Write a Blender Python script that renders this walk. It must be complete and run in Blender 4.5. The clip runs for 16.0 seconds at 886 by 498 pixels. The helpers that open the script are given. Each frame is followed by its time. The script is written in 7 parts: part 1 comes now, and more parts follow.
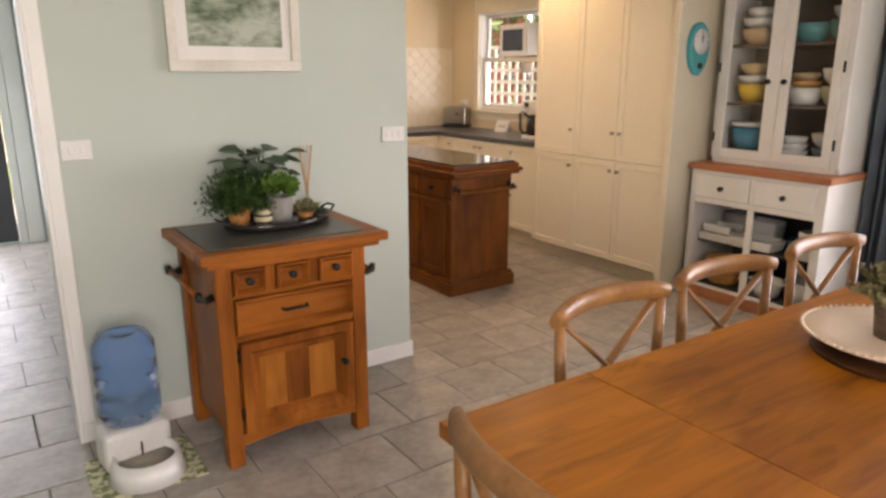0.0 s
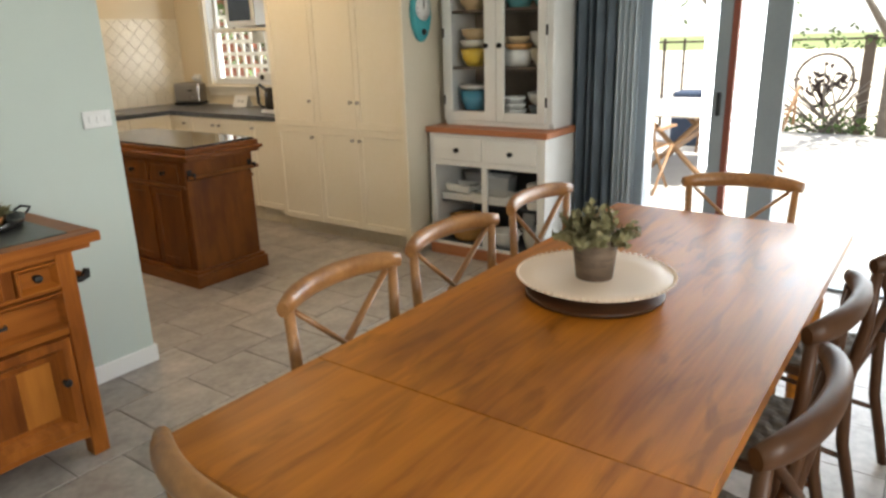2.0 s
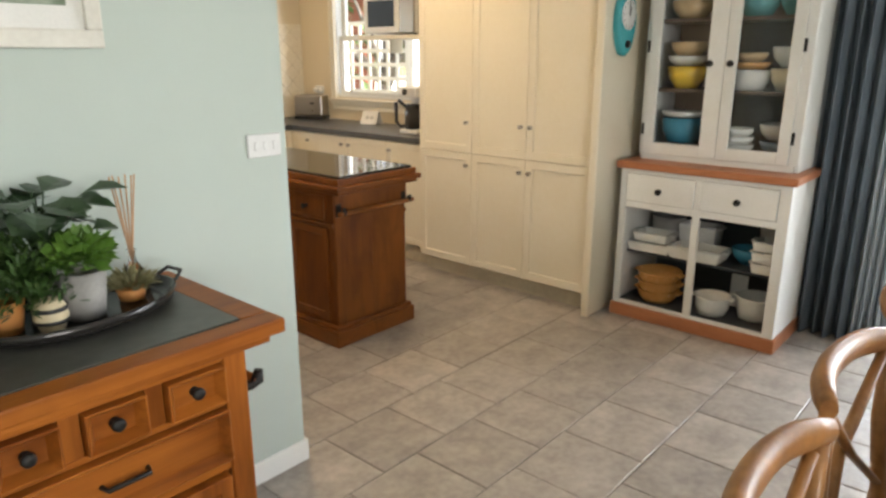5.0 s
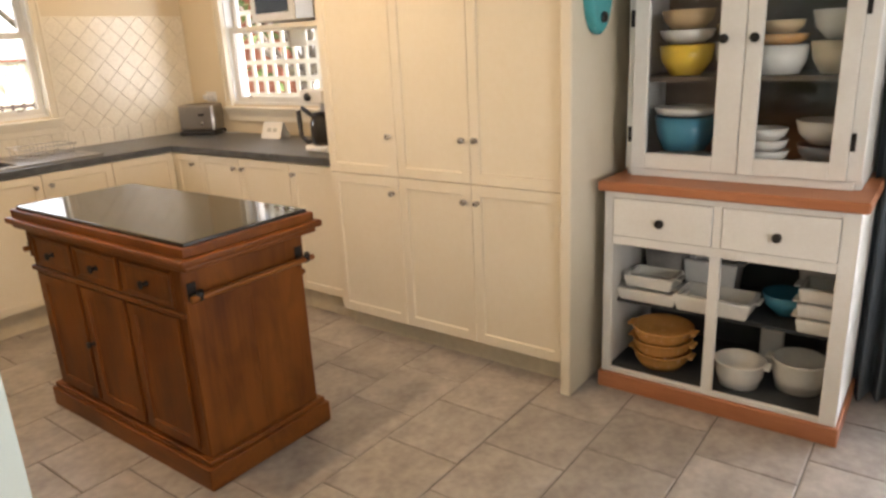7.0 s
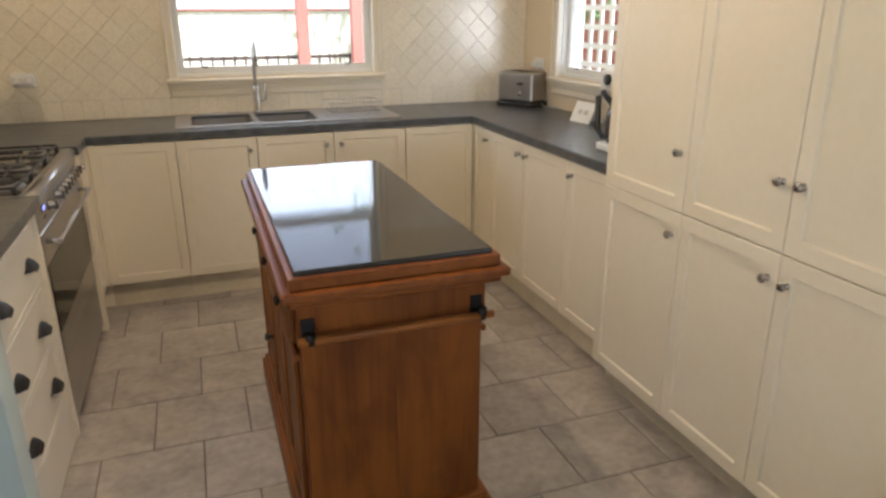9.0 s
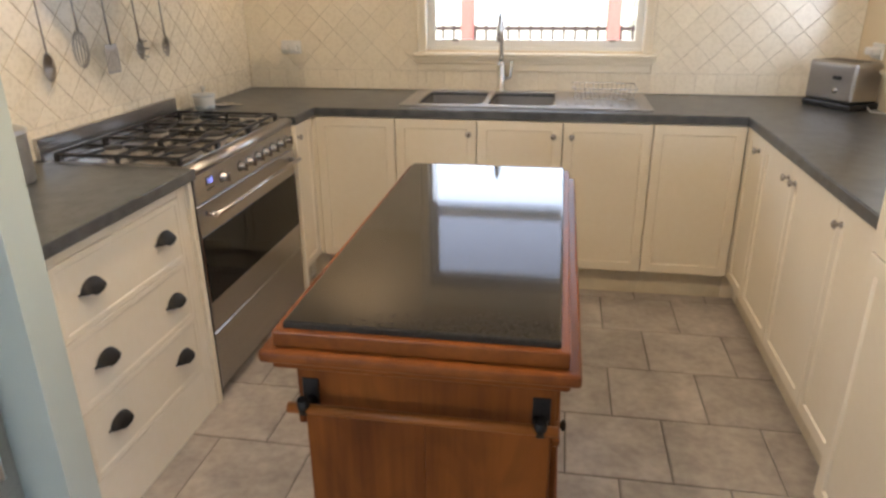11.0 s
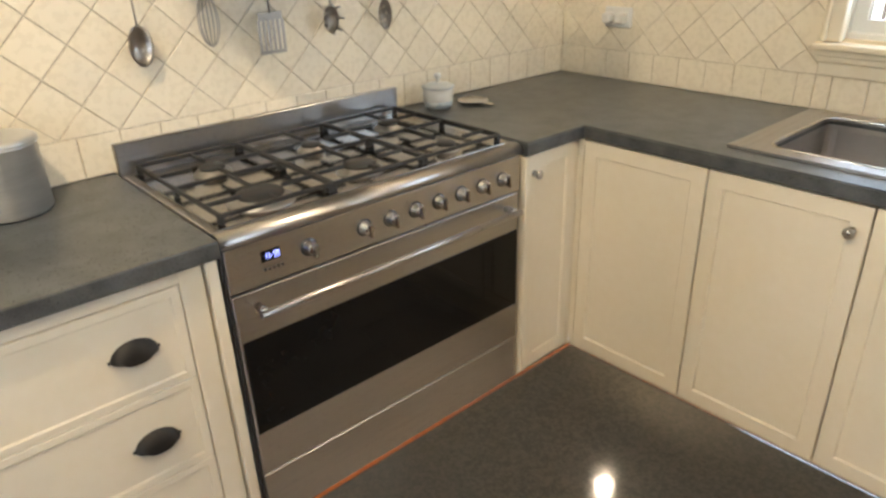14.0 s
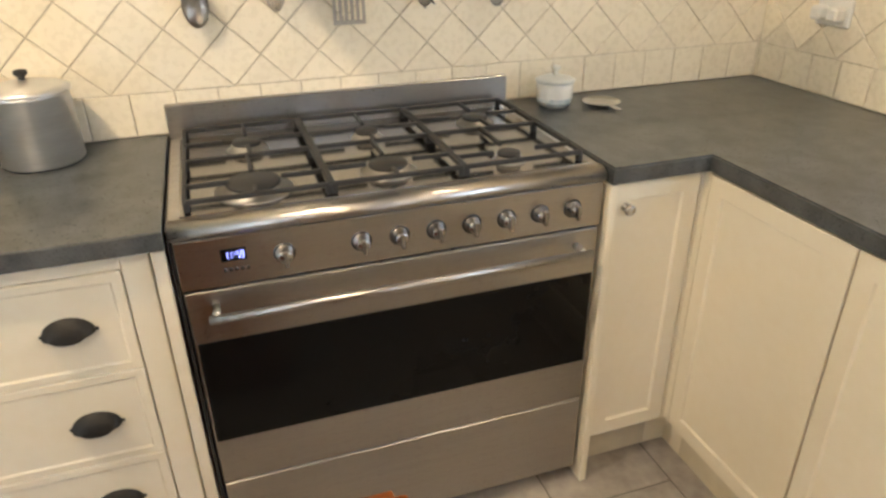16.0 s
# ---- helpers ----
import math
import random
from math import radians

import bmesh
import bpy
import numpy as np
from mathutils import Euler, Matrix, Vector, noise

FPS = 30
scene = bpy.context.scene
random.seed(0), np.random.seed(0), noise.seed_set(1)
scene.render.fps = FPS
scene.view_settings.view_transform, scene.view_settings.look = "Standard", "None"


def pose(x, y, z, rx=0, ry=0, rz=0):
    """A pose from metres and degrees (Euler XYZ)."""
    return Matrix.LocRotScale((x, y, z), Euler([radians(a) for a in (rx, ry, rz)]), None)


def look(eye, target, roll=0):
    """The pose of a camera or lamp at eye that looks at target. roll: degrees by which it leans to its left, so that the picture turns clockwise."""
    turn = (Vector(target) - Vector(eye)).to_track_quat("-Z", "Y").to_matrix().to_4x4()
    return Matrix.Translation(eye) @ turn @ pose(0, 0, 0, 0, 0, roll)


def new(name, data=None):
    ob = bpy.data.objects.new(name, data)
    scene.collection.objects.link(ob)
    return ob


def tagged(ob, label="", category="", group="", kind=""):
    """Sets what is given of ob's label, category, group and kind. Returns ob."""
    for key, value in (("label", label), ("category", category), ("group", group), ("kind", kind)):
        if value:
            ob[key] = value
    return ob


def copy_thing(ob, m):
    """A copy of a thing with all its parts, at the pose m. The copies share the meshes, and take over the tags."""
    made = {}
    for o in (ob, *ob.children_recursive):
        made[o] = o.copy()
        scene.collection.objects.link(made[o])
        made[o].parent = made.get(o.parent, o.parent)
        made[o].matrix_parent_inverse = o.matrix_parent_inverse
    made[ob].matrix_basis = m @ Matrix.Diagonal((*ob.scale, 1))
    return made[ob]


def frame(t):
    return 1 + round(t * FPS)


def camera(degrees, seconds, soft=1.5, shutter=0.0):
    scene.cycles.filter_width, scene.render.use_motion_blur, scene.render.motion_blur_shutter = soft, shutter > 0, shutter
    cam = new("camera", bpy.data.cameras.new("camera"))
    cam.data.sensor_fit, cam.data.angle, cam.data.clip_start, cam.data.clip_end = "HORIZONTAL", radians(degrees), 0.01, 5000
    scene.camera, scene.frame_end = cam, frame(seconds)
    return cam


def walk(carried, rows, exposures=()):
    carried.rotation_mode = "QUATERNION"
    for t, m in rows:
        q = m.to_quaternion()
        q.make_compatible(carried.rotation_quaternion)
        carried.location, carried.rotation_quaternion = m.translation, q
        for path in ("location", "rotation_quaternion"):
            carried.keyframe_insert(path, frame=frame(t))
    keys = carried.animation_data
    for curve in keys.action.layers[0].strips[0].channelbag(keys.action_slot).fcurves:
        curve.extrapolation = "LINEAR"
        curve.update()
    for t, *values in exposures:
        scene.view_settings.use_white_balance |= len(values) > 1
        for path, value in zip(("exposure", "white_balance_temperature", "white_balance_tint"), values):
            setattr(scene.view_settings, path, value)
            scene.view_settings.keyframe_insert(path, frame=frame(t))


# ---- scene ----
cam = camera(66.0, 16.0, 2.7)
PATH = [
    (0, (1.142, 0.9, 1.473), (2.242, 2.494, 0.973), -0.0),
    (0.5, (1.183, 0.93, 1.476), (2.434, 2.4, 0.953), -1.1),
    (1, (1.233, 0.896, 1.478), (2.642, 2.198, 0.913), -1.4),
    (1.5, (1.266, 0.874, 1.474), (2.759, 2.075, 0.9), -1.8),
    (2, (1.29, 0.858, 1.479), (2.838, 1.977, 0.887), -1.7),
    (2.5, (1.299, 0.848, 1.487), (2.884, 1.91, 0.888), -1.5),
    (3, (1.292, 0.851, 1.473), (2.853, 1.952, 0.882), -1.6),
    (3.5, (1.277, 0.94, 1.458), (2.752, 2.164, 0.886), 0.0),
    (4, (1.412, 1.161, 1.457), (2.727, 2.564, 0.907), 1.5),
    (4.3, (1.458, 1.293, 1.456), (2.731, 2.735, 0.908), 2.8),
    (4.5, (1.476, 1.439, 1.442), (2.802, 2.835, 0.901), 2.8),
    (4.7, (1.509, 1.651, 1.462), (2.893, 2.991, 0.921), 1.7),
    (6.8, (2.452, 2.568, 1.449), (4.009, 3.687, 0.878), -2.6),
    (7, (2.566, 2.585, 1.454), (4.086, 3.749, 0.876), -2.9),
    (7.5, (2.889, 2.698, 1.466), (4.381, 3.901, 0.898), -2.7),
    (8, (3.155, 2.745, 1.463), (4.36, 4.251, 0.932), -2.9),
    (8.5, (3.377, 2.757, 1.476), (4.187, 4.485, 0.878), -3.2),
    (9, (3.528, 2.932, 1.475), (4.161, 4.712, 0.819), -0.2),
    (9.5, (3.7, 3.024, 1.483), (4.054, 4.888, 0.849), -1.2),
    (9.7, (3.79, 3.043, 1.487), (4.021, 4.931, 0.869), -0.2),
    (11.8, (4.278, 3.823, 1.474), (3.733, 5.583, 0.697), -2.7),
    (12, (4.285, 3.948, 1.457), (3.683, 5.695, 0.693), -2.4),
    (12.2, (4.27, 4.074, 1.456), (3.626, 5.807, 0.692), -1.5),
    (12.5, (4.28, 4.237, 1.463), (3.567, 5.933, 0.678), -2.5),
    (13, (4.34, 4.527, 1.463), (3.296, 6.041, 0.676), -1.9),
    (13.5, (4.296, 4.77, 1.437), (3.061, 6.092, 0.584), -1.9),
    (14, (4.217, 4.965, 1.455), (2.854, 6.156, 0.603), -1.8),
    (14.5, (4.254, 5.173, 1.456), (2.721, 6.12, 0.589), -0.9),
    (15, (4.242, 5.333, 1.436), (2.652, 6.131, 0.521), -1.2),
    (15.5, (4.143, 5.422, 1.434), (2.546, 6.195, 0.51), -0.0),
    (16, (4.188, 5.568, 1.423), (2.498, 6.13, 0.513), -0.7),
]
EXPOSURES = [(0, 2.2, 7200, 24), (0.5, 2.25, 6950, 19), (2.5, 2.12, 6500, 10), (3.5, 2.14, 6500, 12), (4.0, 2.28, 6500, 13), (4.5, 2.37, 6450, 10), (7.0, 2.55, 6750, 18), (7.5, 2.55, 6150, 12), (8.0, 2.45, 5800, 8), (8.5, 2.33, 5700, 10), (9.0, 2.27, 5750, 12), (9.5, 2.24, 5700, 12), (12.0, 2.83, 5950, 16), (12.5, 2.88, 6000, 14), (13.0, 2.93, 5850, 11), (14.5, 3.02, 5500, 7), (16, 3.13, 5700, 8)]
walk(cam, [(t, look(eye, target, roll)) for t, eye, target, roll in PATH], EXPOSURES)

# ---- world, sun, lamps ----
world = bpy.data.worlds.new("world")
scene.world = world
world.use_nodes = True
wn = world.node_tree
sky = wn.nodes.new("ShaderNodeTexSky")
sky.sky_type = "NISHITA"
sky.sun_disc = False
sky.sun_elevation = radians(62)
sky.sun_rotation = radians(174)
# bright summer haze: the sky is almost white
haze = wn.nodes.new("ShaderNodeHueSaturation")
haze.inputs["Saturation"].default_value = 0.35
haze.inputs["Value"].default_value = 1.3
wn.links.new(sky.outputs[0], haze.inputs["Color"])
wn.links.new(haze.outputs[0], wn.nodes["Background"].inputs[0])
wn.nodes["Background"].inputs[1].default_value = 0.085

sun_data = bpy.data.lights.new("sun", "SUN")
sun_data.energy, sun_data.angle, sun_data.color = 3.2, radians(0.5), (1.0, 0.95, 0.87)
sun = new("sun", sun_data)
sun.matrix_world = look((30 * math.sin(radians(174)), 30 * math.cos(radians(174)), 62), (0, 0, 0))


def area_lamp(name, m, width, height, watts, color):
    d = bpy.data.lights.new(name, "AREA")
    d.shape, d.size, d.size_y, d.energy, d.color = "RECTANGLE", width, height, watts, color
    ob = new(name, d)
    ob.matrix_world = m
    return ob


# daylight through the patio doors, the sink window and the hall door, with an added fill from an unseen dining window
area_lamp("patio_daylight", look((7.6, 1.0, 1.35), (3.0, 1.3, 1.0)), 3.2, 2.2, 46, (0.88, 0.95, 1.0))
area_lamp("sink_window_daylight", look((4.02, 7.242, 1.36), (4.02, 5.0, 1.30)), 1.1, 0.34, 0.7, (0.86, 0.94, 1.0))
area_lamp("hall_daylight", look((0.97, 7.86, 1.1), (0.97, 5.0, 0.7)), 0.8, 2.0, 8, (0.80, 0.90, 1.0))
# fill light added from behind; no window is known there
area_lamp("dining_fill_light", look((1.0, -1.62, 1.5), (1.4, 2.0, 0.8)), 2.0, 1.3, 21, (1.0, 0.97, 0.93))


def spot_in_ceiling(x, y, watts, color=(1.0, 0.72, 0.42)):
    d = bpy.data.lights.new("downlight_bulb", "SPOT")
    d.energy, d.color, d.shadow_soft_size, d.spot_size, d.spot_blend = watts, color, 0.018, radians(174), 0.8
    ob = new("downlight_bulb", d)
    ob.matrix_world = look((x, y, 2.462), (x, y, 0))


# the first sits by its reflection in the granite; three unseen ones are added
DOWNLIGHTS = [(3.02, 6.86), (4.75, 6.75), (3.40, 4.75), (4.60, 4.90)]
for k, (dx, dy) in enumerate(DOWNLIGHTS):
    spot_in_ceiling(dx, dy, (3.4, 2.8, 12.5, 6.0)[k])

# ---- materials ----


def mat(name, color, rough=0.5, metal=0.0, dark=None, scale=6.0, fine=60.0, bump=0.0, mix=0.5, stretch=None, spread=0.0, coat=0.0, spec=0.5, vary=0.8):
    """A procedural surface: two colours blended by coarse and fine noise, with relief; spread varies the tone piece by piece."""
    m = bpy.data.materials.new(name)
    m.use_nodes = True
    t = m.node_tree
    n, l = t.nodes, t.links
    b = n["Principled BSDF"]
    b.inputs["Roughness"].default_value = rough
    b.inputs["Metallic"].default_value = metal
    b.inputs["Coat Weight"].default_value = coat
    b.inputs["Coat Roughness"].default_value = 0.12
    b.inputs["Specular IOR Level"].default_value = spec
    co = n.new("ShaderNodeTexCoord")
    mp = n.new("ShaderNodeMapping")
    mp.inputs["Scale"].default_value = stretch or (1, 1, 1)
    l.new(co.outputs["Object"], mp.inputs[0])
    info = n.new("ShaderNodeObjectInfo")
    off = n.new("ShaderNodeVectorMath")
    off.operation = "SCALE"
    cmb = n.new("ShaderNodeCombineXYZ")
    l.new(info.outputs["Random"], cmb.inputs[0]), l.new(info.outputs["Random"], cmb.inputs[1])
    l.new(cmb.outputs[0], off.inputs[0])
    off.inputs["Scale"].default_value = 37.0
    add = n.new("ShaderNodeVectorMath")
    l.new(mp.outputs[0], add.inputs[0]), l.new(off.outputs[0], add.inputs[1])
    a = n.new("ShaderNodeTexNoise")
    a.inputs["Scale"].default_value, a.inputs["Detail"].default_value = scale, 5.0
    f = n.new("ShaderNodeTexNoise")
    f.inputs["Scale"].default_value, f.inputs["Detail"].default_value = fine, 3.0
    l.new(add.outputs[0], a.inputs["Vector"]), l.new(add.outputs[0], f.inputs["Vector"])
    w = n.new("ShaderNodeMath")
    w.operation = "MULTIPLY_ADD"
    l.new(f.outputs[0], w.inputs[0])
    w.inputs[1].default_value = 0.5
    half = n.new("ShaderNodeMath")
    half.operation = "MULTIPLY_ADD"
    l.new(a.outputs[0], half.inputs[0])
    half.inputs[1].default_value, half.inputs[2].default_value = 1.0, -0.25
    l.new(half.outputs[0], w.inputs[2])
    r = n.new("ShaderNodeValToRGB")
    dark = dark or tuple(c * 0.86 for c in color)
    r.color_ramp.elements[0].position, r.color_ramp.elements[1].position = 0.5 - mix / 2, 0.5 + mix / 2
    r.color_ramp.elements[0].color, r.color_ramp.elements[1].color = (*dark, 1), (*color, 1)
    l.new(w.outputs[0], r.inputs[0])
    out = r.outputs[0]
    if spread:
        hsv = n.new("ShaderNodeHueSaturation")
        v = n.new("ShaderNodeMath")
        v.operation = "MULTIPLY_ADD"
        l.new(info.outputs["Random"], v.inputs[0])
        v.inputs[1].default_value, v.inputs[2].default_value = 2 * spread, 1 - spread
        l.new(v.outputs[0], hsv.inputs["Value"]), l.new(out, hsv.inputs["Color"])
        out = hsv.outputs[0]
    l.new(out, b.inputs["Base Color"])
    rr = n.new("ShaderNodeMath")
    rr.operation = "MULTIPLY_ADD"
    l.new(f.outputs[0], rr.inputs[0])
    amp = min(0.16, rough * vary)
    rr.inputs[1].default_value, rr.inputs[2].default_value = amp, rough - amp / 2
    l.new(rr.outputs[0], b.inputs["Roughness"])
    if bump:
        bp = n.new("ShaderNodeBump")
        bp.inputs["Strength"].default_value, bp.inputs["Distance"].default_value = bump, 0.004
        l.new(w.outputs[0], bp.inputs["Height"])
        l.new(bp.outputs[0], b.inputs["Normal"])
    return m


def wood(name, light, dark, along, rough=0.4, knots=2.6, spec=0.3, grain=1.0, fleck=0.25, figure_at=(6.5, 0.45)):
    """Timber: long streaks and fine fibre along one axis, a slow figure and scattered dark knots."""
    m = bpy.data.materials.new(name)
    m.use_nodes = True
    n, l = m.node_tree.nodes, m.node_tree.links
    b = n["Principled BSDF"]
    b.inputs["Specular IOR Level"].default_value = spec
    co, info = n.new("ShaderNodeTexCoord"), n.new("ShaderNodeObjectInfo")
    cmb, off = n.new("ShaderNodeCombineXYZ"), n.new("ShaderNodeVectorMath")
    for k in range(3):
        l.new(info.outputs["Random"], cmb.inputs[k])
    off.operation = "MULTIPLY_ADD"
    l.new(cmb.outputs[0], off.inputs[0]), l.new(co.outputs["Object"], off.inputs[2])
    off.inputs[1].default_value = (23.0, 31.0, 17.0)

    def noise(scale, stretch, detail, distortion=0.0):
        mp, t = n.new("ShaderNodeMapping"), n.new("ShaderNodeTexNoise")
        mp.inputs["Scale"].default_value = [stretch if k == along else 1.0 for k in range(3)]
        t.inputs["Scale"].default_value, t.inputs["Detail"].default_value, t.inputs["Distortion"].default_value = scale, detail, distortion
        l.new(off.outputs[0], mp.inputs[0]), l.new(mp.outputs[0], t.inputs["Vector"])
        return t.outputs[0]

    def math_node(op, a, c, d=0.0):
        t = n.new("ShaderNodeMath")
        t.operation = op
        for k, v in enumerate((a, c, d)):
            if isinstance(v, float):
                t.inputs[k].default_value = v
            else:
                l.new(v, t.inputs[k])
        return t.outputs[0]
    figure, streak, fibre = noise(3.2, 0.45, 3.0, 0.6), noise(14.0, 0.10, 4.0, 1.2), noise(90.0, 0.05, 2.0)
    v = math_node("MULTIPLY_ADD", streak, 0.6 * grain, math_node("MULTIPLY_ADD", figure, 0.9, -0.25 - 0.3 * (grain - 1)))
    v = math_node("MULTIPLY_ADD", fibre, 0.3, math_node("ADD", v, -0.15))
    ramp = n.new("ShaderNodeValToRGB")
    ramp.color_ramp.elements[0].position, ramp.color_ramp.elements[1].position = 0.26, 0.66
    ramp.color_ramp.elements[0].color, ramp.color_ramp.elements[1].color = (*dark, 1), (*light, 1)
    l.new(v, ramp.inputs[0])
    vm, vo = n.new("ShaderNodeMapping"), n.new("ShaderNodeTexVoronoi")
    vm.inputs["Scale"].default_value = [0.55 if k == along else 1.0 for k in range(3)]
    vo.inputs["Scale"].default_value = knots
    l.new(off.outputs[0], vm.inputs[0]), l.new(vm.outputs[0], vo.inputs["Vector"])
    near = math_node("MULTIPLY_ADD", figure, -0.12, vo.outputs["Distance"])
    mr = n.new("ShaderNodeMapRange")
    mr.inputs["From Min"].default_value, mr.inputs["From Max"].default_value = 0.0, 0.055
    mr.inputs["To Min"].default_value, mr.inputs["To Max"].default_value = 0.75, 0.0
    l.new(near, mr.inputs["Value"])
    mx = n.new("ShaderNodeMix")
    mx.data_type = "RGBA"
    l.new(mr.outputs[0], mx.inputs[0]), l.new(ramp.outputs[0], mx.inputs[6])
    mx.inputs[7].default_value = (*[c * 0.28 for c in dark], 1)
    fl = n.new("ShaderNodeMapRange")
    fl.inputs["From Min"].default_value, fl.inputs["From Max"].default_value = 0.53, 0.66
    fl.inputs["To Min"].default_value, fl.inputs["To Max"].default_value = 0.0, fleck
    l.new(noise(*figure_at, 7.0, 1.6), fl.inputs["Value"])
    mk = n.new("ShaderNodeMix")
    mk.data_type = "RGBA"
    l.new(fl.outputs[0], mk.inputs[0]), l.new(mx.outputs[2], mk.inputs[6])
    mk.inputs[7].default_value = (*[c * 0.45 for c in dark], 1)
    l.new(mk.outputs[2], b.inputs["Base Color"])
    l.new(math_node("MULTIPLY_ADD", streak, 0.14, rough - 0.07), b.inputs["Roughness"])
    bp = n.new("ShaderNodeBump")
    bp.inputs["Strength"].default_value, bp.inputs["Distance"].default_value = 0.10, 0.003
    l.new(v, bp.inputs["Height"]), l.new(bp.outputs[0], b.inputs["Normal"])
    return m


def glass(name, color=(1, 1, 1), rough=0.0, ior=1.45):
    m = bpy.data.materials.new(name)
    m.use_nodes = True
    b = m.node_tree.nodes["Principled BSDF"]
    b.inputs["Base Color"].default_value = (*color, 1)
    b.inputs["Transmission Weight"].default_value = 1.0
    b.inputs["Roughness"].default_value, b.inputs["IOR"].default_value = rough, ior
    return m


def glow(name, color, strength):
    m = bpy.data.materials.new(name)
    m.use_nodes = True
    b = m.node_tree.nodes["Principled BSDF"]
    b.inputs["Base Color"].default_value = (*color, 1)
    b.inputs["Emission Color"].default_value = (*color, 1)
    b.inputs["Emission Strength"].default_value = strength
    return m


WALL_BLUE = mat("pale_blue_grey_paint", (0.50, 0.565, 0.515), 0.75, dark=(0.465, 0.525, 0.48), scale=1.5, fine=300, bump=0.05)
WALL_CREAM = mat("cream_wall_paint", (0.70, 0.60, 0.43), 0.6, dark=(0.66, 0.565, 0.40), scale=1.5, fine=250, bump=0.06)
WHITE = mat("white_gloss_paint", (0.80, 0.80, 0.77), 0.4, dark=(0.74, 0.74, 0.71), scale=4, fine=90, bump=0.05)
CEIL = mat("ceiling_paint", (0.82, 0.80, 0.76), 0.85, scale=2, fine=200)
CREAM = mat("cream_cabinet_enamel", (0.78, 0.72, 0.59), 0.38, dark=(0.74, 0.67, 0.52), scale=2.5, fine=40, bump=0.03)
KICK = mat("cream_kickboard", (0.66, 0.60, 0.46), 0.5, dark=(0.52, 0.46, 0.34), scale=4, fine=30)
CHALK = mat("white_chalk_paint", (0.80, 0.80, 0.77), 0.6, dark=(0.70, 0.69, 0.65), scale=5, fine=70, bump=0.12, mix=0.7)
BENCH = mat("charcoal_benchtop", (0.100, 0.106, 0.110), 0.30, dark=(0.046, 0.050, 0.053), scale=18, fine=240, mix=0.42, bump=0.03)
GRANITE = mat("black_granite", (0.036, 0.033, 0.029), 0.06, dark=(0.024, 0.023, 0.021), scale=150, fine=300, mix=0.34, vary=0.03, spec=0.34)
GRANITE2 = mat("honed_dark_slate", (0.085, 0.086, 0.075), 0.32, dark=(0.05, 0.05, 0.043), scale=30, fine=200)
PINE = wood("honey_pine", (0.36, 0.112, 0.015), (0.17, 0.044, 0.006), 2, 0.40, 2.2, 0.25, 1.2)
PINE_H = wood("honey_pine_crosswise", (0.36, 0.112, 0.015), (0.18, 0.047, 0.006), 0, 0.40, 2.2, 0.25, 1.2)
PINE_PALE = wood("pale_honey_pine", (0.43, 0.155, 0.024), (0.25, 0.075, 0.010), 2, 0.40, 1.6, 0.25)
PINE_DEEP = wood("deep_honey_pine", (0.27, 0.080, 0.011), (0.14, 0.036, 0.005), 2, 0.40, 1.6, 0.25)
ROSE = wood("red_brown_timber", (0.205, 0.064, 0.010), (0.095, 0.026, 0.005), 2, 0.42, 3.4, 0.22)
ROSE_X = wood("red_brown_timber_rod", (0.26, 0.088, 0.015), (0.16, 0.050, 0.009), 0, 0.40, 1.0, 0.3)
ROSE_Y = wood("red_brown_timber_lengthwise", (0.205, 0.064, 0.010), (0.11, 0.031, 0.006), 1, 0.40, 2.0, 0.25)
TABLE = wood("oiled_rustic_timber", (0.47, 0.165, 0.014), (0.25, 0.078, 0.007), 0, 0.34, 3.4, 0.34, 1.1, 0.5, (11.0, 0.22))
CHAIR = mat("oak_chair_timber", (0.40, 0.19, 0.062), 0.36, dark=(0.20, 0.085, 0.025), scale=5, fine=30, stretch=(2, 2, 2), bump=0.08, coat=0.1)
# dark stain, deepened in the colour by the shade beyond the table
CHAIR_DARK = mat("shaded_dark_timber", (0.085, 0.036, 0.014), 0.42, dark=(0.045, 0.018, 0.007), scale=5, fine=30, bump=0.08, spec=0.28)
CEDAR = mat("oiled_cedar", (0.47, 0.19, 0.085), 0.42, dark=(0.36, 0.13, 0.055), scale=3, fine=20, stretch=(5, 0.6, 5), bump=0.06)
# darker copy of RUSH, with the shade on those seats in the colour
RUSH_DARK = mat("shaded_woven_rush", (0.13, 0.10, 0.07), 0.8, dark=(0.05, 0.04, 0.03), scale=30, fine=120, bump=0.4)
RUSH = mat("woven_rush", (0.24, 0.19, 0.13), 0.8, dark=(0.10, 0.08, 0.055), scale=30, fine=120, bump=0.4)
STEEL = mat("brushed_steel", (0.43, 0.41, 0.385), 0.30, 1.0, dark=(0.395, 0.375, 0.352), scale=3, fine=40, stretch=(1, 1, 40), bump=0.006)
STEEL_FLAT = mat("brushed_steel_top", (0.50, 0.48, 0.46), 0.30, 1.0, dark=(0.40, 0.38, 0.36), scale=4, fine=60, stretch=(20, 1, 1))
CHROME = mat("chrome", (0.72, 0.71, 0.69), 0.12, 1.0, scale=4, fine=40)
NICKEL = mat("satin_nickel", (0.45, 0.42, 0.38), 0.28, 1.0, scale=10, fine=80)
IRON = mat("black_iron", (0.03, 0.028, 0.026), 0.5, 0.6, dark=(0.015, 0.014, 0.013), scale=20, fine=120, bump=0.15)
CASTIRON = mat("matt_cast_iron", (0.022, 0.022, 0.023), 0.55, 0.0, scale=30, fine=200, bump=0.1)
BLACKGLASS = mat("black_oven_glass", (0.006, 0.006, 0.006), 0.06, 0.0, scale=5, fine=30, spec=0.16)
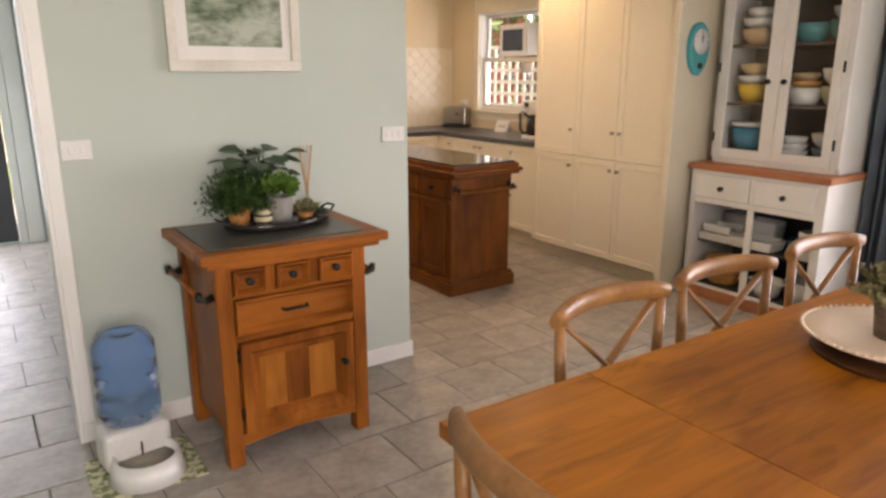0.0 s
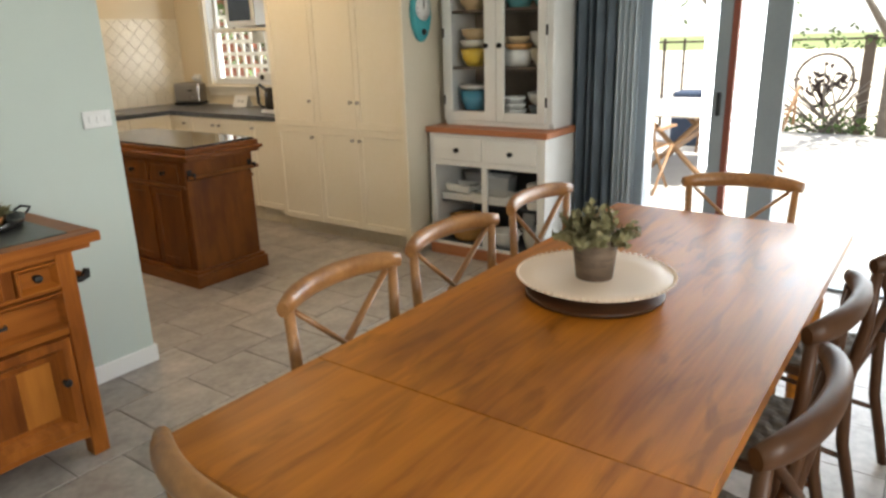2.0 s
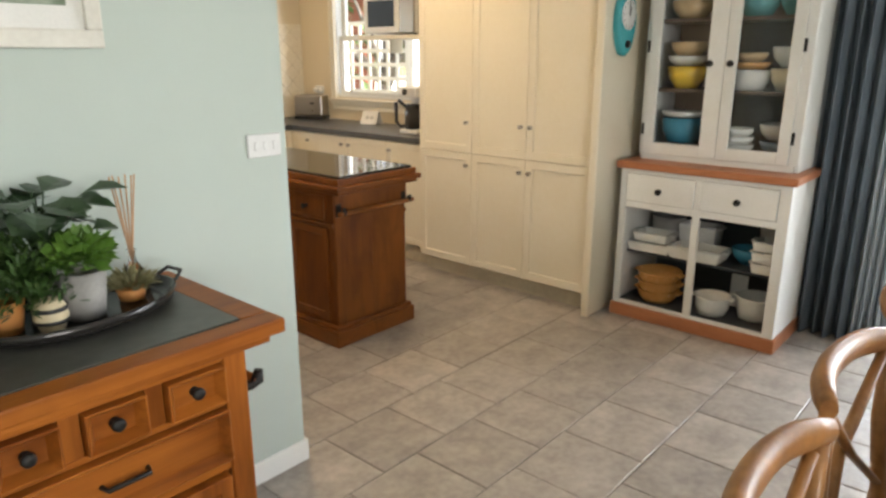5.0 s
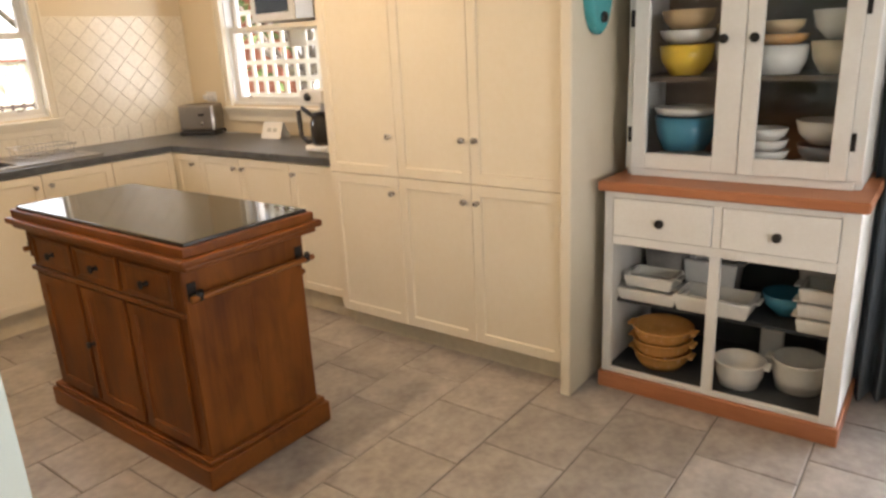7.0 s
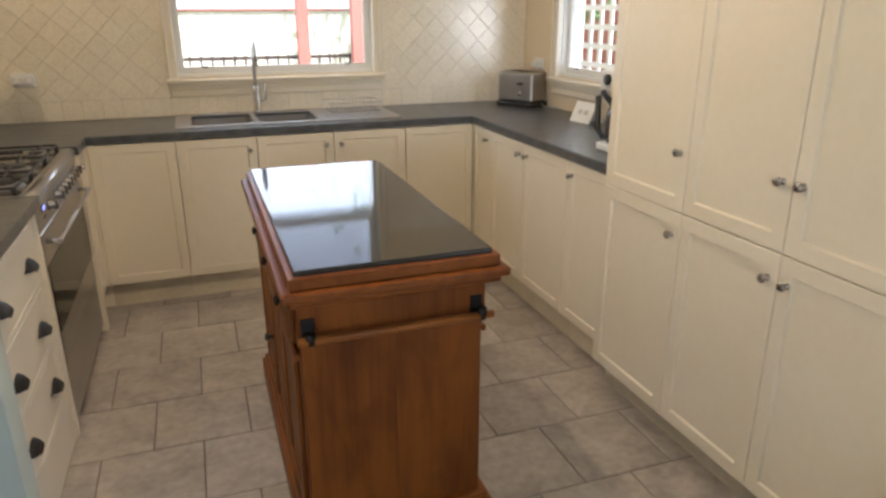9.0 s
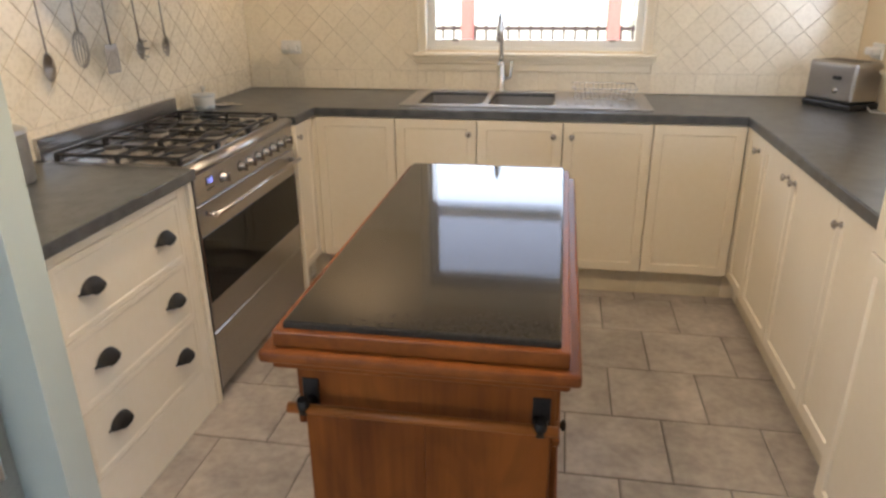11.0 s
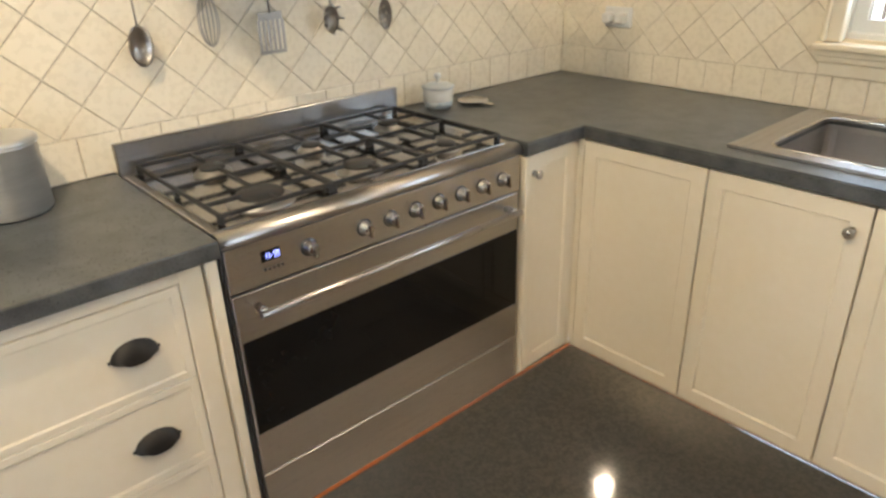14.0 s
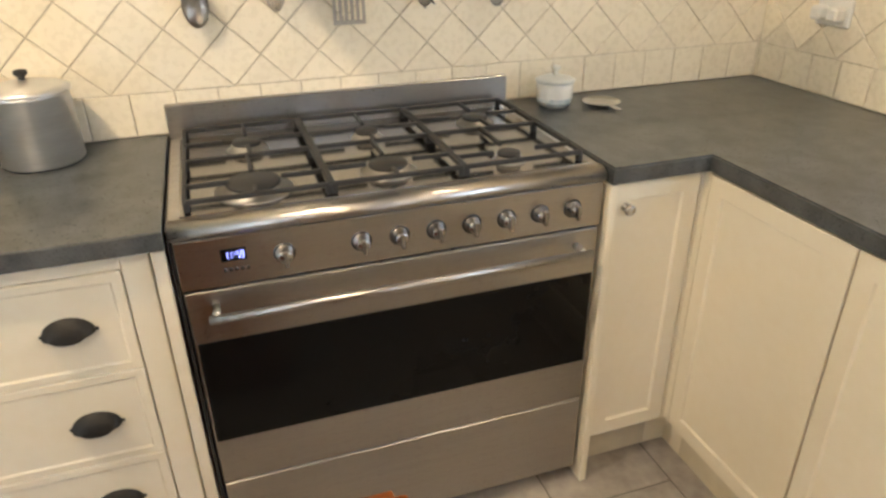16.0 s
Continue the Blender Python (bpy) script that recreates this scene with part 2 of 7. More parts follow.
BLACK = mat("black_plastic", (0.02, 0.02, 0.021), 0.35, scale=20, fine=100)
ALU = mat("brushed_aluminium", (0.70, 0.70, 0.69), 0.36, 0.8, dark=(0.56, 0.56, 0.56), scale=5, fine=30, stretch=(1, 1, 6), bump=0.03)
FLOOR_TILE = mat("grey_slate_look_tile", (0.435, 0.395, 0.352), 0.42, dark=(0.27, 0.243, 0.215), scale=7.5, fine=30, mix=0.5, bump=0.12, spread=0.10)
GROUT = mat("dark_floor_grout", (0.15, 0.135, 0.12), 0.9, scale=10, fine=120)
WALL_TILE = mat("ivory_glazed_tile", (0.80, 0.735, 0.595), 0.28, dark=(0.77, 0.705, 0.565), scale=6, fine=60, bump=0.03, spread=0.035)
WALL_GROUT = mat("taupe_tile_grout", (0.52, 0.46, 0.36), 0.9, scale=10, fine=100)
PALE_GROUT = mat("ivory_tile_grout", (0.765, 0.70, 0.565), 0.9, scale=10, fine=100)
PANE = glass("clear_pane", (1, 1, 1), 0.0, 1.12)
CABGLASS = glass("cabinet_glass", (0.84, 0.87, 0.88), 0.0, 1.4)
BLUEBOTTLE = glass("blue_translucent_plastic", (0.44, 0.59, 0.86), 0.22, 1.2)
CLEAR = glass("clear_glass", (0.95, 0.97, 0.95), 0.02, 1.3)
CURTAIN = mat("slate_blue_curtain_cloth", (0.13, 0.16, 0.19), 0.85, dark=(0.09, 0.115, 0.14), scale=6, fine=200, bump=0.15)
ALUFRAME = mat("grey_aluminium_frame", (0.28, 0.32, 0.345), 0.4, dark=(0.24, 0.28, 0.305), scale=4, fine=60)
TEAL = mat("teal_enamel", (0.07, 0.42, 0.47), 0.25, scale=5, fine=50)
FACEWHITE = mat("clock_face_white", (0.82, 0.83, 0.82), 0.5, scale=5, fine=50)
YELLOW = mat("yellow_glaze", (0.78, 0.52, 0.05), 0.2, scale=6, fine=50)
BLUEGLAZE = mat("blue_glaze", (0.05, 0.24, 0.36), 0.2, scale=6, fine=50)
TEALGLAZE = mat("sea_green_glaze", (0.12, 0.36, 0.36), 0.2, scale=6, fine=50)
OCHRE = mat("ochre_stoneware", (0.68, 0.36, 0.12), 0.25, dark=(0.58, 0.29, 0.09), scale=6, fine=60)
TANGLAZE = mat("tan_glaze", (0.62, 0.44, 0.24), 0.25, scale=6, fine=50)
CHINA = mat("white_china", (0.80, 0.79, 0.74), 0.14, scale=6, fine=50)
DARKINT = mat("charcoal_cabinet_lining", (0.035, 0.04, 0.045), 0.6, scale=5, fine=60)
BROWNINT = mat("dark_timber_lining", (0.12, 0.085, 0.06), 0.6, scale=4, fine=40, stretch=(1, 6, 1))
TERRA = mat("terracotta", (0.58, 0.25, 0.07), 0.6, scale=8, fine=80, bump=0.1)
GREYPOT = mat("grey_cement_pot", (0.36, 0.35, 0.33), 0.75, dark=(0.26, 0.25, 0.235), scale=12, fine=90, bump=0.2)
DARKPOT = mat("washed_brown_pot", (0.19, 0.13, 0.085), 0.8, dark=(0.07, 0.05, 0.035), scale=10, fine=70, stretch=(1, 1, 5), bump=0.3)
LEAF_A = mat("fern_green_leaf", (0.055, 0.115, 0.022), 0.5, dark=(0.022, 0.055, 0.010), scale=25, fine=120, mix=0.9)
LEAF_B = mat("deep_green_leaf", (0.045, 0.085, 0.035), 0.35, dark=(0.018, 0.04, 0.015), scale=20, fine=120, mix=0.9)
LEAF_C = mat("bright_green_leaf", (0.14, 0.27, 0.04), 0.5, dark=(0.06, 0.14, 0.02), scale=25, fine=120, mix=0.9)
LEAF_D = mat("olive_grey_leaf", (0.30, 0.27, 0.13), 0.6, dark=(0.13, 0.12, 0.055), scale=30, fine=120, mix=0.9)
STEM = mat("brown_stem", (0.16, 0.10, 0.05), 0.8, scale=20, fine=90)
REED = mat("rattan_reed", (0.55, 0.33, 0.18), 0.7, scale=20, fine=90)
PLATE = mat("cream_glazed_plate", (0.80, 0.65, 0.51), 0.38, dark=(0.77, 0.62, 0.48), vary=0.1, scale=5, fine=60)
PLASTIC = mat("white_plastic", (0.78, 0.78, 0.76), 0.35, scale=5, fine=60)
MATCLOTH = mat("patterned_floor_mat", (0.62, 0.60, 0.42), 0.85, dark=(0.17, 0.20, 0.09), scale=34, fine=60, mix=0.12)
PAPER = mat("white_mount_card", (0.80, 0.79, 0.75), 0.8, scale=5, fine=120)
PICTURE = mat("green_river_landscape_print", (0.42, 0.47, 0.38), 0.5, dark=(0.05, 0.09, 0.03), scale=5.5, fine=24, mix=0.35, stretch=(1, 1, 1.8))
FRAMEWOOD = mat("limed_white_frame", (0.74, 0.72, 0.65), 0.5, dark=(0.6, 0.57, 0.5), scale=6, fine=60, bump=0.1)
DISPLAY = glow("blue_display_digits", (0.36, 0.38, 1.0), 0.6)
LAMP = glow("lit_lamp_glass", (1.0, 0.82, 0.55), 30)
PAVING = mat("pale_concrete_paving", (0.38, 0.365, 0.335), 0.8, dark=(0.31, 0.30, 0.27), scale=2, fine=40, bump=0.1)
GRAVEL = mat("pale_dry_gravel", (0.60, 0.55, 0.45), 0.9, dark=(0.46, 0.42, 0.33), scale=3, fine=60, bump=0.3)
SILVER = mat("silvered_outdoor_timber", (0.58, 0.55, 0.50), 0.6, dark=(0.46, 0.43, 0.38), scale=4, fine=30)
SHEER = mat("pale_sheer_cloth", (0.46, 0.52, 0.56), 0.85, dark=(0.40, 0.46, 0.50), scale=6, fine=200, bump=0.1)
GRASS = mat("dry_lawn", (0.16, 0.19, 0.06), 0.9, dark=(0.09, 0.12, 0.03), scale=8, fine=90, bump=0.4)
REDPOST = mat("red_brown_stained_post", (0.26, 0.075, 0.045), 0.6, dark=(0.18, 0.05, 0.03), scale=4, fine=40, stretch=(4, 4, 0.6))
FENCE = mat("weathered_fence_board", (0.66, 0.61, 0.50), 0.85, dark=(0.56, 0.51, 0.40), scale=4, fine=30, stretch=(6, 6, 0.6), bump=0.2)
RUST = mat("rusted_steel", (0.07, 0.045, 0.035), 0.7, dark=(0.035, 0.022, 0.018), scale=14, fine=90)
TEAK = mat("teak_outdoor_timber", (0.27, 0.15, 0.07), 0.6, dark=(0.18, 0.095, 0.042), scale=4, fine=30)
BARK = mat("grey_bark", (0.22, 0.185, 0.15), 0.9, dark=(0.12, 0.10, 0.08), scale=9, fine=60, bump=0.6)
TREELEAF = mat("tree_leaf", (0.11, 0.17, 0.045), 0.6, dark=(0.05, 0.085, 0.02), scale=8, fine=60)
LATTICE = mat("white_lattice_paint", (0.78, 0.78, 0.74), 0.6, scale=6, fine=60)
BRICKRED = mat("red_brick_wall", (0.36, 0.13, 0.08), 0.85, dark=(0.26, 0.09, 0.055), scale=6, fine=60, bump=0.2)
FABRIC = mat("taupe_upholstery", (0.42, 0.37, 0.32), 0.85, dark=(0.34, 0.30, 0.26), scale=8, fine=160, bump=0.2)

# ---- mesh helpers ----


def B():
    return bmesh.new()


def box(bm, x0, x1, y0, y1, z0, z1, bev=0.0, seg=1):
    """A box, bevelled on all its edges."""
    v = [bm.verts.new(p) for p in ((x0, y0, z0), (x1, y0, z0), (x1, y1, z0), (x0, y1, z0), (x0, y0, z1), (x1, y0, z1), (x1, y1, z1), (x0, y1, z1))]
    fs = [bm.faces.new([v[i] for i in q]) for q in ((3, 2, 1, 0), (4, 5, 6, 7), (0, 1, 5, 4), (1, 2, 6, 5), (2, 3, 7, 6), (3, 0, 4, 7))]
    if bev:
        es = list({e for f in fs for e in f.edges})
        bmesh.ops.bevel(bm, geom=es, offset=bev, segments=seg, affect="EDGES", profile=0.6)
    return bm


def lathe(bm, prof, cx=0, cy=0, seg=24, sx=1.0, sy=1.0):
    """A turned body from (radius, height) pairs; closed at radius 0."""
    rings = []
    for r, z in prof:
        if r < 1e-6:
            rings.append([bm.verts.new((cx, cy, z))])
        else:
            rings.append([bm.verts.new((cx + sx * r * math.cos(2 * math.pi * i / seg), cy + sy * r * math.sin(2 * math.pi * i / seg), z)) for i in range(seg)])
    for a, b in zip(rings, rings[1:]):
        for i in range(seg):
            j = (i + 1) % seg
            q = [a[i % len(a)], a[j % len(a)], b[j % len(b)], b[i % len(b)]]
            q = [p for k, p in enumerate(q) if p not in q[:k]]
            if len(q) > 2:
                f = bm.faces.new(q)
                f.smooth = True
    bm.normal_update()
    return bm


def tube(bm, pts, r, seg=8, flat=1.0, caps=True):
    """A rod swept along points; r is one radius or one for each point."""
    pts = [Vector(p) for p in pts]
    rs = [r] * len(pts) if isinstance(r, (int, float)) else r
    rings, up = [], None
    for i, p in enumerate(pts):
        d = (pts[min(i + 1, len(pts) - 1)] - pts[max(i - 1, 0)]).normalized()
        if up is None:
            up = Vector((0, 0, 1)) if abs(d.z) < 0.9 else Vector((0, 1, 0))
        s = d.cross(up).normalized()
        up = s.cross(d).normalized()
        rings.append([bm.verts.new(p + rs[i] * (math.cos(2 * math.pi * k / seg) * s + flat * math.sin(2 * math.pi * k / seg) * up)) for k in range(seg)])
    for a, b in zip(rings, rings[1:]):
        for k in range(seg):
            f = bm.faces.new((a[k], a[(k + 1) % seg], b[(k + 1) % seg], b[k]))
            f.smooth = True
    if caps:
        bm.faces.new(rings[0][::-1]), bm.faces.new(rings[-1])
    return bm


def arc(c, r, a0, a1, n, plane="xz"):
    out = []
    for i in range(n + 1):
        a = radians(a0 + (a1 - a0) * i / n)
        u, v = r * math.cos(a), r * math.sin(a)
        out.append({"xz": (c[0] + u, c[1], c[2] + v), "yz": (c[0], c[1] + u, c[2] + v), "xy": (c[0] + u, c[1] + v, c[2])}[plane])
    return out


def move(bm, m):
    bmesh.ops.transform(bm, matrix=m, verts=bm.verts)
    return bm


def facing(origin, u, n):
    """The frame of a front: u runs along it, z up, n out of it."""
    u, n = Vector(u), Vector(n)
    m = Matrix((u, Vector((0, 0, 1)), n)).transposed().to_4x4()
    m.translation = origin
    return m


def mesh_of(name, bm, material):
    bmesh.ops.recalc_face_normals(bm, faces=bm.faces)
    me = bpy.data.meshes.new(name)
    bm.to_mesh(me)
    bm.free()
    me.materials.append(material)
    return me


def part(name, bm, material, parent, label=""):
    ob = new(name, mesh_of(name, bm, material))
    ob.parent = parent
    return tagged(ob, label=label)


def thing(name, at, label, category, group="", turn=0.0):
    ob = new(name)
    ob.empty_display_size = 0.05
    ob.matrix_world = pose(*at, 0, 0, turn)
    return tagged(ob, label, category, group)


def solid(name, bm, material, label="", category="", kind="", group=""):
    return tagged(new(name, mesh_of(name, bm, material)), label, category, group, kind)


def panel_front(w, h, t=0.02, border=0.06, depth=0.007, bev=0.002, slope=0.006):
    """A framed front in its own plane: u to w, v to h, out along the third axis, with a sunk panel."""
    bm = B()
    box(bm, 0, w, 0, h, 0, t, bev)
    bm.faces.ensure_lookup_table()
    top = max(bm.faces, key=lambda f: (round(f.calc_center_median().z, 5), f.calc_area()))
    bmesh.ops.inset_region(bm, faces=[top], thickness=border, depth=0)
    bmesh.ops.inset_region(bm, faces=[top], thickness=slope, depth=-depth)
    return bm


def raised_front(w, h, t=0.02, border=0.02, rise=0.012):
    """A drawer front with a bevelled, raised field."""
    bm = B()
    box(bm, 0, w, 0, h, 0, t, 0.002)
    bm.faces.ensure_lookup_table()
    top = max(bm.faces, key=lambda f: (round(f.calc_center_median().z, 5), f.calc_area()))
    bmesh.ops.inset_region(bm, faces=[top], thickness=0.004, depth=0)
    bmesh.ops.inset_region(bm, faces=[top], thickness=border, depth=-rise)
    return bm


def knob_mesh(r=0.014, length=0.026):
    """A turned knob that stands out along the third axis."""
    return lathe(B(), [(0, 0), (r * 0.75, 0), (r * 0.75, 0.002), (r * 0.42, 0.004), (r * 0.42, length * 0.5), (r, length * 0.68), (r * 0.95, length * 0.9), (r * 0.5, length), (0, length)], seg=14)


def leaf_blade(bm, base, tip, width, normal, bend=0.0):
    """A pointed leaf of six faces, folded along its middle."""
    base, tip, normal = Vector(base), Vector(tip), Vector(normal)
    d = tip - base
    s = d.cross(normal)
    if s.length < 1e-6:
        s = d.cross(Vector((1, 0.3, 0.2)))
    s.normalize()
    nn = s.cross(d).normalized()
    rows = []
    for k, wv in ((0, 0.12), (0.35, 1.0), (0.7, 0.8), (1, 0.03)):
        c = base + d * k + nn * bend * d.length * (k - k * k) * 2
        rows.append([bm.verts.new(c - s * width * wv / 2 + nn * width * wv * 0.12), bm.verts.new(c), bm.verts.new(c + s * width * wv / 2 + nn * width * wv * 0.12)])
    for a, b in zip(rows, rows[1:]):
        for k in (0, 1):
            bm.faces.new((a[k], a[k + 1], b[k + 1], b[k]))


def bush(bm, rng, c, r, count, length, width, squash=1.0, lift=0.3):
    """Leaves that stand out all round a clump."""
    for _ in range(count):
        d = Vector((rng.gauss(0, 1), rng.gauss(0, 1), abs(rng.gauss(0, 1)) * squash + lift)).normalized()
        p = Vector(c) + Vector((d.x * r, d.y * r, d.z * r * squash)) * rng.uniform(0.3, 0.95)
        tip = p + (d + Vector((rng.uniform(-0.5, 0.5), rng.uniform(-0.5, 0.5), rng.uniform(-0.3, 0.3)))).normalized() * length * rng.uniform(0.6, 1.2)
        leaf_blade(bm, p, tip, width * rng.uniform(0.7, 1.2), (rng.uniform(-1, 1), rng.uniform(-1, 1), 1), 0.15)
    return bm

# ---- structure ----
H = 2.5


def wall(name, x0, x1, y0, y1, material, holes=(), label="", along="y"):
    """A wall H high with openings (from, to, sill, head) along its length."""
    bm = B()
    a0, a1 = (y0, y1) if along == "y" else (x0, x1)

    def piece(p, q, z0, z1):
        if q - p > 1e-4 and z1 - z0 > 1e-4:
            if along == "y":
                box(bm, x0, x1, p, q, z0, z1)
            else:
                box(bm, p, q, y0, y1, z0, z1)
    at = a0
    for p, q, zs, zh in sorted(holes):
        piece(at, p, 0, H), piece(p, q, 0, zs), piece(p, q, zh, H)
        at = q
    piece(at, a1, 0, H)
    return solid(name, bm, material, label, "wall", "structure")


SINK_WIN = (3.42, 4.625, 1.125, 2.12)
SIDE_WIN = (5.60, 6.78, 1.105, 2.10)
wall("wall_kitchen_back", 1.72, 5.64, 7.228, 7.42, WALL_CREAM, [SINK_WIN], "cream painted kitchen wall with a sash window", "x")
wall("wall_kitchen_east", 5.64, 5.79, 3.70, 7.42, WALL_CREAM, [SIDE_WIN], "cream painted kitchen side wall with a window")
wall("wall_dining_east", 5.64, 5.79, -1.80, 3.70, WALL_BLUE, [(-0.45, 2.44, 0.0, 2.12)], "pale blue-grey wall around the patio doors")
wall("wall_kitchen_west", 2.26, 2.40, 3.915, 7.228, WALL_CREAM, (), "cream painted wall behind the cooker")
wall("wall_dining_north", 1.36, 2.938, 3.815, 3.915, WALL_BLUE, (), "pale blue-grey painted wall with a white skirting", "x")
wall("wall_hall_door_side", -0.75, 0.30, 3.815, 3.915, WALL_BLUE, (), "pale blue-grey wall beside the hall opening", "x")
wall("wall_hall_east", 1.62, 1.72, 3.915, 7.90, WALL_BLUE, (), "pale blue-grey hall wall")
wall("wall_hall_west", 0.10, 0.20, 3.915, 7.90, WALL_BLUE, (), "pale blue-grey hall wall")
wall("wall_hall_end", 0.10, 1.72, 7.90, 8.02, WALL_BLUE, [(0.54, 1.40, 0.02, 2.08)], "pale wall at the end of the hall", "x")
wall("wall_dining_west", -0.85, -0.75, -1.80, 3.915, WALL_BLUE, (), "pale blue-grey dining room wall")
wall("wall_dining_south", -0.75, 5.64, -1.80, -1.68, WALL_BLUE, [(-0.1, 2.1, 0.85, 2.1)], "pale blue-grey dining room wall with an assumed, unseen window", "x")
wall("wall_fridge_stub", 2.40, 3.02, 4.60, 4.70, WALL_BLUE, (), "pale painted stub wall beside the fridge", "x")
solid("ceiling", box(B(), -0.85, 5.79, -1.80, 8.02, H, H + 0.1), CEIL, "flat white plaster ceiling", "ceiling", "structure")

# skirting boards
bm = B()
box(bm, 1.36, 2.95, 3.803, 3.815, 0, 0.085, 0.003)
box(bm, 2.938, 2.950, 3.815, 3.915, 0, 0.085, 0.003)
solid("baseboard", bm, WHITE, "white painted timber skirting board", "baseboard", "structure")
bm = B()
box(bm, 1.345, 1.36, 3.80, 3.93, 0, 2.10, 0.003)
box(bm, 1.36, 1.41, 3.801, 3.815, 0.086, 2.10, 0.003)
solid("trim", bm, WHITE, "white painted hall door lining", "trim", "structure")


def sash_window(name, at, width, height, turn, label, casing_drop):
    """A double-hung window, centred on its opening in the wall, facing the room along -y before its turn."""
    w, h = width / 2, height
    t = thing(name, at, label, "window", turn=turn)
    tagged(t, kind="structure")
    bm = B()
    for s in (-1, 1):
        box(bm, s * (w - 0.015) - 0.015, s * (w - 0.015) + 0.015, 0.02, 0.15, 0, h)
    box(bm, -w + 0.03, w - 0.03, 0.02, 0.15, h - 0.05, h)
    box(bm, -w + 0.03, w - 0.03, 0.02, 0.15, 0, 0.015)
    part("window_frame", bm, WHITE, t)
    bm = B()
    for s in (-1, 1):
        box(bm, s * (w - 0.003) - 0.027, s * (w - 0.003) + 0.027, -0.02, 0.018, -0.008, h + 0.09, 0.004)
        box(bm, s * (w + 0.016) - 0.008, s * (w + 0.016) + 0.008, -0.032, -0.0205, -0.008, h + 0.09, 0.004)
    box(bm, -w + 0.030, w - 0.030, -0.02, 0.018, h - 0.045, h + 0.09, 0.004)
    part("casing", bm, CREAM, t)
    bm = B()
    box(bm, -w - 0.040, w + 0.040, -0.050, 0.018, -0.030, -0.010, 0.006, 2)
    box(bm, -w - 0.032, w + 0.032, -0.036, 0, -0.048, -0.0305, 0.006, 2)
    box(bm, -w - 0.026, w + 0.026, -0.026, 0, -0.066, -0.0485, 0.005, 2)
    box(bm, -w - 0.022, w + 0.022, -0.018, 0, -casing_drop, -0.0665, 0.004)
    part("window_sill", bm, CREAM, t)
    mid = h * 0.50
    for k, (z0, z1, y) in enumerate(((0.015, mid + 0.018, 0.05), (mid - 0.02, h - 0.05, 0.09))):
        bm = B()
        a, bo = w - 0.03, 0.036
        box(bm, -a, -a + bo, y, y + 0.035, z0, z1), box(bm, a - bo, a, y, y + 0.035, z0, z1)
        box(bm, -a + bo, a - bo, y, y + 0.035, z0, z0 + bo), box(bm, -a + bo, a - bo, y, y + 0.035, z1 - 0.035, z1)
        s = part("sash", bm, WHITE, t)
        p = part("pane", box(B(), -a + bo, a - bo, y + 0.016, y + 0.02, z0 + bo, z1 - 0.035), PANE, s)
        p.visible_shadow = False
    for s in (-0.7, 0.7):
        part("sash_lift", box(B(), s * w - 0.018, s * w + 0.018, 0.03, 0.05, 0.045, 0.058, 0.004), NICKEL, t, "small metal sash lift")
    return t


sash_window("window_1", ((SINK_WIN[0] + SINK_WIN[1]) / 2, 7.228, SINK_WIN[2]), SINK_WIN[1] - SINK_WIN[0], SINK_WIN[3] - SINK_WIN[2], 0, "white timber sash window over the sink", 0.108)
sash_window("window_2", (5.64, (SIDE_WIN[0] + SIDE_WIN[1]) / 2, SIDE_WIN[2]), SIDE_WIN[1] - SIDE_WIN[0], SIDE_WIN[3] - SIDE_WIN[2], -90, "white timber sash window beside the pantry", 0.108)

# assumed dining window behind the start of the walk, under a slab added to block the sun
solid("eave", box(B(), -1.2, 6.0, -3.1, -1.95, 2.30, 2.42, 0.004), WHITE, "unseen eave slab added to keep sun out of the dining window", "eave", "structure")
w3 = thing("window_3", (1.0, -1.80, 0.85), "unseen aluminium dining room window, assumed as an opening for the fill light", "window")
tagged(w3, kind="structure")
bm = B()
box(bm, -1.1, -1.05, 0.02, 0.10, 0, 1.25), box(bm, 1.05, 1.1, 0.02, 0.10, 0, 1.25)
box(bm, -1.05, 1.05, 0.02, 0.10, 0, 0.05), box(bm, -1.05, 1.05, 0.02, 0.10, 1.2, 1.25), box(bm, -0.025, 0.025, 0.02, 0.10, 0.05, 1.2)
part("window_frame", bm, ALUFRAME, w3)

# patio doors: posts and glass
pd = thing("door_1", (5.64, 0.94, 0), "grey framed glass patio doors to the terrace", "patio door")
tagged(pd, kind="structure")
bm = B()
box(bm, 0.0, 0.15, 1.425, 1.50, 0, 2.12, 0.003)
box(bm, 0.0, 0.15, -1.39, -1.33, 0, 2.12, 0.003)
box(bm, 0.0, 0.15, -1.33, 1.425, 2.05, 2.12, 0.003)
part("door_frame", bm, ALUFRAME, pd)
part("sill", box(B(), -0.02, 0.18, -1.39, 1.425, -0.02, 0.018, 0.003), ALUFRAME, pd, "dark aluminium door sill")
for y0, y1 in ((0.962, 1.040), (0.645, 0.785), (-0.45, -0.35)):
    part("stile", box(B(), 0.03, 0.085, y0, y1, 0.02, 2.05, 0.004), ALUFRAME, pd)
part("stile", box(B(), 0.03, 0.085, 0.922, 0.9615, 0.02, 2.05, 0.004), REDPOST, pd, "red-brown outer door stile")
for y0, y1 in ((1.040, 1.425), (0.785, 0.922)):
    g = part("pane", box(B(), 0.055, 0.061, y0, y1, 0.02, 2.05), PANE, pd)
    g.visible_shadow = False
part("door_handle", box(B(), -0.012, 0.03, 0.985, 1.005, 0.98, 1.12, 0.005), BLACK, pd, "black lever handle")

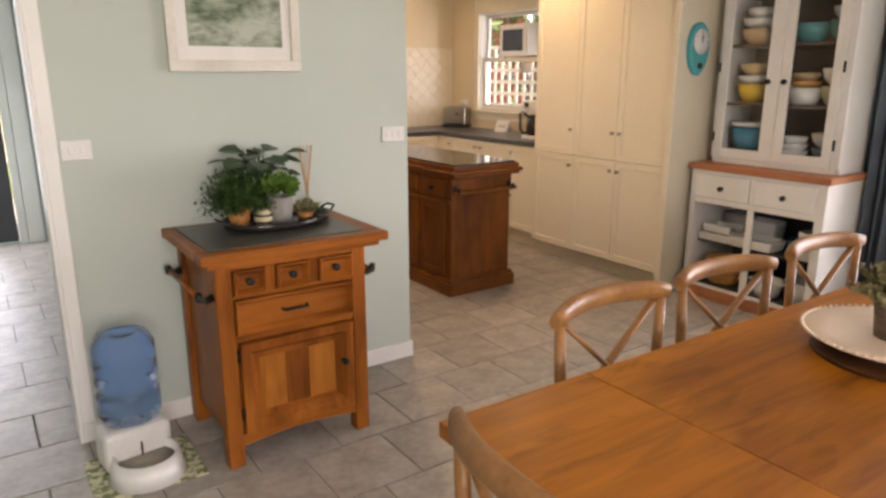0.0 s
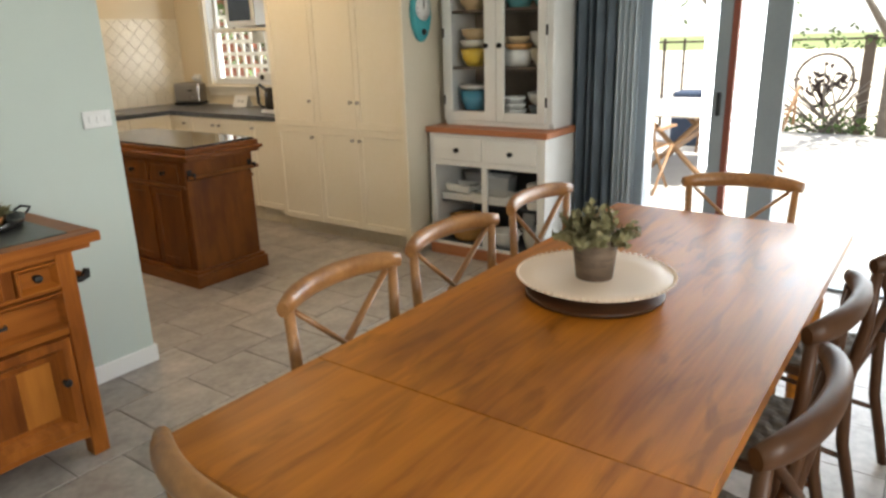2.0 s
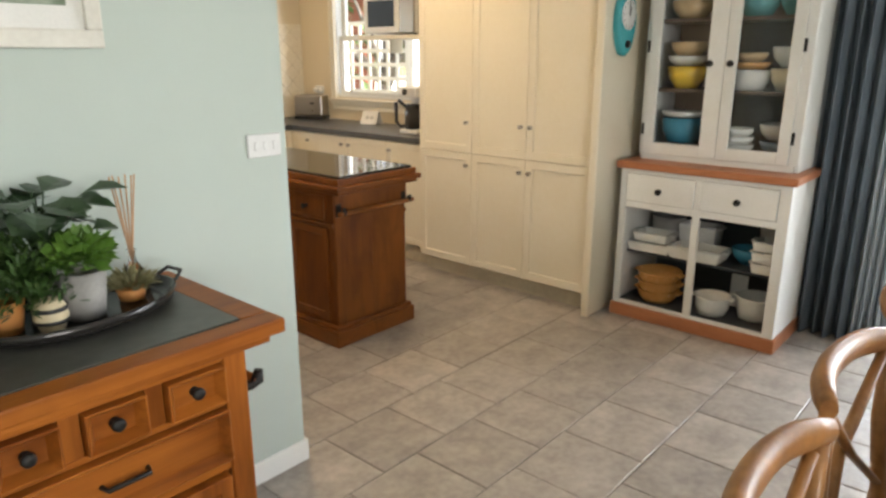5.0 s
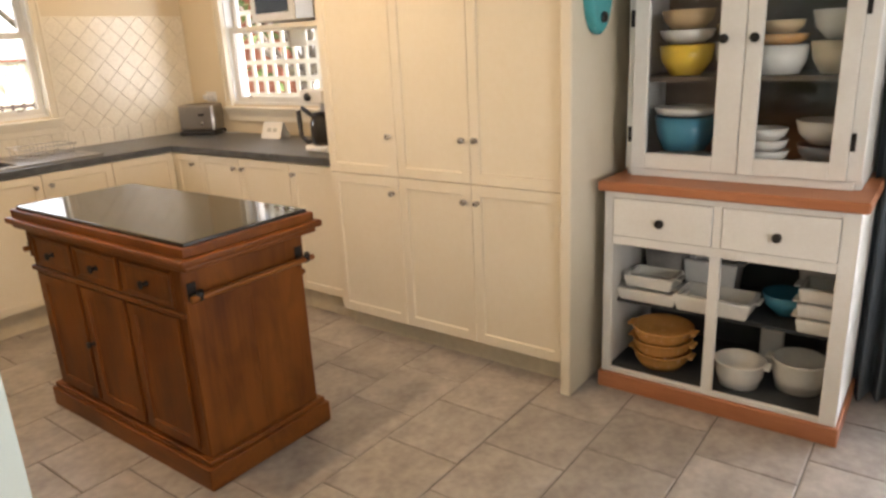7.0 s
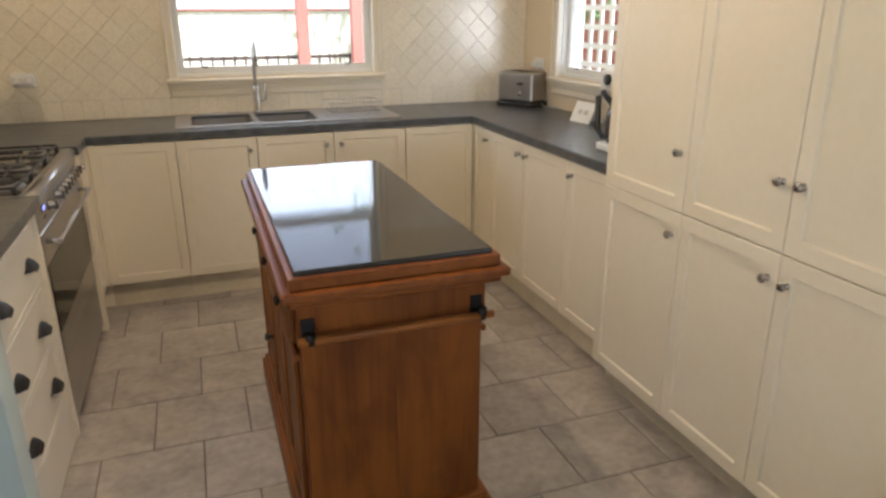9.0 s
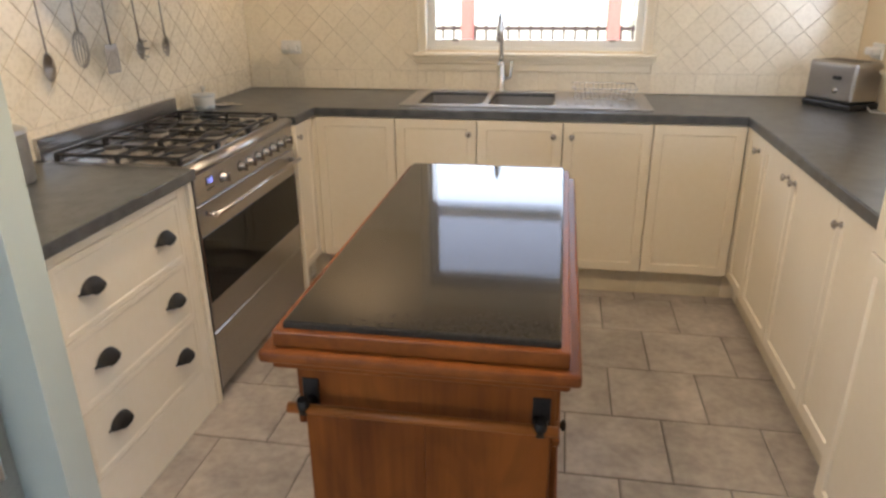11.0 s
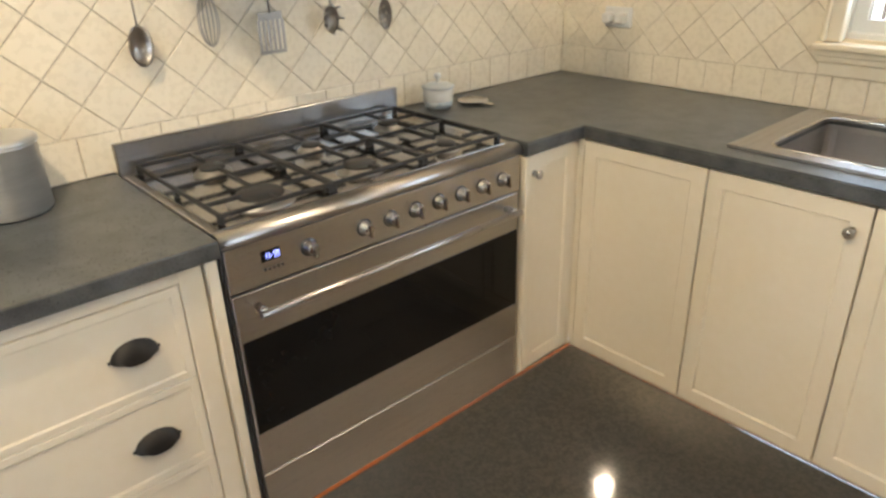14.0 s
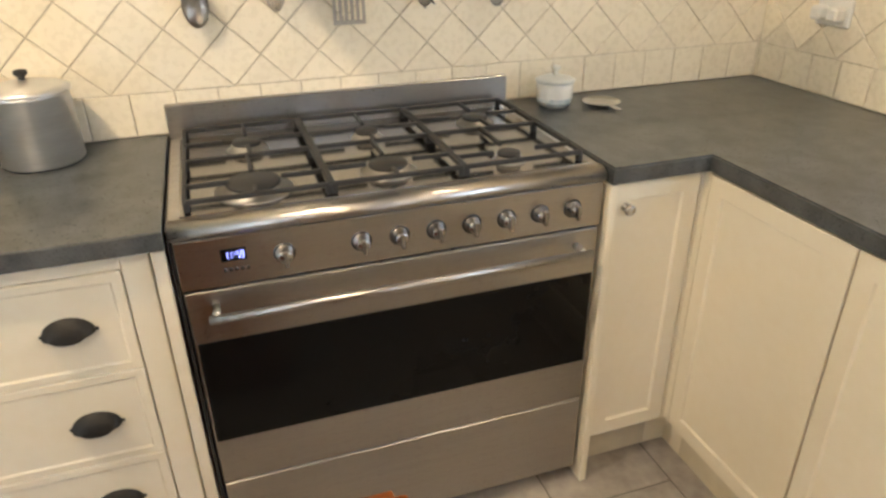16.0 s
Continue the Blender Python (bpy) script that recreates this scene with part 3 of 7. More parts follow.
# hall end door, standing open to daylight
hd = thing("door_2", (0.97, 7.90, 0), "white framed glazed door at the hall end", "door")
tagged(hd, kind="structure")
bm = B()
for s in (-1, 1):
    box(bm, s * 0.43 - 0.05 * (s < 0) * 0 - (0.0 if s > 0 else 0.06), s * 0.43 + (0.06 if s > 0 else 0.0), -0.02, 0.14, 0, 2.14, 0.004)
box(bm, -0.43, 0.43, -0.02, 0.14, 2.08, 2.14, 0.004)
box(bm, 0.495, 0.62, -0.025, -0.002, 0, 2.14, 0.004)
part("door_frame", bm, WHITE, hd)
bm = B()
box(bm, -0.42, -0.31, 0.04, 0.08, 0.02, 2.07), box(bm, 0.29, 0.42, 0.04, 0.08, 0.02, 2.07)
box(bm, -0.31, 0.29, 0.04, 0.08, 0.02, 0.24), box(bm, -0.31, 0.29, 0.04, 0.08, 1.95, 2.07), box(bm, -0.31, 0.29, 0.04, 0.08, 0.90, 1.0)
part("leaf", bm, mat("dark_stained_door", (0.05, 0.055, 0.065), 0.5), hd, "dark stained glazed leaf")
g = part("pane", box(B(), -0.31, 0.29, 0.057, 0.063, 0.24, 1.95), PANE, hd)
g.visible_shadow = False

# curtain beside the patio doors
bm = B()
prev = None
for i in range(97):
    y = 2.545 + 0.26 * i / 96
    x = 5.50 + 0.040 * math.sin(i * 0.29 + 0.6) + 0.018 * math.sin(i * 0.13)
    row = [bm.verts.new((x + d, y, z)) for d, z in ((0, 0.015), (0, 1.2), (0.01 * math.sin(i), 2.3), (0.006 + 0.01 * math.sin(i), 2.3), (0.006, 1.2), (0.006, 0.015))]
    if prev:
        for k in range(6):
            f = bm.faces.new((prev[k], prev[(k + 1) % 6], row[(k + 1) % 6], row[k]))
            f.smooth = True
    prev = row
solid("curtain", bm, CURTAIN, "slate blue pleated floor-length curtain beside the doors", "curtain")
bm = B()
prev = None
for i in range(61):
    y = 2.40 + 0.14 * i / 60
    x = 5.545 + 0.022 * math.sin(i * 0.42)
    row = [bm.verts.new((x + d, y, z)) for d, z in ((0, 0.02), (0, 2.3), (0.004, 2.3), (0.004, 0.02))]
    if prev:
        for k in range(4):
            f = bm.faces.new((prev[k], prev[(k + 1) % 4], row[(k + 1) % 4], row[k]))
            f.smooth = True
    prev = row
solid("sheer_curtain", bm, SHEER, "pale blue-grey sheer curtain gathered beside the doors", "curtain")
bm = B()
tube(bm, [(5.50, -0.5, 2.33), (5.50, 2.85, 2.33)], 0.014, 10)
for y in (-0.45, 1.2, 2.80):
    tube(bm, [(5.50, y, 2.33), (5.64, y, 2.33)], 0.008, 8)
solid("curtain_rod", bm, IRON, "black curtain rod over the patio doors", "curtain rod")

# ceiling downlights
for dx, dy in DOWNLIGHTS:
    d = thing("ceiling_downlight", (dx, dy, H), "small round recessed ceiling downlight, lit warm, three of the four guessed", "light", "kitchen downlights")
    part("rim", lathe(B(), [(0.052, 0), (0.052, -0.006), (0.030, -0.008), (0.0205, -0.001), (0.0205, 0.0)], seg=20), WHITE, d)
    part("lens", lathe(B(), [(0, -0.002), (0.020, -0.002), (0.020, 0), (0, 0)], seg=20), LAMP, d, "glowing lamp lens")


def switch_plate(x, y, z, w, h, face, count, label):
    t = thing("wall_switch", (x, y, z), label, "light switch", turn=face)
    part("plate", box(B(), -w / 2, w / 2, -0.009, 0, -h / 2, h / 2, 0.003), PLASTIC, t)
    for k in range(count):
        cx = (k - (count - 1) / 2) * w / (count + 0.6)
        part("rocker", box(B(), cx - 0.007, cx + 0.007, -0.013, -0.009, -0.014, 0.014, 0.002), PLASTIC, t)


switch_plate(1.470, 3.815, 1.190, 0.106, 0.074, 0, 2, "white plastic light switch on the blue-grey wall")
switch_plate(2.852, 3.815, 1.184, 0.125, 0.073, 0, 3, "white plastic light switch near the wall end")


def power_point(x, y, z, turn):
    t = thing("power_outlet", (x, y, z), "white double power outlet on the tiled wall", "power outlet", turn=turn)
    part("plate", box(B(), -0.058, 0.058, -0.012, 0, -0.036, 0.036, 0.004), PLASTIC, t)
    for k in (-1, 1):
        part("plug", box(B(), k * 0.028 - 0.018, k * 0.028 + 0.018, -0.05, -0.012, -0.02, 0.016, 0.006), PLASTIC, t, "white plug top")


power_point(2.672, 7.220, 1.138, 0)
power_point(5.64, 6.99, 1.16, -90)

# ---- kitchen ----
KNOB = mesh_of("knob", knob_mesh(0.0135, 0.027), NICKEL)


def knob_on(parent, origin, n, mesh=None, label="satin nickel knob"):
    ob = new("knob", mesh or KNOB)
    ob.parent = parent
    ob.matrix_local = Matrix.Translation(origin) @ Vector(n).to_track_quat("Z", "Y").to_matrix().to_4x4()
    return tagged(ob, label=label)


def cabinet(name, base, u, n, depth, fronts, label, kick=0.13, top=0.868, width=None, group="", body_top=None):
    """A cupboard with its front plane at base; u runs along the front, n out of it. fronts: (u0, u1, z0, z1, knob u, knob z or None)."""
    t = thing(name, base, label, "cabinet", group)
    u, n = Vector(u), Vector(n)

    def block(u0, u1, d0, d1, z0, z1, bev=0.0):
        return move(box(B(), u0, u1, z0, z1, d0, d1, bev), facing((0, 0, 0), u, n))
    part("body", block(0.001, width - 0.001, -depth, -0.022, kick, body_top or top), CREAM, t)
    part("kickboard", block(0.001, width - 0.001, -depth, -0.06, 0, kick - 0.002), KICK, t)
    for u0, u1, z0, z1, ku, kz in fronts:
        bm = move(panel_front(u1 - u0 - 0.0045, z1 - z0 - 0.003, 0.02, 0.058, 0.006), facing(u * (u0 + 0.00225) + n * -0.02 + Vector((0, 0, z0 + 0.0015)), u, n))
        d = part("door", bm, CREAM, t)
        if kz:
            knob_on(d, u * ku + Vector((0, 0, kz)), n)
    return t


# sink run
xs = [3.003, 3.404, 3.803, 4.207, 4.613, 5.020]
knobs = [None, 3.765, 4.165, 4.248, None]
for k in range(5):
    w = xs[k + 1] - xs[k]
    cabinet("base_cabinet", (xs[k], 6.605, 0), (1, 0, 0), (0, -1, 0), 0.61, [(0, w, 0.138, 0.866, (knobs[k] or 0) - xs[k], 0.80 if knobs[k] else None)],
            "cream enamel base cabinet with a framed door under the sink bench", width=w, group="sink bench cabinets", body_top=0.72 if k in (1, 2) else None)
# pantry side run, along the east wall
ys = [6.60, 6.33, 5.945, 5.505, 5.112]
kn = [6.40, 5.985, 5.905, 5.465]
for k in range(4):
    w = ys[k] - ys[k + 1]
    cabinet("base_cabinet", (5.022, ys[k], 0), (0, -1, 0), (-1, 0, 0), 0.60, [(0, w, 0.138, 0.866, ys[k] - kn[k], 0.805)],
            "cream enamel base cabinet with a framed door under the side bench", width=w, group="side bench cabinets")
# narrow cupboard right of the cooker
cabinet("base_cabinet", (2.985, 6.372, 0), (0, 1, 0), (1, 0, 0), 0.57, [(0, 0.226, 0.138, 0.866, 0.028, 0.806)], "narrow cream base cabinet beside the cooker", width=0.226)
solid("filler_panel", box(B(), 2.41, 3.0, 6.348, 6.368, 0, 0.868, 0.002), CREAM, "cream end panel beside the cooker", "panel")

bm = B()
box(bm, 2.86, 2.9835, 6.5985, 6.64, 0.138, 0.868)
box(bm, 2.9835, 3.0025, 6.6065, 6.64, 0.138, 0.868)
box(bm, 2.86, 2.925, 6.5985, 6.664, 0, 0.136)
box(bm, 2.86, 3.0025, 6.665, 6.70, 0, 0.136)
solid("corner_filler", bm, CREAM, "cream corner filler between the base cabinets", "panel")
bm = B()
box(bm, 5.0235, 5.12, 6.601, 6.64, 0.138, 0.868)
box(bm, 5.082, 5.14, 6.601, 6.664, 0, 0.136)
box(bm, 5.0215, 5.14, 6.665, 6.70, 0, 0.136)
solid("corner_filler", bm, CREAM, "cream corner filler between the base cabinets", "panel")

# drawer unit with cup pulls
dr = thing("drawer_unit", (2.974, 4.702, 0), "cream drawer unit with black cup pulls beside the cooker", "drawer unit")
part("body", box(B(), -0.56, -0.022, 0.002, 0.705, 0.02, 0.868), CREAM, dr)
bm = B()
box(bm, -0.022, 0, 0.002, 0.045, 0.0, 0.868, 0.002), box(bm, -0.022, 0, 0.655, 0.705, 0.0, 0.868, 0.002)
box(bm, -0.022, 0, 0.045, 0.655, 0.835, 0.868, 0.002), box(bm, -0.022, 0, 0.045, 0.655, 0.0, 0.187, 0.002)
part("face_frame", bm, CREAM, dr)


def cup_pull():
    bm = B()
    prev = None
    for i in range(13):
        a = math.pi * i / 12
        row = [bm.verts.new((0.003 + 0.024 * math.sin(b) , -0.046 * math.cos(a) * (0.55 + 0.45 * math.cos(b)), -0.006 + (0.034 * math.cos(b) - 0.013 * math.sin(b)) * math.sin(a))) for b in (0, 0.4, 0.8, 1.2, 1.5)]
        if prev:
            for p in range(4):
                f = bm.faces.new((prev[p], row[p], row[p + 1], prev[p + 1]))
                f.smooth = True
        prev = row
    box(bm, 0, 0.003, -0.05, 0.05, -0.008, -0.002)
    return bm


PULL = mesh_of("cup_pull", cup_pull(), IRON)
for z0, z1, zp in ((0.6195, 0.8325, 0.728), (0.4055, 0.6185, 0.510), (0.190, 0.4045, 0.302)):
    d = part("drawer", move(panel_front(0.604, z1 - z0, 0.018, 0.022, 0.0025), facing((-0.016, 0.048, z0), (0, 1, 0), (1, 0, 0))), CREAM, dr)
    for y in (0.182, 0.544):
        p = new("cup_pull", PULL)
        p.parent = d
        p.matrix_local = pose(0.0, y, zp)
        tagged(p, label="black iron cup pull")
solid("filler_panel", box(B(), 2.41, 2.985, 5.412, 5.436, 0, 0.868, 0.002), CREAM, "cream end panel beside the drawers", "panel")

# bench tops: one U with a gap for the cooker
bm = B()
box(bm, 2.402, 3.004, 4.702, 5.440, 0.872, 0.910, 0.004, 2)
solid("worktop", bm, BENCH, "short charcoal stone-look bench top over the drawers", "worktop")
bm = B()
rects = [(2.402, 3.004, 6.350, 6.600), (2.402, 3.49, 6.600, 7.226), (3.49, 4.16, 6.600, 6.72), (3.49, 4.16, 7.13, 7.226), (4.16, 5.012, 6.600, 7.226), (5.012, 5.638, 5.114, 7.226)]
gx, gy = sorted({v for r in rects for v in r[:2]}), sorted({v for r in rects for v in r[2:]})
vt = {}
for i in range(len(gx) - 1):
    for j in range(len(gy) - 1):
        cx, cy = (gx[i] + gx[i + 1]) / 2, (gy[j] + gy[j + 1]) / 2
        if any(r[0] < cx < r[1] and r[2] < cy < r[3] for r in rects):
            bm.faces.new([vt.setdefault(p, bm.verts.new((*p, 0.910)) if p not in vt else vt[p]) for p in ((gx[i], gy[j]), (gx[i + 1], gy[j]), (gx[i + 1], gy[j + 1]), (gx[i], gy[j + 1]))])
for v in [v for v in bm.verts if not v.link_faces]:
    bm.verts.remove(v)
ext = bmesh.ops.extrude_face_region(bm, geom=list(bm.faces))
bmesh.ops.translate(bm, verts=[g for g in ext["geom"] if isinstance(g, bmesh.types.BMVert)], vec=(0, 0, -0.038))
bmesh.ops.recalc_face_normals(bm, faces=bm.faces)
rim = [e for e in bm.edges if len(e.link_faces) == 2 and e.calc_face_angle(0) > 1 and min(v.co.z for v in e.verts) > 0.9]
bmesh.ops.bevel(bm, geom=rim, offset=0.004, segments=2, affect="EDGES")
solid("worktop", bm, BENCH, "charcoal stone-look bench top turning round the kitchen", "worktop")

# tall pantry
pt = thing("pantry_cupboard", (4.955, 5.108, 0), "tall cream pantry cupboard with framed doors and an end panel", "pantry cupboard")
Y = 5.108
part("body", box(B(), 0.022, 0.683, 3.795 - Y, 0, 0.125, 2.36), CREAM, pt)
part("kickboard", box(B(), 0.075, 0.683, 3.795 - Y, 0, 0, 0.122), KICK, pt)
part("end_panel", box(B(), -0.045, 0.683, 3.748 - Y, 3.793 - Y, 0, 2.36, 0.003), CREAM, pt)
cols = [(5.106, 4.658, 4.695), (4.655, 4.246, 4.280), (4.243, 3.797, 4.212)]
for y0, y1, yk in cols:
    for z0, z1, zk in ((0.862, 2.355, 1.053), (0.118, 0.858, 0.782)):
        d = part("door", move(panel_front(y0 - y1, z1 - z0, 0.021, 0.062, 0.008), facing((0.021, y0 - Y, z0), (0, -1, 0), (-1, 0, 0))), CREAM, pt)
        knob_on(d, (0, yk - Y, zk), (-1, 0, 0))

# sink
BOWLSTEEL = mat("dull_sink_steel", (0.51, 0.49, 0.47), 0.38, 1.0, scale=6, fine=60)
sk = thing("kitchen_sink", (4.01, 6.94, 0.91), "stainless double bowl sink with a drainer", "sink")
bm = B()
X0, X1, Y0, Y1 = -0.60, 0.605, -0.265, 0.255
rects = [(X0, -0.515, Y0, Y1), (-0.515, 0.145, Y0, -0.215), (-0.515, 0.145, 0.185, Y1), (-0.205, -0.165, -0.215, 0.185), (0.145, X1, Y0, Y1)]
for r in rects:
    box(bm, r[0], r[1], r[2], r[3], 0.001, 0.009)
for a, b in ((-0.515, -0.205), (-0.165, 0.145)):
    for cx, cy, q in ((a, -0.215, 180), (b, -0.215, 270), (b, 0.185, 0), (a, 0.185, 90)):
        s, c2 = (-1 if cx == a else 1), (-1 if cy < 0 else 1)
        o = (cx - s * 0.045, cy - c2 * 0.045)
        ring = [(cx, cy)] + [(o[0] + 0.045 * math.cos(radians(q + 15 * k)), o[1] + 0.045 * math.sin(radians(q + 15 * k))) for k in range(7)]
        lo2, hi2 = [bm.verts.new((x, y, 0.002)) for x, y in ring], [bm.verts.new((x, y, 0.0088)) for x, y in ring]
        bm.faces.new(hi2), bm.faces.new(lo2[::-1])
        for k in range(8):
            bm.faces.new((lo2[k], lo2[(k + 1) % 8], hi2[(k + 1) % 8], hi2[k]))
part("rim", bm, STEEL_FLAT, sk)
for a, b in ((-0.515, -0.205), (-0.165, 0.145)):
    r = 0.045
    pts = []
    for cx, cy, q in ((b - r, 0.185 - r, 0), (a + r, 0.185 - r, 90), (a + r, -0.215 + r, 180), (b - r, -0.215 + r, 270)):
        pts += [(cx + (r + 0.004) * math.cos(radians(q + 22.5 * k)), cy + (r + 0.004) * math.sin(radians(q + 22.5 * k)), 0.0095) for k in range(5)]
    part("bowl_lip", tube(B(), pts + [pts[0]], 0.0035, 6), CHROME, sk)
for a, b in ((-0.515, -0.205), (-0.165, 0.145)):
    bm = B()
    box(bm, a - 0.004, b + 0.004, -0.219, 0.189, -0.165, 0.004, 0.03, 3)
    top = [f for f in bm.faces if f.normal.z > 0.9]
    bmesh.ops.delete(bm, geom=top, context="FACES")
    bmesh.ops.delete(bm, geom=[f for f in bm.faces if f.calc_center_median().z > -0.012], context="FACES")
    bowl = part("bowl", bm, BOWLSTEEL, sk)
    part("drain", lathe(B(), [(0, -0.160), (0.03, -0.160), (0.038, -0.157), (0.038, -0.164), (0, -0.164)], (a + b) / 2, -0.01, 16), CHROME, bowl)
bm = B()
for k in range(9):
    x = 0.21 + 0.042 * k
    box(bm, x - 0.006, x + 0.006, -0.17, 0.17, 0.009, 0.0125, 0.0015)
part("drainer_ribs", bm, STEEL_FLAT, sk)
tp = thing("kitchen_tap", (3.866, 7.15, 0.92), "chrome gooseneck mixer tap behind the sink", "tap")
part("body", lathe(B(), [(0, 0), (0.027, 0), (0.027, 0.01), (0.021, 0.015), (0.021, 0.13), (0.016, 0.15), (0, 0.15)], seg=18), CHROME, tp)
pts = [(0, 0, 0.14), (0, 0, 0.33)] + [(0, -0.075 + 0.075 * math.cos(a), 0.33 + 0.075 * math.sin(a)) for a in [math.pi * k / 10 for k in range(1, 11)]] + [(0, -0.15, 0.27)]
part("spout", tube(B(), pts, 0.0115, 12), CHROME, tp)
part("lever", tube(B(), [(0.018, 0, 0.07), (0.05, 0, 0.075), (0.058, 0, 0.16)], [0.012, 0.008, 0.006], 10), CHROME, tp)
rk = thing("dish_rack", (4.40, 6.98, 0.92), "small chrome wire dish rack on the drainer", "dish rack")
bm = B()
for z, s in ((0.012, 0.92), (0.062, 1.0)):
    c = [(-0.155 * s, -0.11 * s, z), (0.155 * s, -0.11 * s, z), (0.155 * s, 0.11 * s, z), (-0.155 * s, 0.11 * s, z)]
    for k in range(4):
        tube(bm, [c[k], c[(k + 1) % 4]], 0.0028, 6)
part("rim", bm, CHROME, rk)
for k in range(13):
    x = -0.144 + 0.024 * k
    part("wire", tube(B(), [(x, -0.11, 0.062), (x * 0.92, -0.101, 0.012), (x * 0.92, 0.101, 0.012), (x, 0.11, 0.062)], 0.0018, 5), CHROME, rk)

# ---- cooker ----
ck = thing("cooker", (2.985, 5.447, 0), "wide stainless steel freestanding gas cooker", "cooker")
W = 0.896
part("body", box(B(), -0.55, -0.03, 0.002, W - 0.002, 0.03, 0.885, 0.002), STEEL, ck)
bm = B()
prof = [(-0.034, 0.9065), (-0.020, 0.9075), (-0.006, 0.9045), (0.003, 0.897), (0.006, 0.888), (0.003, 0.879), (-0.006, 0.876), (-0.034, 0.876)]
ra, rb = [bm.verts.new((x, 0, z)) for x, z in prof], [bm.verts.new((x, W, z)) for x, z in prof]
for k in range(len(prof)):
    f = bm.faces.new((ra[k], ra[(k + 1) % len(prof)], rb[(k + 1) % len(prof)], rb[k]))
    f.smooth = True
bm.faces.new(ra[::-1]), bm.faces.new(rb)
part("front_edge", bm, STEEL_FLAT, ck, "rounded brushed steel front edge")
cp = part("control_panel", box(B(), -0.03, 0.0, 0.004, W - 0.004, 0.772, 0.875, 0.002), STEEL, ck)
dp = part("display", box(B(), -0.002, 0.0015, 0.083, 0.130, 0.823, 0.849, 0.001), BLACKGLASS, cp, "small dark clock display")
# the clock shows 11:59 in seven-stroke figures
STROKES = {"1": "bc", "5": "afgcd", "9": "abcdfg"}
STROKE_AT = {"a": (0, 1, 4, 0), "g": (0, 1, 2, 0), "d": (0, 1, 0, 0), "f": (0, 0, 2, 1), "b": (1, 1, 2, 1), "e": (0, 0, 0, 1), "c": (1, 1, 0, 1)}
bm = B()
for k, c in enumerate("11:59"):
    y, zb, w, hgt = 0.0915 + 0.0073 * k, 0.8295, 0.0046, 0.0130
    if c == ":":
        for z in (0.0035, 0.0085):
            box(bm, 0.0016, 0.0022, y + 0.0016, y + 0.0028, zb + z, zb + z + 0.0012)
        continue
    for q in STROKES[c]:
        u0, u1, v, up = STROKE_AT[q]
        if up:
            box(bm, 0.0016, 0.0022, y + u0 * w - 0.0005, y + u0 * w + 0.0005, zb + v * hgt / 4, zb + (v + 2) * hgt / 4)
        else:
            box(bm, 0.0016, 0.0022, y, y + w, zb + v * hgt / 4 - 0.0005, zb + v * hgt / 4 + 0.0005)
part("digits", bm, DISPLAY, dp, "glowing blue-white digits")
for k in range(5):
    part("button", lathe(B(), [(0.0035, 0), (0.0035, 0.004), (0, 0.005)], seg=8), BLACK, cp).matrix_local = pose(0.0, 0.088 + 0.0105 * k, 0.806, 0, 90, 0)


def cooker_knob():
    bm = lathe(B(), [(0.0185, 0), (0.0185, 0.004), (0.0155, 0.007), (0.0145, 0.020), (0.012, 0.024), (0, 0.025)], seg=20)
    box(bm, -0.0175, 0.0175, -0.0042, 0.0042, 0.018, 0.033, 0.002)
    return bm


CK = mesh_of("control_knob", cooker_knob(), mat("smoked_chrome", (0.38, 0.365, 0.35), 0.2, 1.0, scale=10, fine=80))
BZ = mesh_of("bezel", lathe(B(), [(0.0215, 0), (0.0215, 0.002), (0, 0.002)], seg=20), BLACK)
for y in [0.200] + [0.351 + 0.078 * k for k in range(7)]:
    for nm, me in (("control_knob", CK), ("bezel", BZ)):
        o = new(nm, me)
        o.parent = cp
        o.matrix_local = pose(0.0, y, 0.823, 0, 90, 0) @ pose(0, 0, 0, 0, 0, 4)
dr2 = part("oven_door", box(B(), -0.03, -0.001, 0.006, W - 0.006, 0.283, 0.766, 0.003), STEEL, ck)
part("window", box(B(), -0.002, 0.0015, 0.012, W - 0.012, 0.403, 0.652, 0.001), BLACKGLASS, dr2, "black glass oven window")
bm = tube(B(), [(0.045, 0.045, 0.729), (0.045, W - 0.045, 0.729)], 0.0085, 12)
hd2 = part("handle", bm, STEEL_FLAT, dr2, "long polished bar handle")
for y in (0.06, W - 0.06):
    part("bracket", tube(B(), [(-0.001, y, 0.729), (0.045, y, 0.729)], 0.009, 10), CHROME, dr2)
part("storage_drawer", box(B(), -0.03, -0.004, 0.006, W - 0.006, 0.045, 0.277, 0.003), STEEL, ck)
part("side_trim", box(B(), -0.56, -0.002, -0.004, 0.002, 0.03, 0.90, 0.001), BLACK, ck)
for y in (0.07, W - 0.07):
    for x in (-0.5, -0.06):
        part("foot", lathe(B(), [(0, 0), (0.02, 0), (0.02, 0.032), (0, 0.032)], x, y, 10), BLACK, ck)
tp2 = part("hob", box(B(), -0.552, -0.0345, 0.0, W, 0.886, 0.906, 0.004, 2), STEEL_FLAT, ck)
bm = B()
box(bm, -0.536, -0.042, 0.022, W - 0.022, 0.906, 0.9075)
part("hob_well", bm, mat("dark_polished_steel", (0.35, 0.33, 0.305), 0.16, 1.0, scale=5, fine=60, stretch=(20, 1, 1)), tp2)
part("splashback", box(B(), -0.574, -0.553, -0.002, W + 0.002, 0.88, 0.987, 0.002), STEEL, ck)
burn = [(-0.395, 0.173, 0.036), (-0.380, 0.455, 0.030), (-0.402, 0.745, 0.036), (-0.130, 0.166, 0.058), (-0.138, 0.446, 0.045), (-0.112, 0.714, 0.028)]
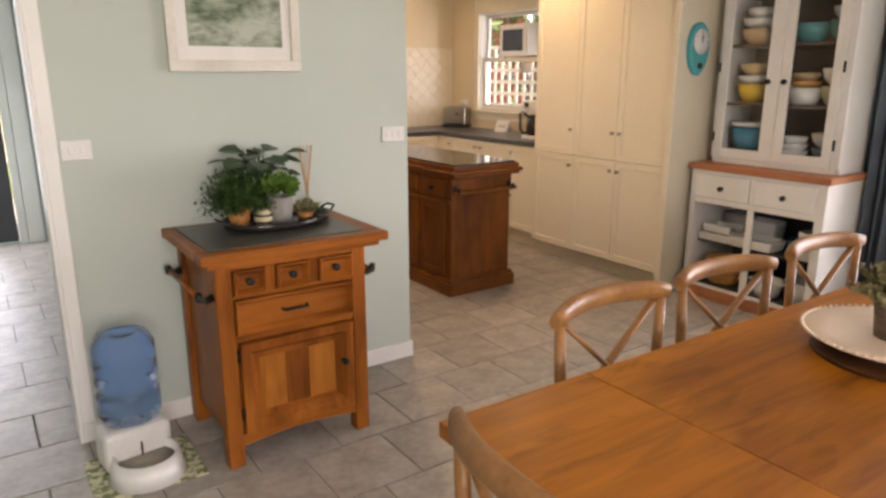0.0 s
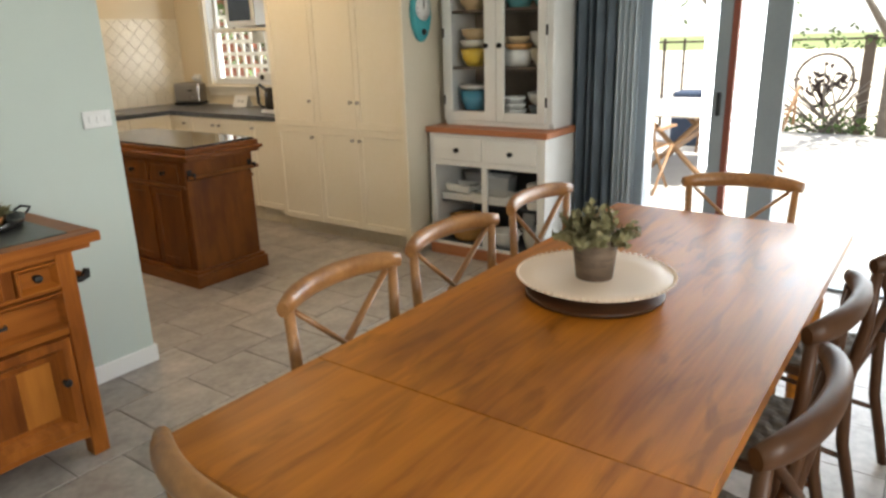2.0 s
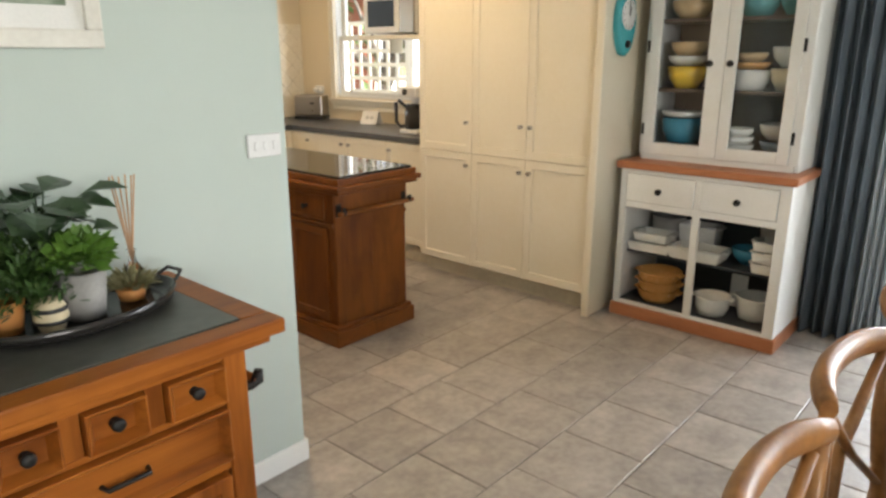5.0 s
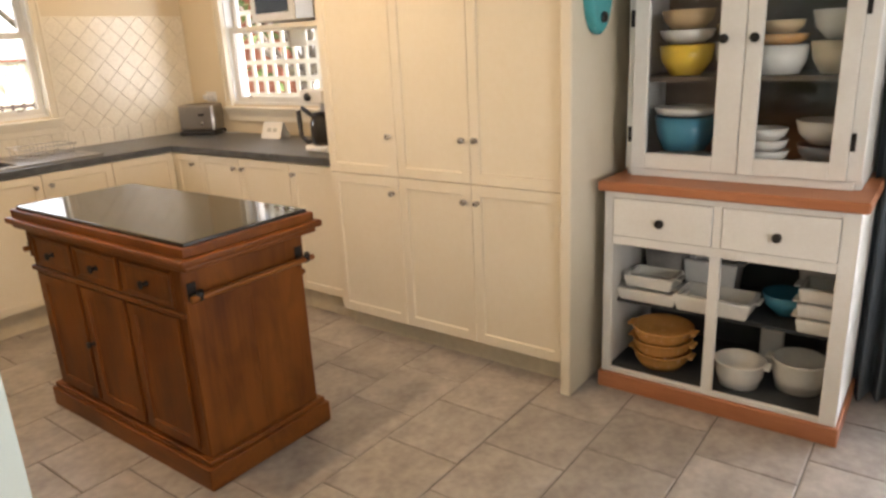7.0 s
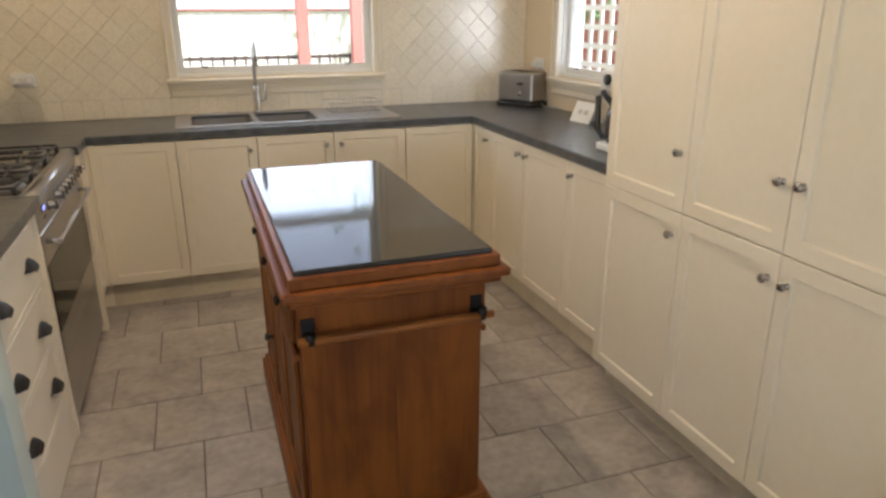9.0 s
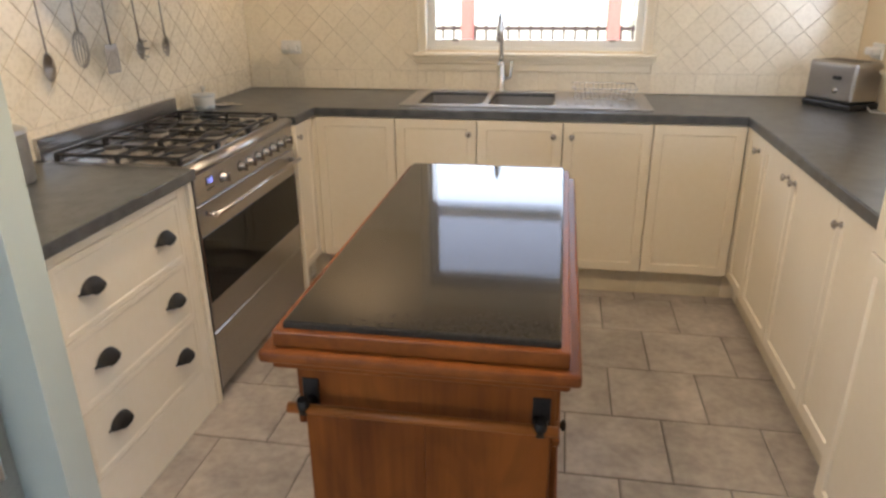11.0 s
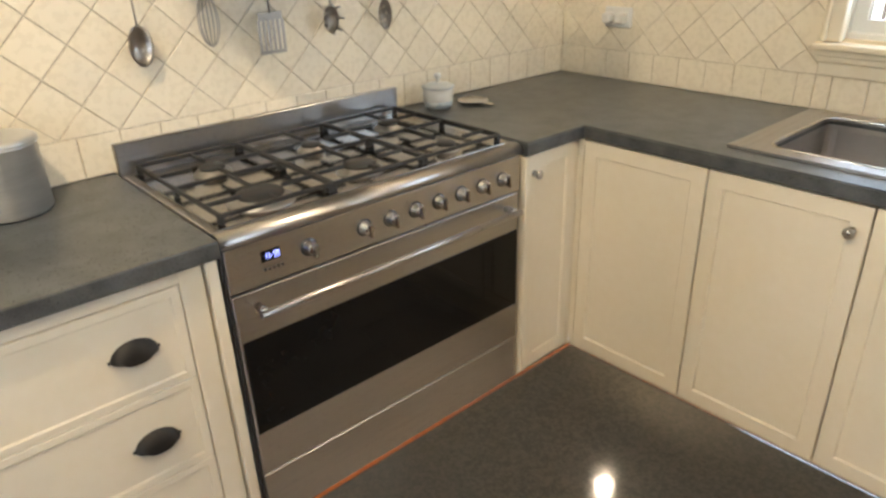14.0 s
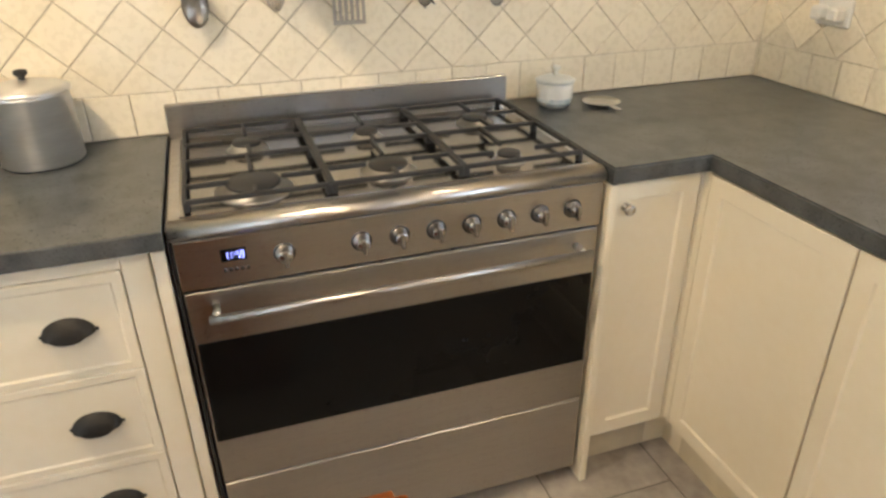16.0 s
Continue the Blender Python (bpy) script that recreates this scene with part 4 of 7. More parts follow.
BURNER = mat("dull_burner_alloy", (0.33, 0.32, 0.30), 0.4, 0.9, scale=20, fine=80)
for x, y, r in burn:
    bn = part("burner", lathe(B(), [(r * 1.35, 0.9076), (r * 1.35, 0.910), (r * 1.05, 0.913), (r, 0.922), (0, 0.922)], x, y, 22), BURNER, tp2)
    part("cap", lathe(B(), [(r * 0.92, 0.9222), (r * 0.95, 0.926), (r * 0.88, 0.930), (0, 0.931)], x, y, 22), CASTIRON, bn)


def grate(y0, y1, rows):
    """A cast support: a frame with a middle bar, and short fingers that reach towards the two burners."""
    bm = B()
    z = 0.934
    x0, x1 = -0.528, -0.056
    xm = (x0 + x1) / 2
    t = 0.0042
    for y in (y0, y1):
        box(bm, x0, x1, y - t, y + t, z - 0.010, z, 0.0015)
    for x in (x0, xm, x1):
        box(bm, x - t, x + t, y0, y1, z - 0.0105, z - 0.0005, 0.0015)
    for x in (x0 + 0.004, xm, x1 - 0.004):
        for y in (y0 + 0.002, y1 - 0.002):
            box(bm, x - 0.008, x + 0.008, y - 0.006, y + 0.006, 0.9076, z - 0.004, 0.002)
    for bx, by in rows:
        reach = 0.085
        box(bm, bx - t, bx + t, y0, y0 + reach, z - 0.008, z + 0.002, 0.0015)
        box(bm, bx - t, bx + t, y1 - reach, y1, z - 0.008, z + 0.002, 0.0015)
        outer = x0 if bx < xm else x1
        d = 1 if bx < xm else -1
        a, b = sorted((outer, bx - d * 0.042))
        box(bm, a, b, by - t, by + t, z - 0.0085, z + 0.0015, 0.0015)
        a, b = sorted((xm, bx + d * 0.045))
        box(bm, a, b, by - t, by + t, z - 0.0085, z + 0.0015, 0.0015)
    return bm


for k, (a, b) in enumerate(((0.035, 0.306), (0.314, 0.585), (0.593, 0.862))):
    part("pan_support", grate(a, b, [burn[k][:2], burn[k + 3][:2]]), CASTIRON, tp2, "black cast iron pan support")

# range hood
hh = thing("range_hood", (2.402, 5.50, 1.555), "white slimline range hood above the cooker", "range hood")
part("canopy", box(B(), 0, 0.62, 0, 0.70, 0, 0.09, 0.006, 2), WHITE, hh)
part("chimney", box(B(), 0, 0.30, 0.12, 0.58, 0.09, 0.945, 0.004), WHITE, hh)
part("filter", box(B(), 0.05, 0.55, 0.05, 0.65, -0.004, 0.0, 0.001), STEEL_FLAT, hh, "steel mesh grease filter")

# utensil rail
rl = thing("utensil_rail", (2.409, 5.50, 1.502), "black wall rail for kitchen utensils", "utensil rail")
part("bar", tube(B(), [(0.035, 0, 0), (0.035, 0.90, 0)], 0.006, 8), IRON, rl)
for y in (0.03, 0.87):
    part("bracket", tube(B(), [(0.009, y, 0), (0.035, y, 0)], 0.008, 8), IRON, rl)


def utensil(name, y, length, head, label, group="hanging utensils"):
    t = thing(name, (2.444, y, 1.487), label, "utensil", group)
    part("hook", tube(B(), arc((0, 0, 0.003), 0.011, -60, 200, 8, "xz"), 0.002, 6), STEEL, t)
    part("handle", tube(B(), [(0, 0, -0.005), (0.002, 0, -length * 0.5), (0.006, 0, -length)], [0.004, 0.0035, 0.0045], 8, 0.5), STEEL, t)
    for nm, bm in head:
        part(nm, bm, STEEL, t)
    return t


def oval_bowl(cx, cz, ry, rz, deep, slots=False):
    """A shallow oval spoon bowl that hangs in the plane of the wall."""
    bm = B()
    rows = []
    for i in range(6):
        f = i / 5
        rows.append([bm.verts.new((cx - deep * (1 - f * f), ry * f * math.cos(2 * math.pi * k / 18), cz + rz * f * math.sin(2 * math.pi * k / 18))) for k in range(18)] if i else [bm.verts.new((cx - deep, 0, cz))])
    for a, b in zip(rows, rows[1:]):
        for k in range(18):
            if slots and len(a) > 1 and k % 3 == 0 and a is rows[2]:
                continue
            q = [a[k % len(a)], a[(k + 1) % len(a)], b[(k + 1) % 18], b[k]]
            if len(a) == 1:
                q = [a[0], b[(k + 1) % 18], b[k]]
            f = bm.faces.new(q)
            f.smooth = True
    g = bmesh.ops.solidify(bm, geom=list(bm.faces), thickness=0.0012)
    return bm


utensil("serving_spoon", 5.556, 0.225, [("bowl", oval_bowl(0.006, -0.272, 0.030, 0.050, 0.014))], "steel serving spoon hanging on the rail")
bm = B()
for k in range(7):
    a = math.pi * k / 7
    loop = [(0.004 + 0.026 * math.sin(s) * math.cos(a), 0.026 * math.sin(s) * math.sin(a), -0.165 - 0.13 * (1 - math.cos(s)) / 2) for s in [math.pi * j / 10 for j in range(11)]]
    loop += [(0.008 - p[0], -p[1], p[2]) for p in loop[::-1]]
    tube(bm, loop, 0.0012, 5)
utensil("whisk", 5.737, 0.165, [("wires", bm)], "steel balloon whisk hanging on the rail")
tines = [("tine", box(B(), 0.004, 0.0065, -0.036 + 0.0144 * k - 0.0042, -0.036 + 0.0144 * k + 0.0042, -0.325, -0.245, 0.001)) for k in range(6)]
tines += [("edge", box(B(), 0.004, 0.0065, -0.04, 0.04, -0.335, -0.325, 0.001)), ("neck", box(B(), 0.004, 0.0065, -0.036, 0.036, -0.246, -0.225, 0.001))]
utensil("slotted_turner", 5.911, 0.228, tines, "steel slotted turner hanging on the rail")
bm = oval_bowl(0.006, -0.262, 0.026, 0.04, 0.013)
for k in range(7):
    a = 2 * math.pi * k / 7
    tube(bm, [(0.006, 0.026 * math.cos(a), -0.262 + 0.036 * math.sin(a)), (0.028, 0.03 * math.cos(a), -0.262 + 0.042 * math.sin(a))], 0.0028, 6)
utensil("pasta_server", 6.107, 0.222, [("bowl", bm)], "steel pasta server hanging on the rail")
utensil("slotted_spoon", 6.303, 0.225, [("bowl", oval_bowl(0.006, -0.268, 0.026, 0.045, 0.016, True))], "steel slotted spoon hanging on the rail")

# things on the bench
pot = thing("canister", (2.515, 5.182, 0.91), "brushed aluminium lidded canister on the bench", "canister")
part("body", lathe(B(), [(0, 0.002), (0.082, 0.002), (0.086, 0.006), (0.085, 0.150), (0.089, 0.155), (0.084, 0.158), (0, 0.158)], seg=32), ALU, pot)
ld = part("lid", lathe(B(), [(0.088, 0.1585), (0.089, 0.164), (0.075, 0.170), (0.03, 0.180), (0, 0.182)], seg=32), ALU, pot)
part("lid_knob", lathe(B(), [(0.007, 0.181), (0.007, 0.188), (0.014, 0.194), (0.013, 0.202), (0, 0.205)], seg=14), BLACK, ld, "black lid knob")
pot2 = copy_thing(pot, pose(2.51, 4.965, 0.91))
jar = thing("sugar_jar", (2.512, 6.455, 0.91), "small white and blue lidded sugar jar", "jar")
part("body", lathe(B(), [(0, 0.001), (0.034, 0.001), (0.044, 0.02), (0.046, 0.055), (0.044, 0.062), (0, 0.062)], seg=24), CHINA, jar)
part("band", lathe(B(), [(0.0398, 0.008), (0.0405, 0.008), (0.0462, 0.026), (0.0455, 0.026)], seg=24), mat("faded_blue_glaze", (0.40, 0.47, 0.52), 0.3, scale=40, fine=120, dark=(0.62, 0.64, 0.62), mix=0.2), jar, "faded blue painted band")
ld = part("lid", lathe(B(), [(0.048, 0.0625), (0.050, 0.068), (0.042, 0.073), (0.012, 0.078), (0, 0.078)], seg=24), mat("grey_blue_glaze", (0.55, 0.58, 0.58), 0.3), jar)
part("lid_knob", lathe(B(), [(0.006, 0.0775), (0.006, 0.088), (0.012, 0.096), (0.009, 0.104), (0, 0.106)], seg=12), CHINA, ld)
jar.scale = (1.1, 1.1, 1.1)
sr = thing("spoon_rest", (2.545, 6.585, 0.91), "round polished steel spoon rest on the bench", "spoon rest")
part("dish", lathe(B(), [(0, 0.003), (0.035, 0.003), (0.052, 0.012), (0.054, 0.011), (0.036, 0.001), (0, 0.001)], seg=24), CHROME, sr)
part("handle", box(B(), 0.045, 0.095, -0.008, 0.008, 0.008, 0.011, 0.001), CHROME, sr)

# toaster
ts = thing("toaster", (5.49, 6.935, 0.91), "two-slice brushed steel toaster with a black base", "toaster", turn=-60)
part("base", box(B(), -0.135, 0.135, -0.09, 0.09, 0.002, 0.03, 0.008, 2), BLACK, ts)
part("body", box(B(), -0.13, 0.13, -0.085, 0.085, 0.031, 0.212, 0.022, 4), STEEL, ts)
for y in (-0.028, 0.028):
    part("slot", box(B(), -0.10, 0.10, y - 0.011, y + 0.011, 0.2122, 0.2145, 0.001), BLACK, ts)
part("lever", box(B(), 0.02, 0.06, -0.098, -0.081, 0.135, 0.150, 0.003), BLACK, ts)
part("dial", lathe(B(), [(0.013, 0), (0.013, 0.012), (0, 0.013)], seg=16), CHROME, ts).matrix_local = pose(0.04, -0.081, 0.085, 90, 0, 0)
part("power_cord", tube(B(), [(0.13, 0.02, 0.02), (0.17, 0.0, 0.004), (0.26, 0.02, 0.004), (0.36, 0.10, 0.004), (0.46, 0.06, 0.004)], 0.003, 6), PLASTIC, ts, "thin white power cord")

# coffee machine
cm = thing("coffee_maker", (5.24, 5.40, 0.91), "white drip coffee maker with a black-handled jug", "coffee maker")
part("base", box(B(), -0.10, 0.12, -0.085, 0.085, 0.002, 0.035, 0.01, 2), PLASTIC, cm)
part("tank", box(B(), 0.03, 0.12, -0.085, 0.085, 0.036, 0.26, 0.01, 2), PLASTIC, cm)
part("head", box(B(), -0.10, 0.12, -0.085, 0.085, 0.261, 0.335, 0.012, 2), PLASTIC, cm)
part("dial", lathe(B(), [(0.022, 0), (0.022, 0.012), (0, 0.014)], seg=16), BLACK, cm).matrix_local = pose(-0.10, 0.02, 0.30, 0, -90, 0)
jg = part("jug", lathe(B(), [(0, 0.037), (0.058, 0.037), (0.066, 0.06), (0.064, 0.16), (0.05, 0.20), (0.046, 0.20), (0.06, 0.158), (0.06, 0.06), (0, 0.045)], -0.035, 0, 24), mat("smoked_jug_glass", (0.03, 0.028, 0.026), 0.08, scale=5, fine=50), cm, "dark coffee jug")
part("lid", lathe(B(), [(0.052, 0.2005), (0.05, 0.212), (0, 0.216)], -0.035, 0, 20), BLACK, jg)
part("jug_handle", tube(B(), [(-0.045, 0.058, 0.19), (-0.05, 0.13, 0.235), (-0.05, 0.165, 0.215), (-0.05, 0.16, 0.08), (-0.045, 0.12, 0.045), (-0.04, 0.062, 0.06)], [0.012, 0.014, 0.014, 0.013, 0.012, 0.01], 10), BLACK, jg, "black jug handle")
cd = thing("display_card", (5.46, 6.17, 0.91), "small white tent card leaning on the bench", "card", turn=6)
part("front_leaf", move(box(B(), -0.001, 0.001, -0.085, 0.085, 0, 0.115), pose(0, 0, 0.001, 0, 24, 0)), PAPER, cd)
part("back_leaf", move(box(B(), -0.001, 0.001, -0.085, 0.085, 0, 0.112), pose(0.098, 0, 0.001, 0, -24, 0)), PAPER, cd)
bm = B()
for k in range(2):
    box(bm, -0.003, -0.0013, -0.045 + 0.05 * k, -0.012 + 0.05 * k, 0.045, 0.07)
part("print", move(bm, pose(0, 0, 0.001, 0, 24, 0)), mat("pale_grey_ink", (0.5, 0.5, 0.46), 0.8), cd, "faint grey printed squares")

# microwave on its shelf
sh = thing("wall_shelf", (5.30, 5.112, 1.575), "cream shelf carrying the microwave", "shelf")
part("board", box(B(), -0.03, 0.337, 0.002, 0.93, 0, 0.028, 0.003), CREAM, sh)
for y in (0.10, 0.82):
    part("bracket", box(B(), 0.20, 0.337, y - 0.01, y + 0.01, -0.10, -0.001, 0.003), CREAM, sh)
mw = thing("microwave", (5.28, 5.72, 1.603), "white microwave oven with a dark door on the shelf", "microwave")
part("body", box(B(), 0.012, 0.355, -0.27, 0.25, 0.012, 0.29, 0.006, 2), PLASTIC, mw)
d = part("door", box(B(), -0.012, 0.011, -0.12, 0.248, 0.016, 0.286, 0.005, 2), PLASTIC, mw)
part("window", box(B(), -0.0145, -0.012, -0.075, 0.205, 0.06, 0.245, 0.001), BLACKGLASS, d, "dark door window")
part("control_panel", box(B(), -0.010, 0.011, -0.268, -0.124, 0.016, 0.286, 0.004), STEEL, mw)
for x in (0.04, 0.32):
    for y in (-0.24, 0.22):
        part("foot", lathe(B(), [(0, 0), (0.012, 0), (0.012, 0.012), (0, 0.012)], x, y, 8), BLACK, mw)

# fridge in its alcove
fg = thing("fridge", (2.41, 3.94, 0), "stainless steel fridge freezer in the wall alcove", "fridge")
part("body", box(B(), 0, 0.45, 0, 0.64, 0.03, 1.74, 0.004), STEEL, fg)
part("fridge_door", box(B(), 0.455, 0.505, 0.002, 0.638, 0.70, 1.74, 0.01, 2), STEEL, fg)
part("freezer_door", box(B(), 0.455, 0.505, 0.002, 0.638, 0.05, 0.69, 0.01, 2), STEEL, fg)
for z0, z1 in ((0.80, 1.25), (0.38, 0.64)):
    part("handle", tube(B(), [(0.505, 0.57, z0), (0.528, 0.57, z0 + 0.02), (0.528, 0.57, z1 - 0.02), (0.505, 0.57, z1)], 0.009, 8), CHROME, fg)
for x in (0.06, 0.40):
    for y in (0.06, 0.58):
        part("foot", lathe(B(), [(0, 0), (0.02, 0), (0.02, 0.031), (0, 0.031)], x, y, 8), BLACK, fg)

# ---- island bench ----
IX, IY = 3.955, 5.065
il = thing("island_bench", (IX, IY, 0), "red-brown timber island bench with a black granite top", "kitchen island")
hx, hy = 0.257, 0.597
part("granite_top", box(B(), -hx, hx, -hy, hy, 0.868, 0.896, 0.006, 3), GRANITE, il, "polished black granite slab")
bm = B()
box(bm, -hx - 0.016, hx + 0.016, -hy - 0.016, hy + 0.016, 0.852, 0.883, 0.004, 2)
box(bm, -hx - 0.038, hx + 0.038, -hy - 0.038, hy + 0.038, 0.826, 0.8515, 0.009, 3)
box(bm, -hx - 0.020, hx + 0.020, -hy - 0.020, hy + 0.020, 0.806, 0.8255, 0.008, 3)
part("top_moulding", bm, ROSE_Y, il, "stepped timber edge moulding")
bx, by = 0.250, 0.545
part("body", box(B(), -bx, bx, -by, by, 0.10, 0.8055, 0.004), ROSE, il)
bm = B()
box(bm, -bx - 0.034, bx + 0.034, -by - 0.034, by + 0.034, 0.0, 0.085, 0.006, 2)
box(bm, -bx - 0.022, bx + 0.022, -by - 0.022, by + 0.022, 0.0855, 0.108, 0.007, 2)
part("plinth", bm, ROSE_Y, il)
for s in (-1, 1):
    # frieze moulding and rail across each end
    part("end_frieze", box(B(), -bx - 0.006, bx + 0.006, s * by - 0.010 * (s < 0), s * by + 0.010 * (s > 0), 0.685, 0.80, 0.003), ROSE, il)
    for k in range(2):
        w = 2 * (bx - 0.004) / 2
        part("end_board", box(B(), -bx + 0.004 + k * w + 0.0002, -bx + 0.004 + (k + 1) * w - 0.0002, min(s * by, s * (by + 0.004)), max(s * by, s * (by + 0.004)), 0.109, 0.684, 0.0006), ROSE, il)
    r = part("towel_rail", tube(B(), [(-bx - 0.01, s * (by + 0.055), 0.71), (bx + 0.01, s * (by + 0.055), 0.71)], 0.011, 10), ROSE_X, il, "turned timber towel rail")
    for x in (-bx + 0.022, bx - 0.022):
        part("bracket", tube(B(), [(x, s * (by + 0.008), 0.70), (x, s * (by + 0.03), 0.70), (x, s * (by + 0.055), 0.71), (x, s * (by + 0.062), 0.735)], [0.016, 0.011, 0.015, 0.010], 10), IRON, r, "black iron bracket")
        part("boss", box(B(), x - 0.017, x + 0.017, s * by + (0.0102 if s > 0 else -0.0142), s * by + (0.0142 if s > 0 else -0.0102), 0.688, 0.752, 0.0015), IRON, r)
IRONKNOB = mesh_of("knob", knob_mesh(0.015, 0.03), IRON)
for s in (-1, 1):
    m = lambda y, z: facing((s * (bx + 0.001), y if s > 0 else -y, z), (0, 1, 0) if s > 0 else (0, -1, 0), (s, 0, 0))
    for k in range(3):
        u0 = -by + 0.035 + k * (2 * by - 0.07) / 3
        w = (2 * by - 0.07) / 3 - 0.03
        d = part("drawer", move(raised_front(w, 0.125, 0.012, 0.02, 0.006), m(u0 + 0.015, 0.66)), ROSE, il)
        yk = (u0 + 0.015 + w / 2) * (1 if s > 0 else -1)
        knob_on(d, (s * (bx + 0.008), yk, 0.722), (s, 0, 0), IRONKNOB, "black iron knob")
        d = part("door" if k != 2 else "panel", move(panel_front(w, 0.50, 0.012, 0.055, 0.007), m(u0 + 0.015, 0.125)), ROSE, il)
        if k == 1:
            knob_on(d, (s * (bx + 0.012), (u0 + 0.04) * (1 if s > 0 else -1), 0.39), (s, 0, 0), IRONKNOB, "black iron knob")
    part("waist_rail", box(B(), min(s * bx, s * (bx + 0.016)), max(s * bx, s * (bx + 0.016)), -by, by, 0.632, 0.652, 0.004), ROSE_Y, il)

# ---- dining room: timber side cabinet ----
sc = thing("side_cabinet", (2.085, 3.525, 0), "honey pine side cabinet with a slate top and iron knobs", "cabinet")
part("slate_inset", box(B(), -0.305, 0.325, -0.225, 0.235, 0.868, 0.8745, 0.001), GRANITE2, sc, "dark slate inset")
for x0, x1, y0, y1 in ((-0.352, 0.405, -0.295, -0.226), (-0.352, 0.405, 0.236, 0.270)):
    part("top_rail", box(B(), x0, x1, y0, y1, 0.835, 0.872, 0.005, 2), PINE_H, sc)
for x0, x1 in ((-0.352, -0.306), (0.326, 0.405)):
    part("top_end_rail", box(B(), x0, x1, -0.2255, 0.2355, 0.835, 0.872, 0.004), PINE_H, sc)
part("top_core", box(B(), -0.3055, 0.3255, -0.2255, 0.2355, 0.845, 0.8675), PINE_H, sc)
bm = B()
box(bm, -0.330, 0.370, -0.280, 0.262, 0.815, 0.8345, 0.005, 2)
part("cornice", bm, PINE_H, sc)
bx0, bx1, fy = -0.300, 0.310, -0.262
part("carcass", box(B(), bx0 + 0.02, bx1 - 0.02, fy + 0.02, 0.255, 0.11, 0.8145), PINE, sc)
for x0, x1 in ((bx0, bx0 + 0.062), (bx1 - 0.062, bx1)):
    for y0, y1 in ((fy, fy + 0.062), (0.20, 0.262)):
        bm = box(B(), x0, x1, y0, y1, 0, 0.8145, 0.004)
        part("leg", bm, PINE, sc)
for z0, z1 in ((0.798, 0.8145), (0.685, 0.700), (0.515, 0.545)):
    part("face_rail", box(B(), bx0 + 0.062, bx1 - 0.062, fy + 0.004, fy + 0.019, z0, z1, 0.001), PINE_H, sc)
for x0 in (-0.112, 0.062):
    part("face_divider", box(B(), x0, x0 + 0.04, fy + 0.004, fy + 0.019, 0.700, 0.798, 0.001), PINE, sc)
bm = B()
n = 14
for k in range(n):
    u0, u1 = bx0 + 0.062 + (bx1 - bx0 - 0.124) * k / n, bx0 + 0.062 + (bx1 - bx0 - 0.124) * (k + 1) / n
    f = lambda u: 0.085 + 0.020 * math.sin(math.pi * (u - bx0 - 0.062) / (bx1 - bx0 - 0.124))
    vs = [bm.verts.new(p) for p in ((u0, fy + 0.004, f(u0)), (u1, fy + 0.004, f(u1)), (u1, fy + 0.004, 0.135), (u0, fy + 0.004, 0.135), (u0, fy + 0.02, f(u0)), (u1, fy + 0.02, f(u1)), (u1, fy + 0.02, 0.135), (u0, fy + 0.02, 0.135))]
    for q in ((0, 1, 2, 3), (7, 6, 5, 4), (0, 4, 5, 1), (3, 2, 6, 7)):
        bm.faces.new([vs[i] for i in q])
bmesh.ops.remove_doubles(bm, verts=bm.verts, dist=1e-5)
part("apron", bm, PINE_H, sc, "shallow arched bottom apron")
for x0, x1 in ((-0.238, -0.112), (-0.072, 0.062), (0.102, 0.248)):
    d = part("small_drawer", move(raised_front(x1 - x0 - 0.006, 0.094, 0.030, 0.022, 0.026), facing((x0 + 0.003, fy + 0.012, 0.702), (1, 0, 0), (0, -1, 0))), PINE_H, sc)
    knob_on(d, ((x0 + x1) / 2, fy + 0.008, 0.75), (0, -1, 0), IRONKNOB, "dark iron knob")
d = part("long_drawer", move(raised_front(0.482, 0.134, 0.030, 0.024, 0.024), facing((-0.236, fy + 0.012, 0.548), (1, 0, 0), (0, -1, 0))), PINE_H, sc)
part("pull", tube(B(), [(-0.05, fy + 0.008, 0.615), (-0.045, fy - 0.018, 0.615), (0.045, fy - 0.018, 0.615), (0.05, fy + 0.008, 0.615)], 0.006, 8), IRON, d, "dark iron bar pull")
d = part("door", move(panel_front(0.466, 0.372, 0.034, 0.044, 0.030, 0.002, 0.032), facing((-0.230, fy + 0.016, 0.138), (1, 0, 0), (0, -1, 0))), PINE, sc)
for k, (x0, x1) in enumerate(((-0.156, -0.052), (-0.0515, 0.048), (0.0485, 0.162))):
    part("panel_board", box(B(), x0, x1, fy + 0.0085, fy + 0.0125, 0.214, 0.434, 0.0008), (PINE_PALE, PINE_DEEP, PINE_PALE)[k], d)
knob_on(d, (0.195, fy - 0.004, 0.345), (0, -1, 0), IRONKNOB, "dark iron knob")
for z in (0.20, 0.44):
    part("hinge", tube(B(), [(-0.236, fy - 0.002, z), (-0.236, fy - 0.002, z + 0.045)], 0.006, 8), IRON, d)
for s, x in ((-1, bx0), (1, bx1)):
    r = part("towel_rail", tube(B(), [(x + s * 0.045, -0.235, 0.70), (x + s * 0.045, 0.22, 0.70)], 0.011, 10), PINE, sc, "side towel rail")
    for y in (-0.225, 0.21):
        part("bracket", tube(B(), [(x, y, 0.70), (x + s * 0.03, y, 0.69), (x + s * 0.05, y, 0.70), (x + s * 0.055, y, 0.725)], [0.016, 0.012, 0.017, 0.011], 10), IRON, r, "dark iron bracket")

sc.scale = (0.985, 1.0, 0.983)
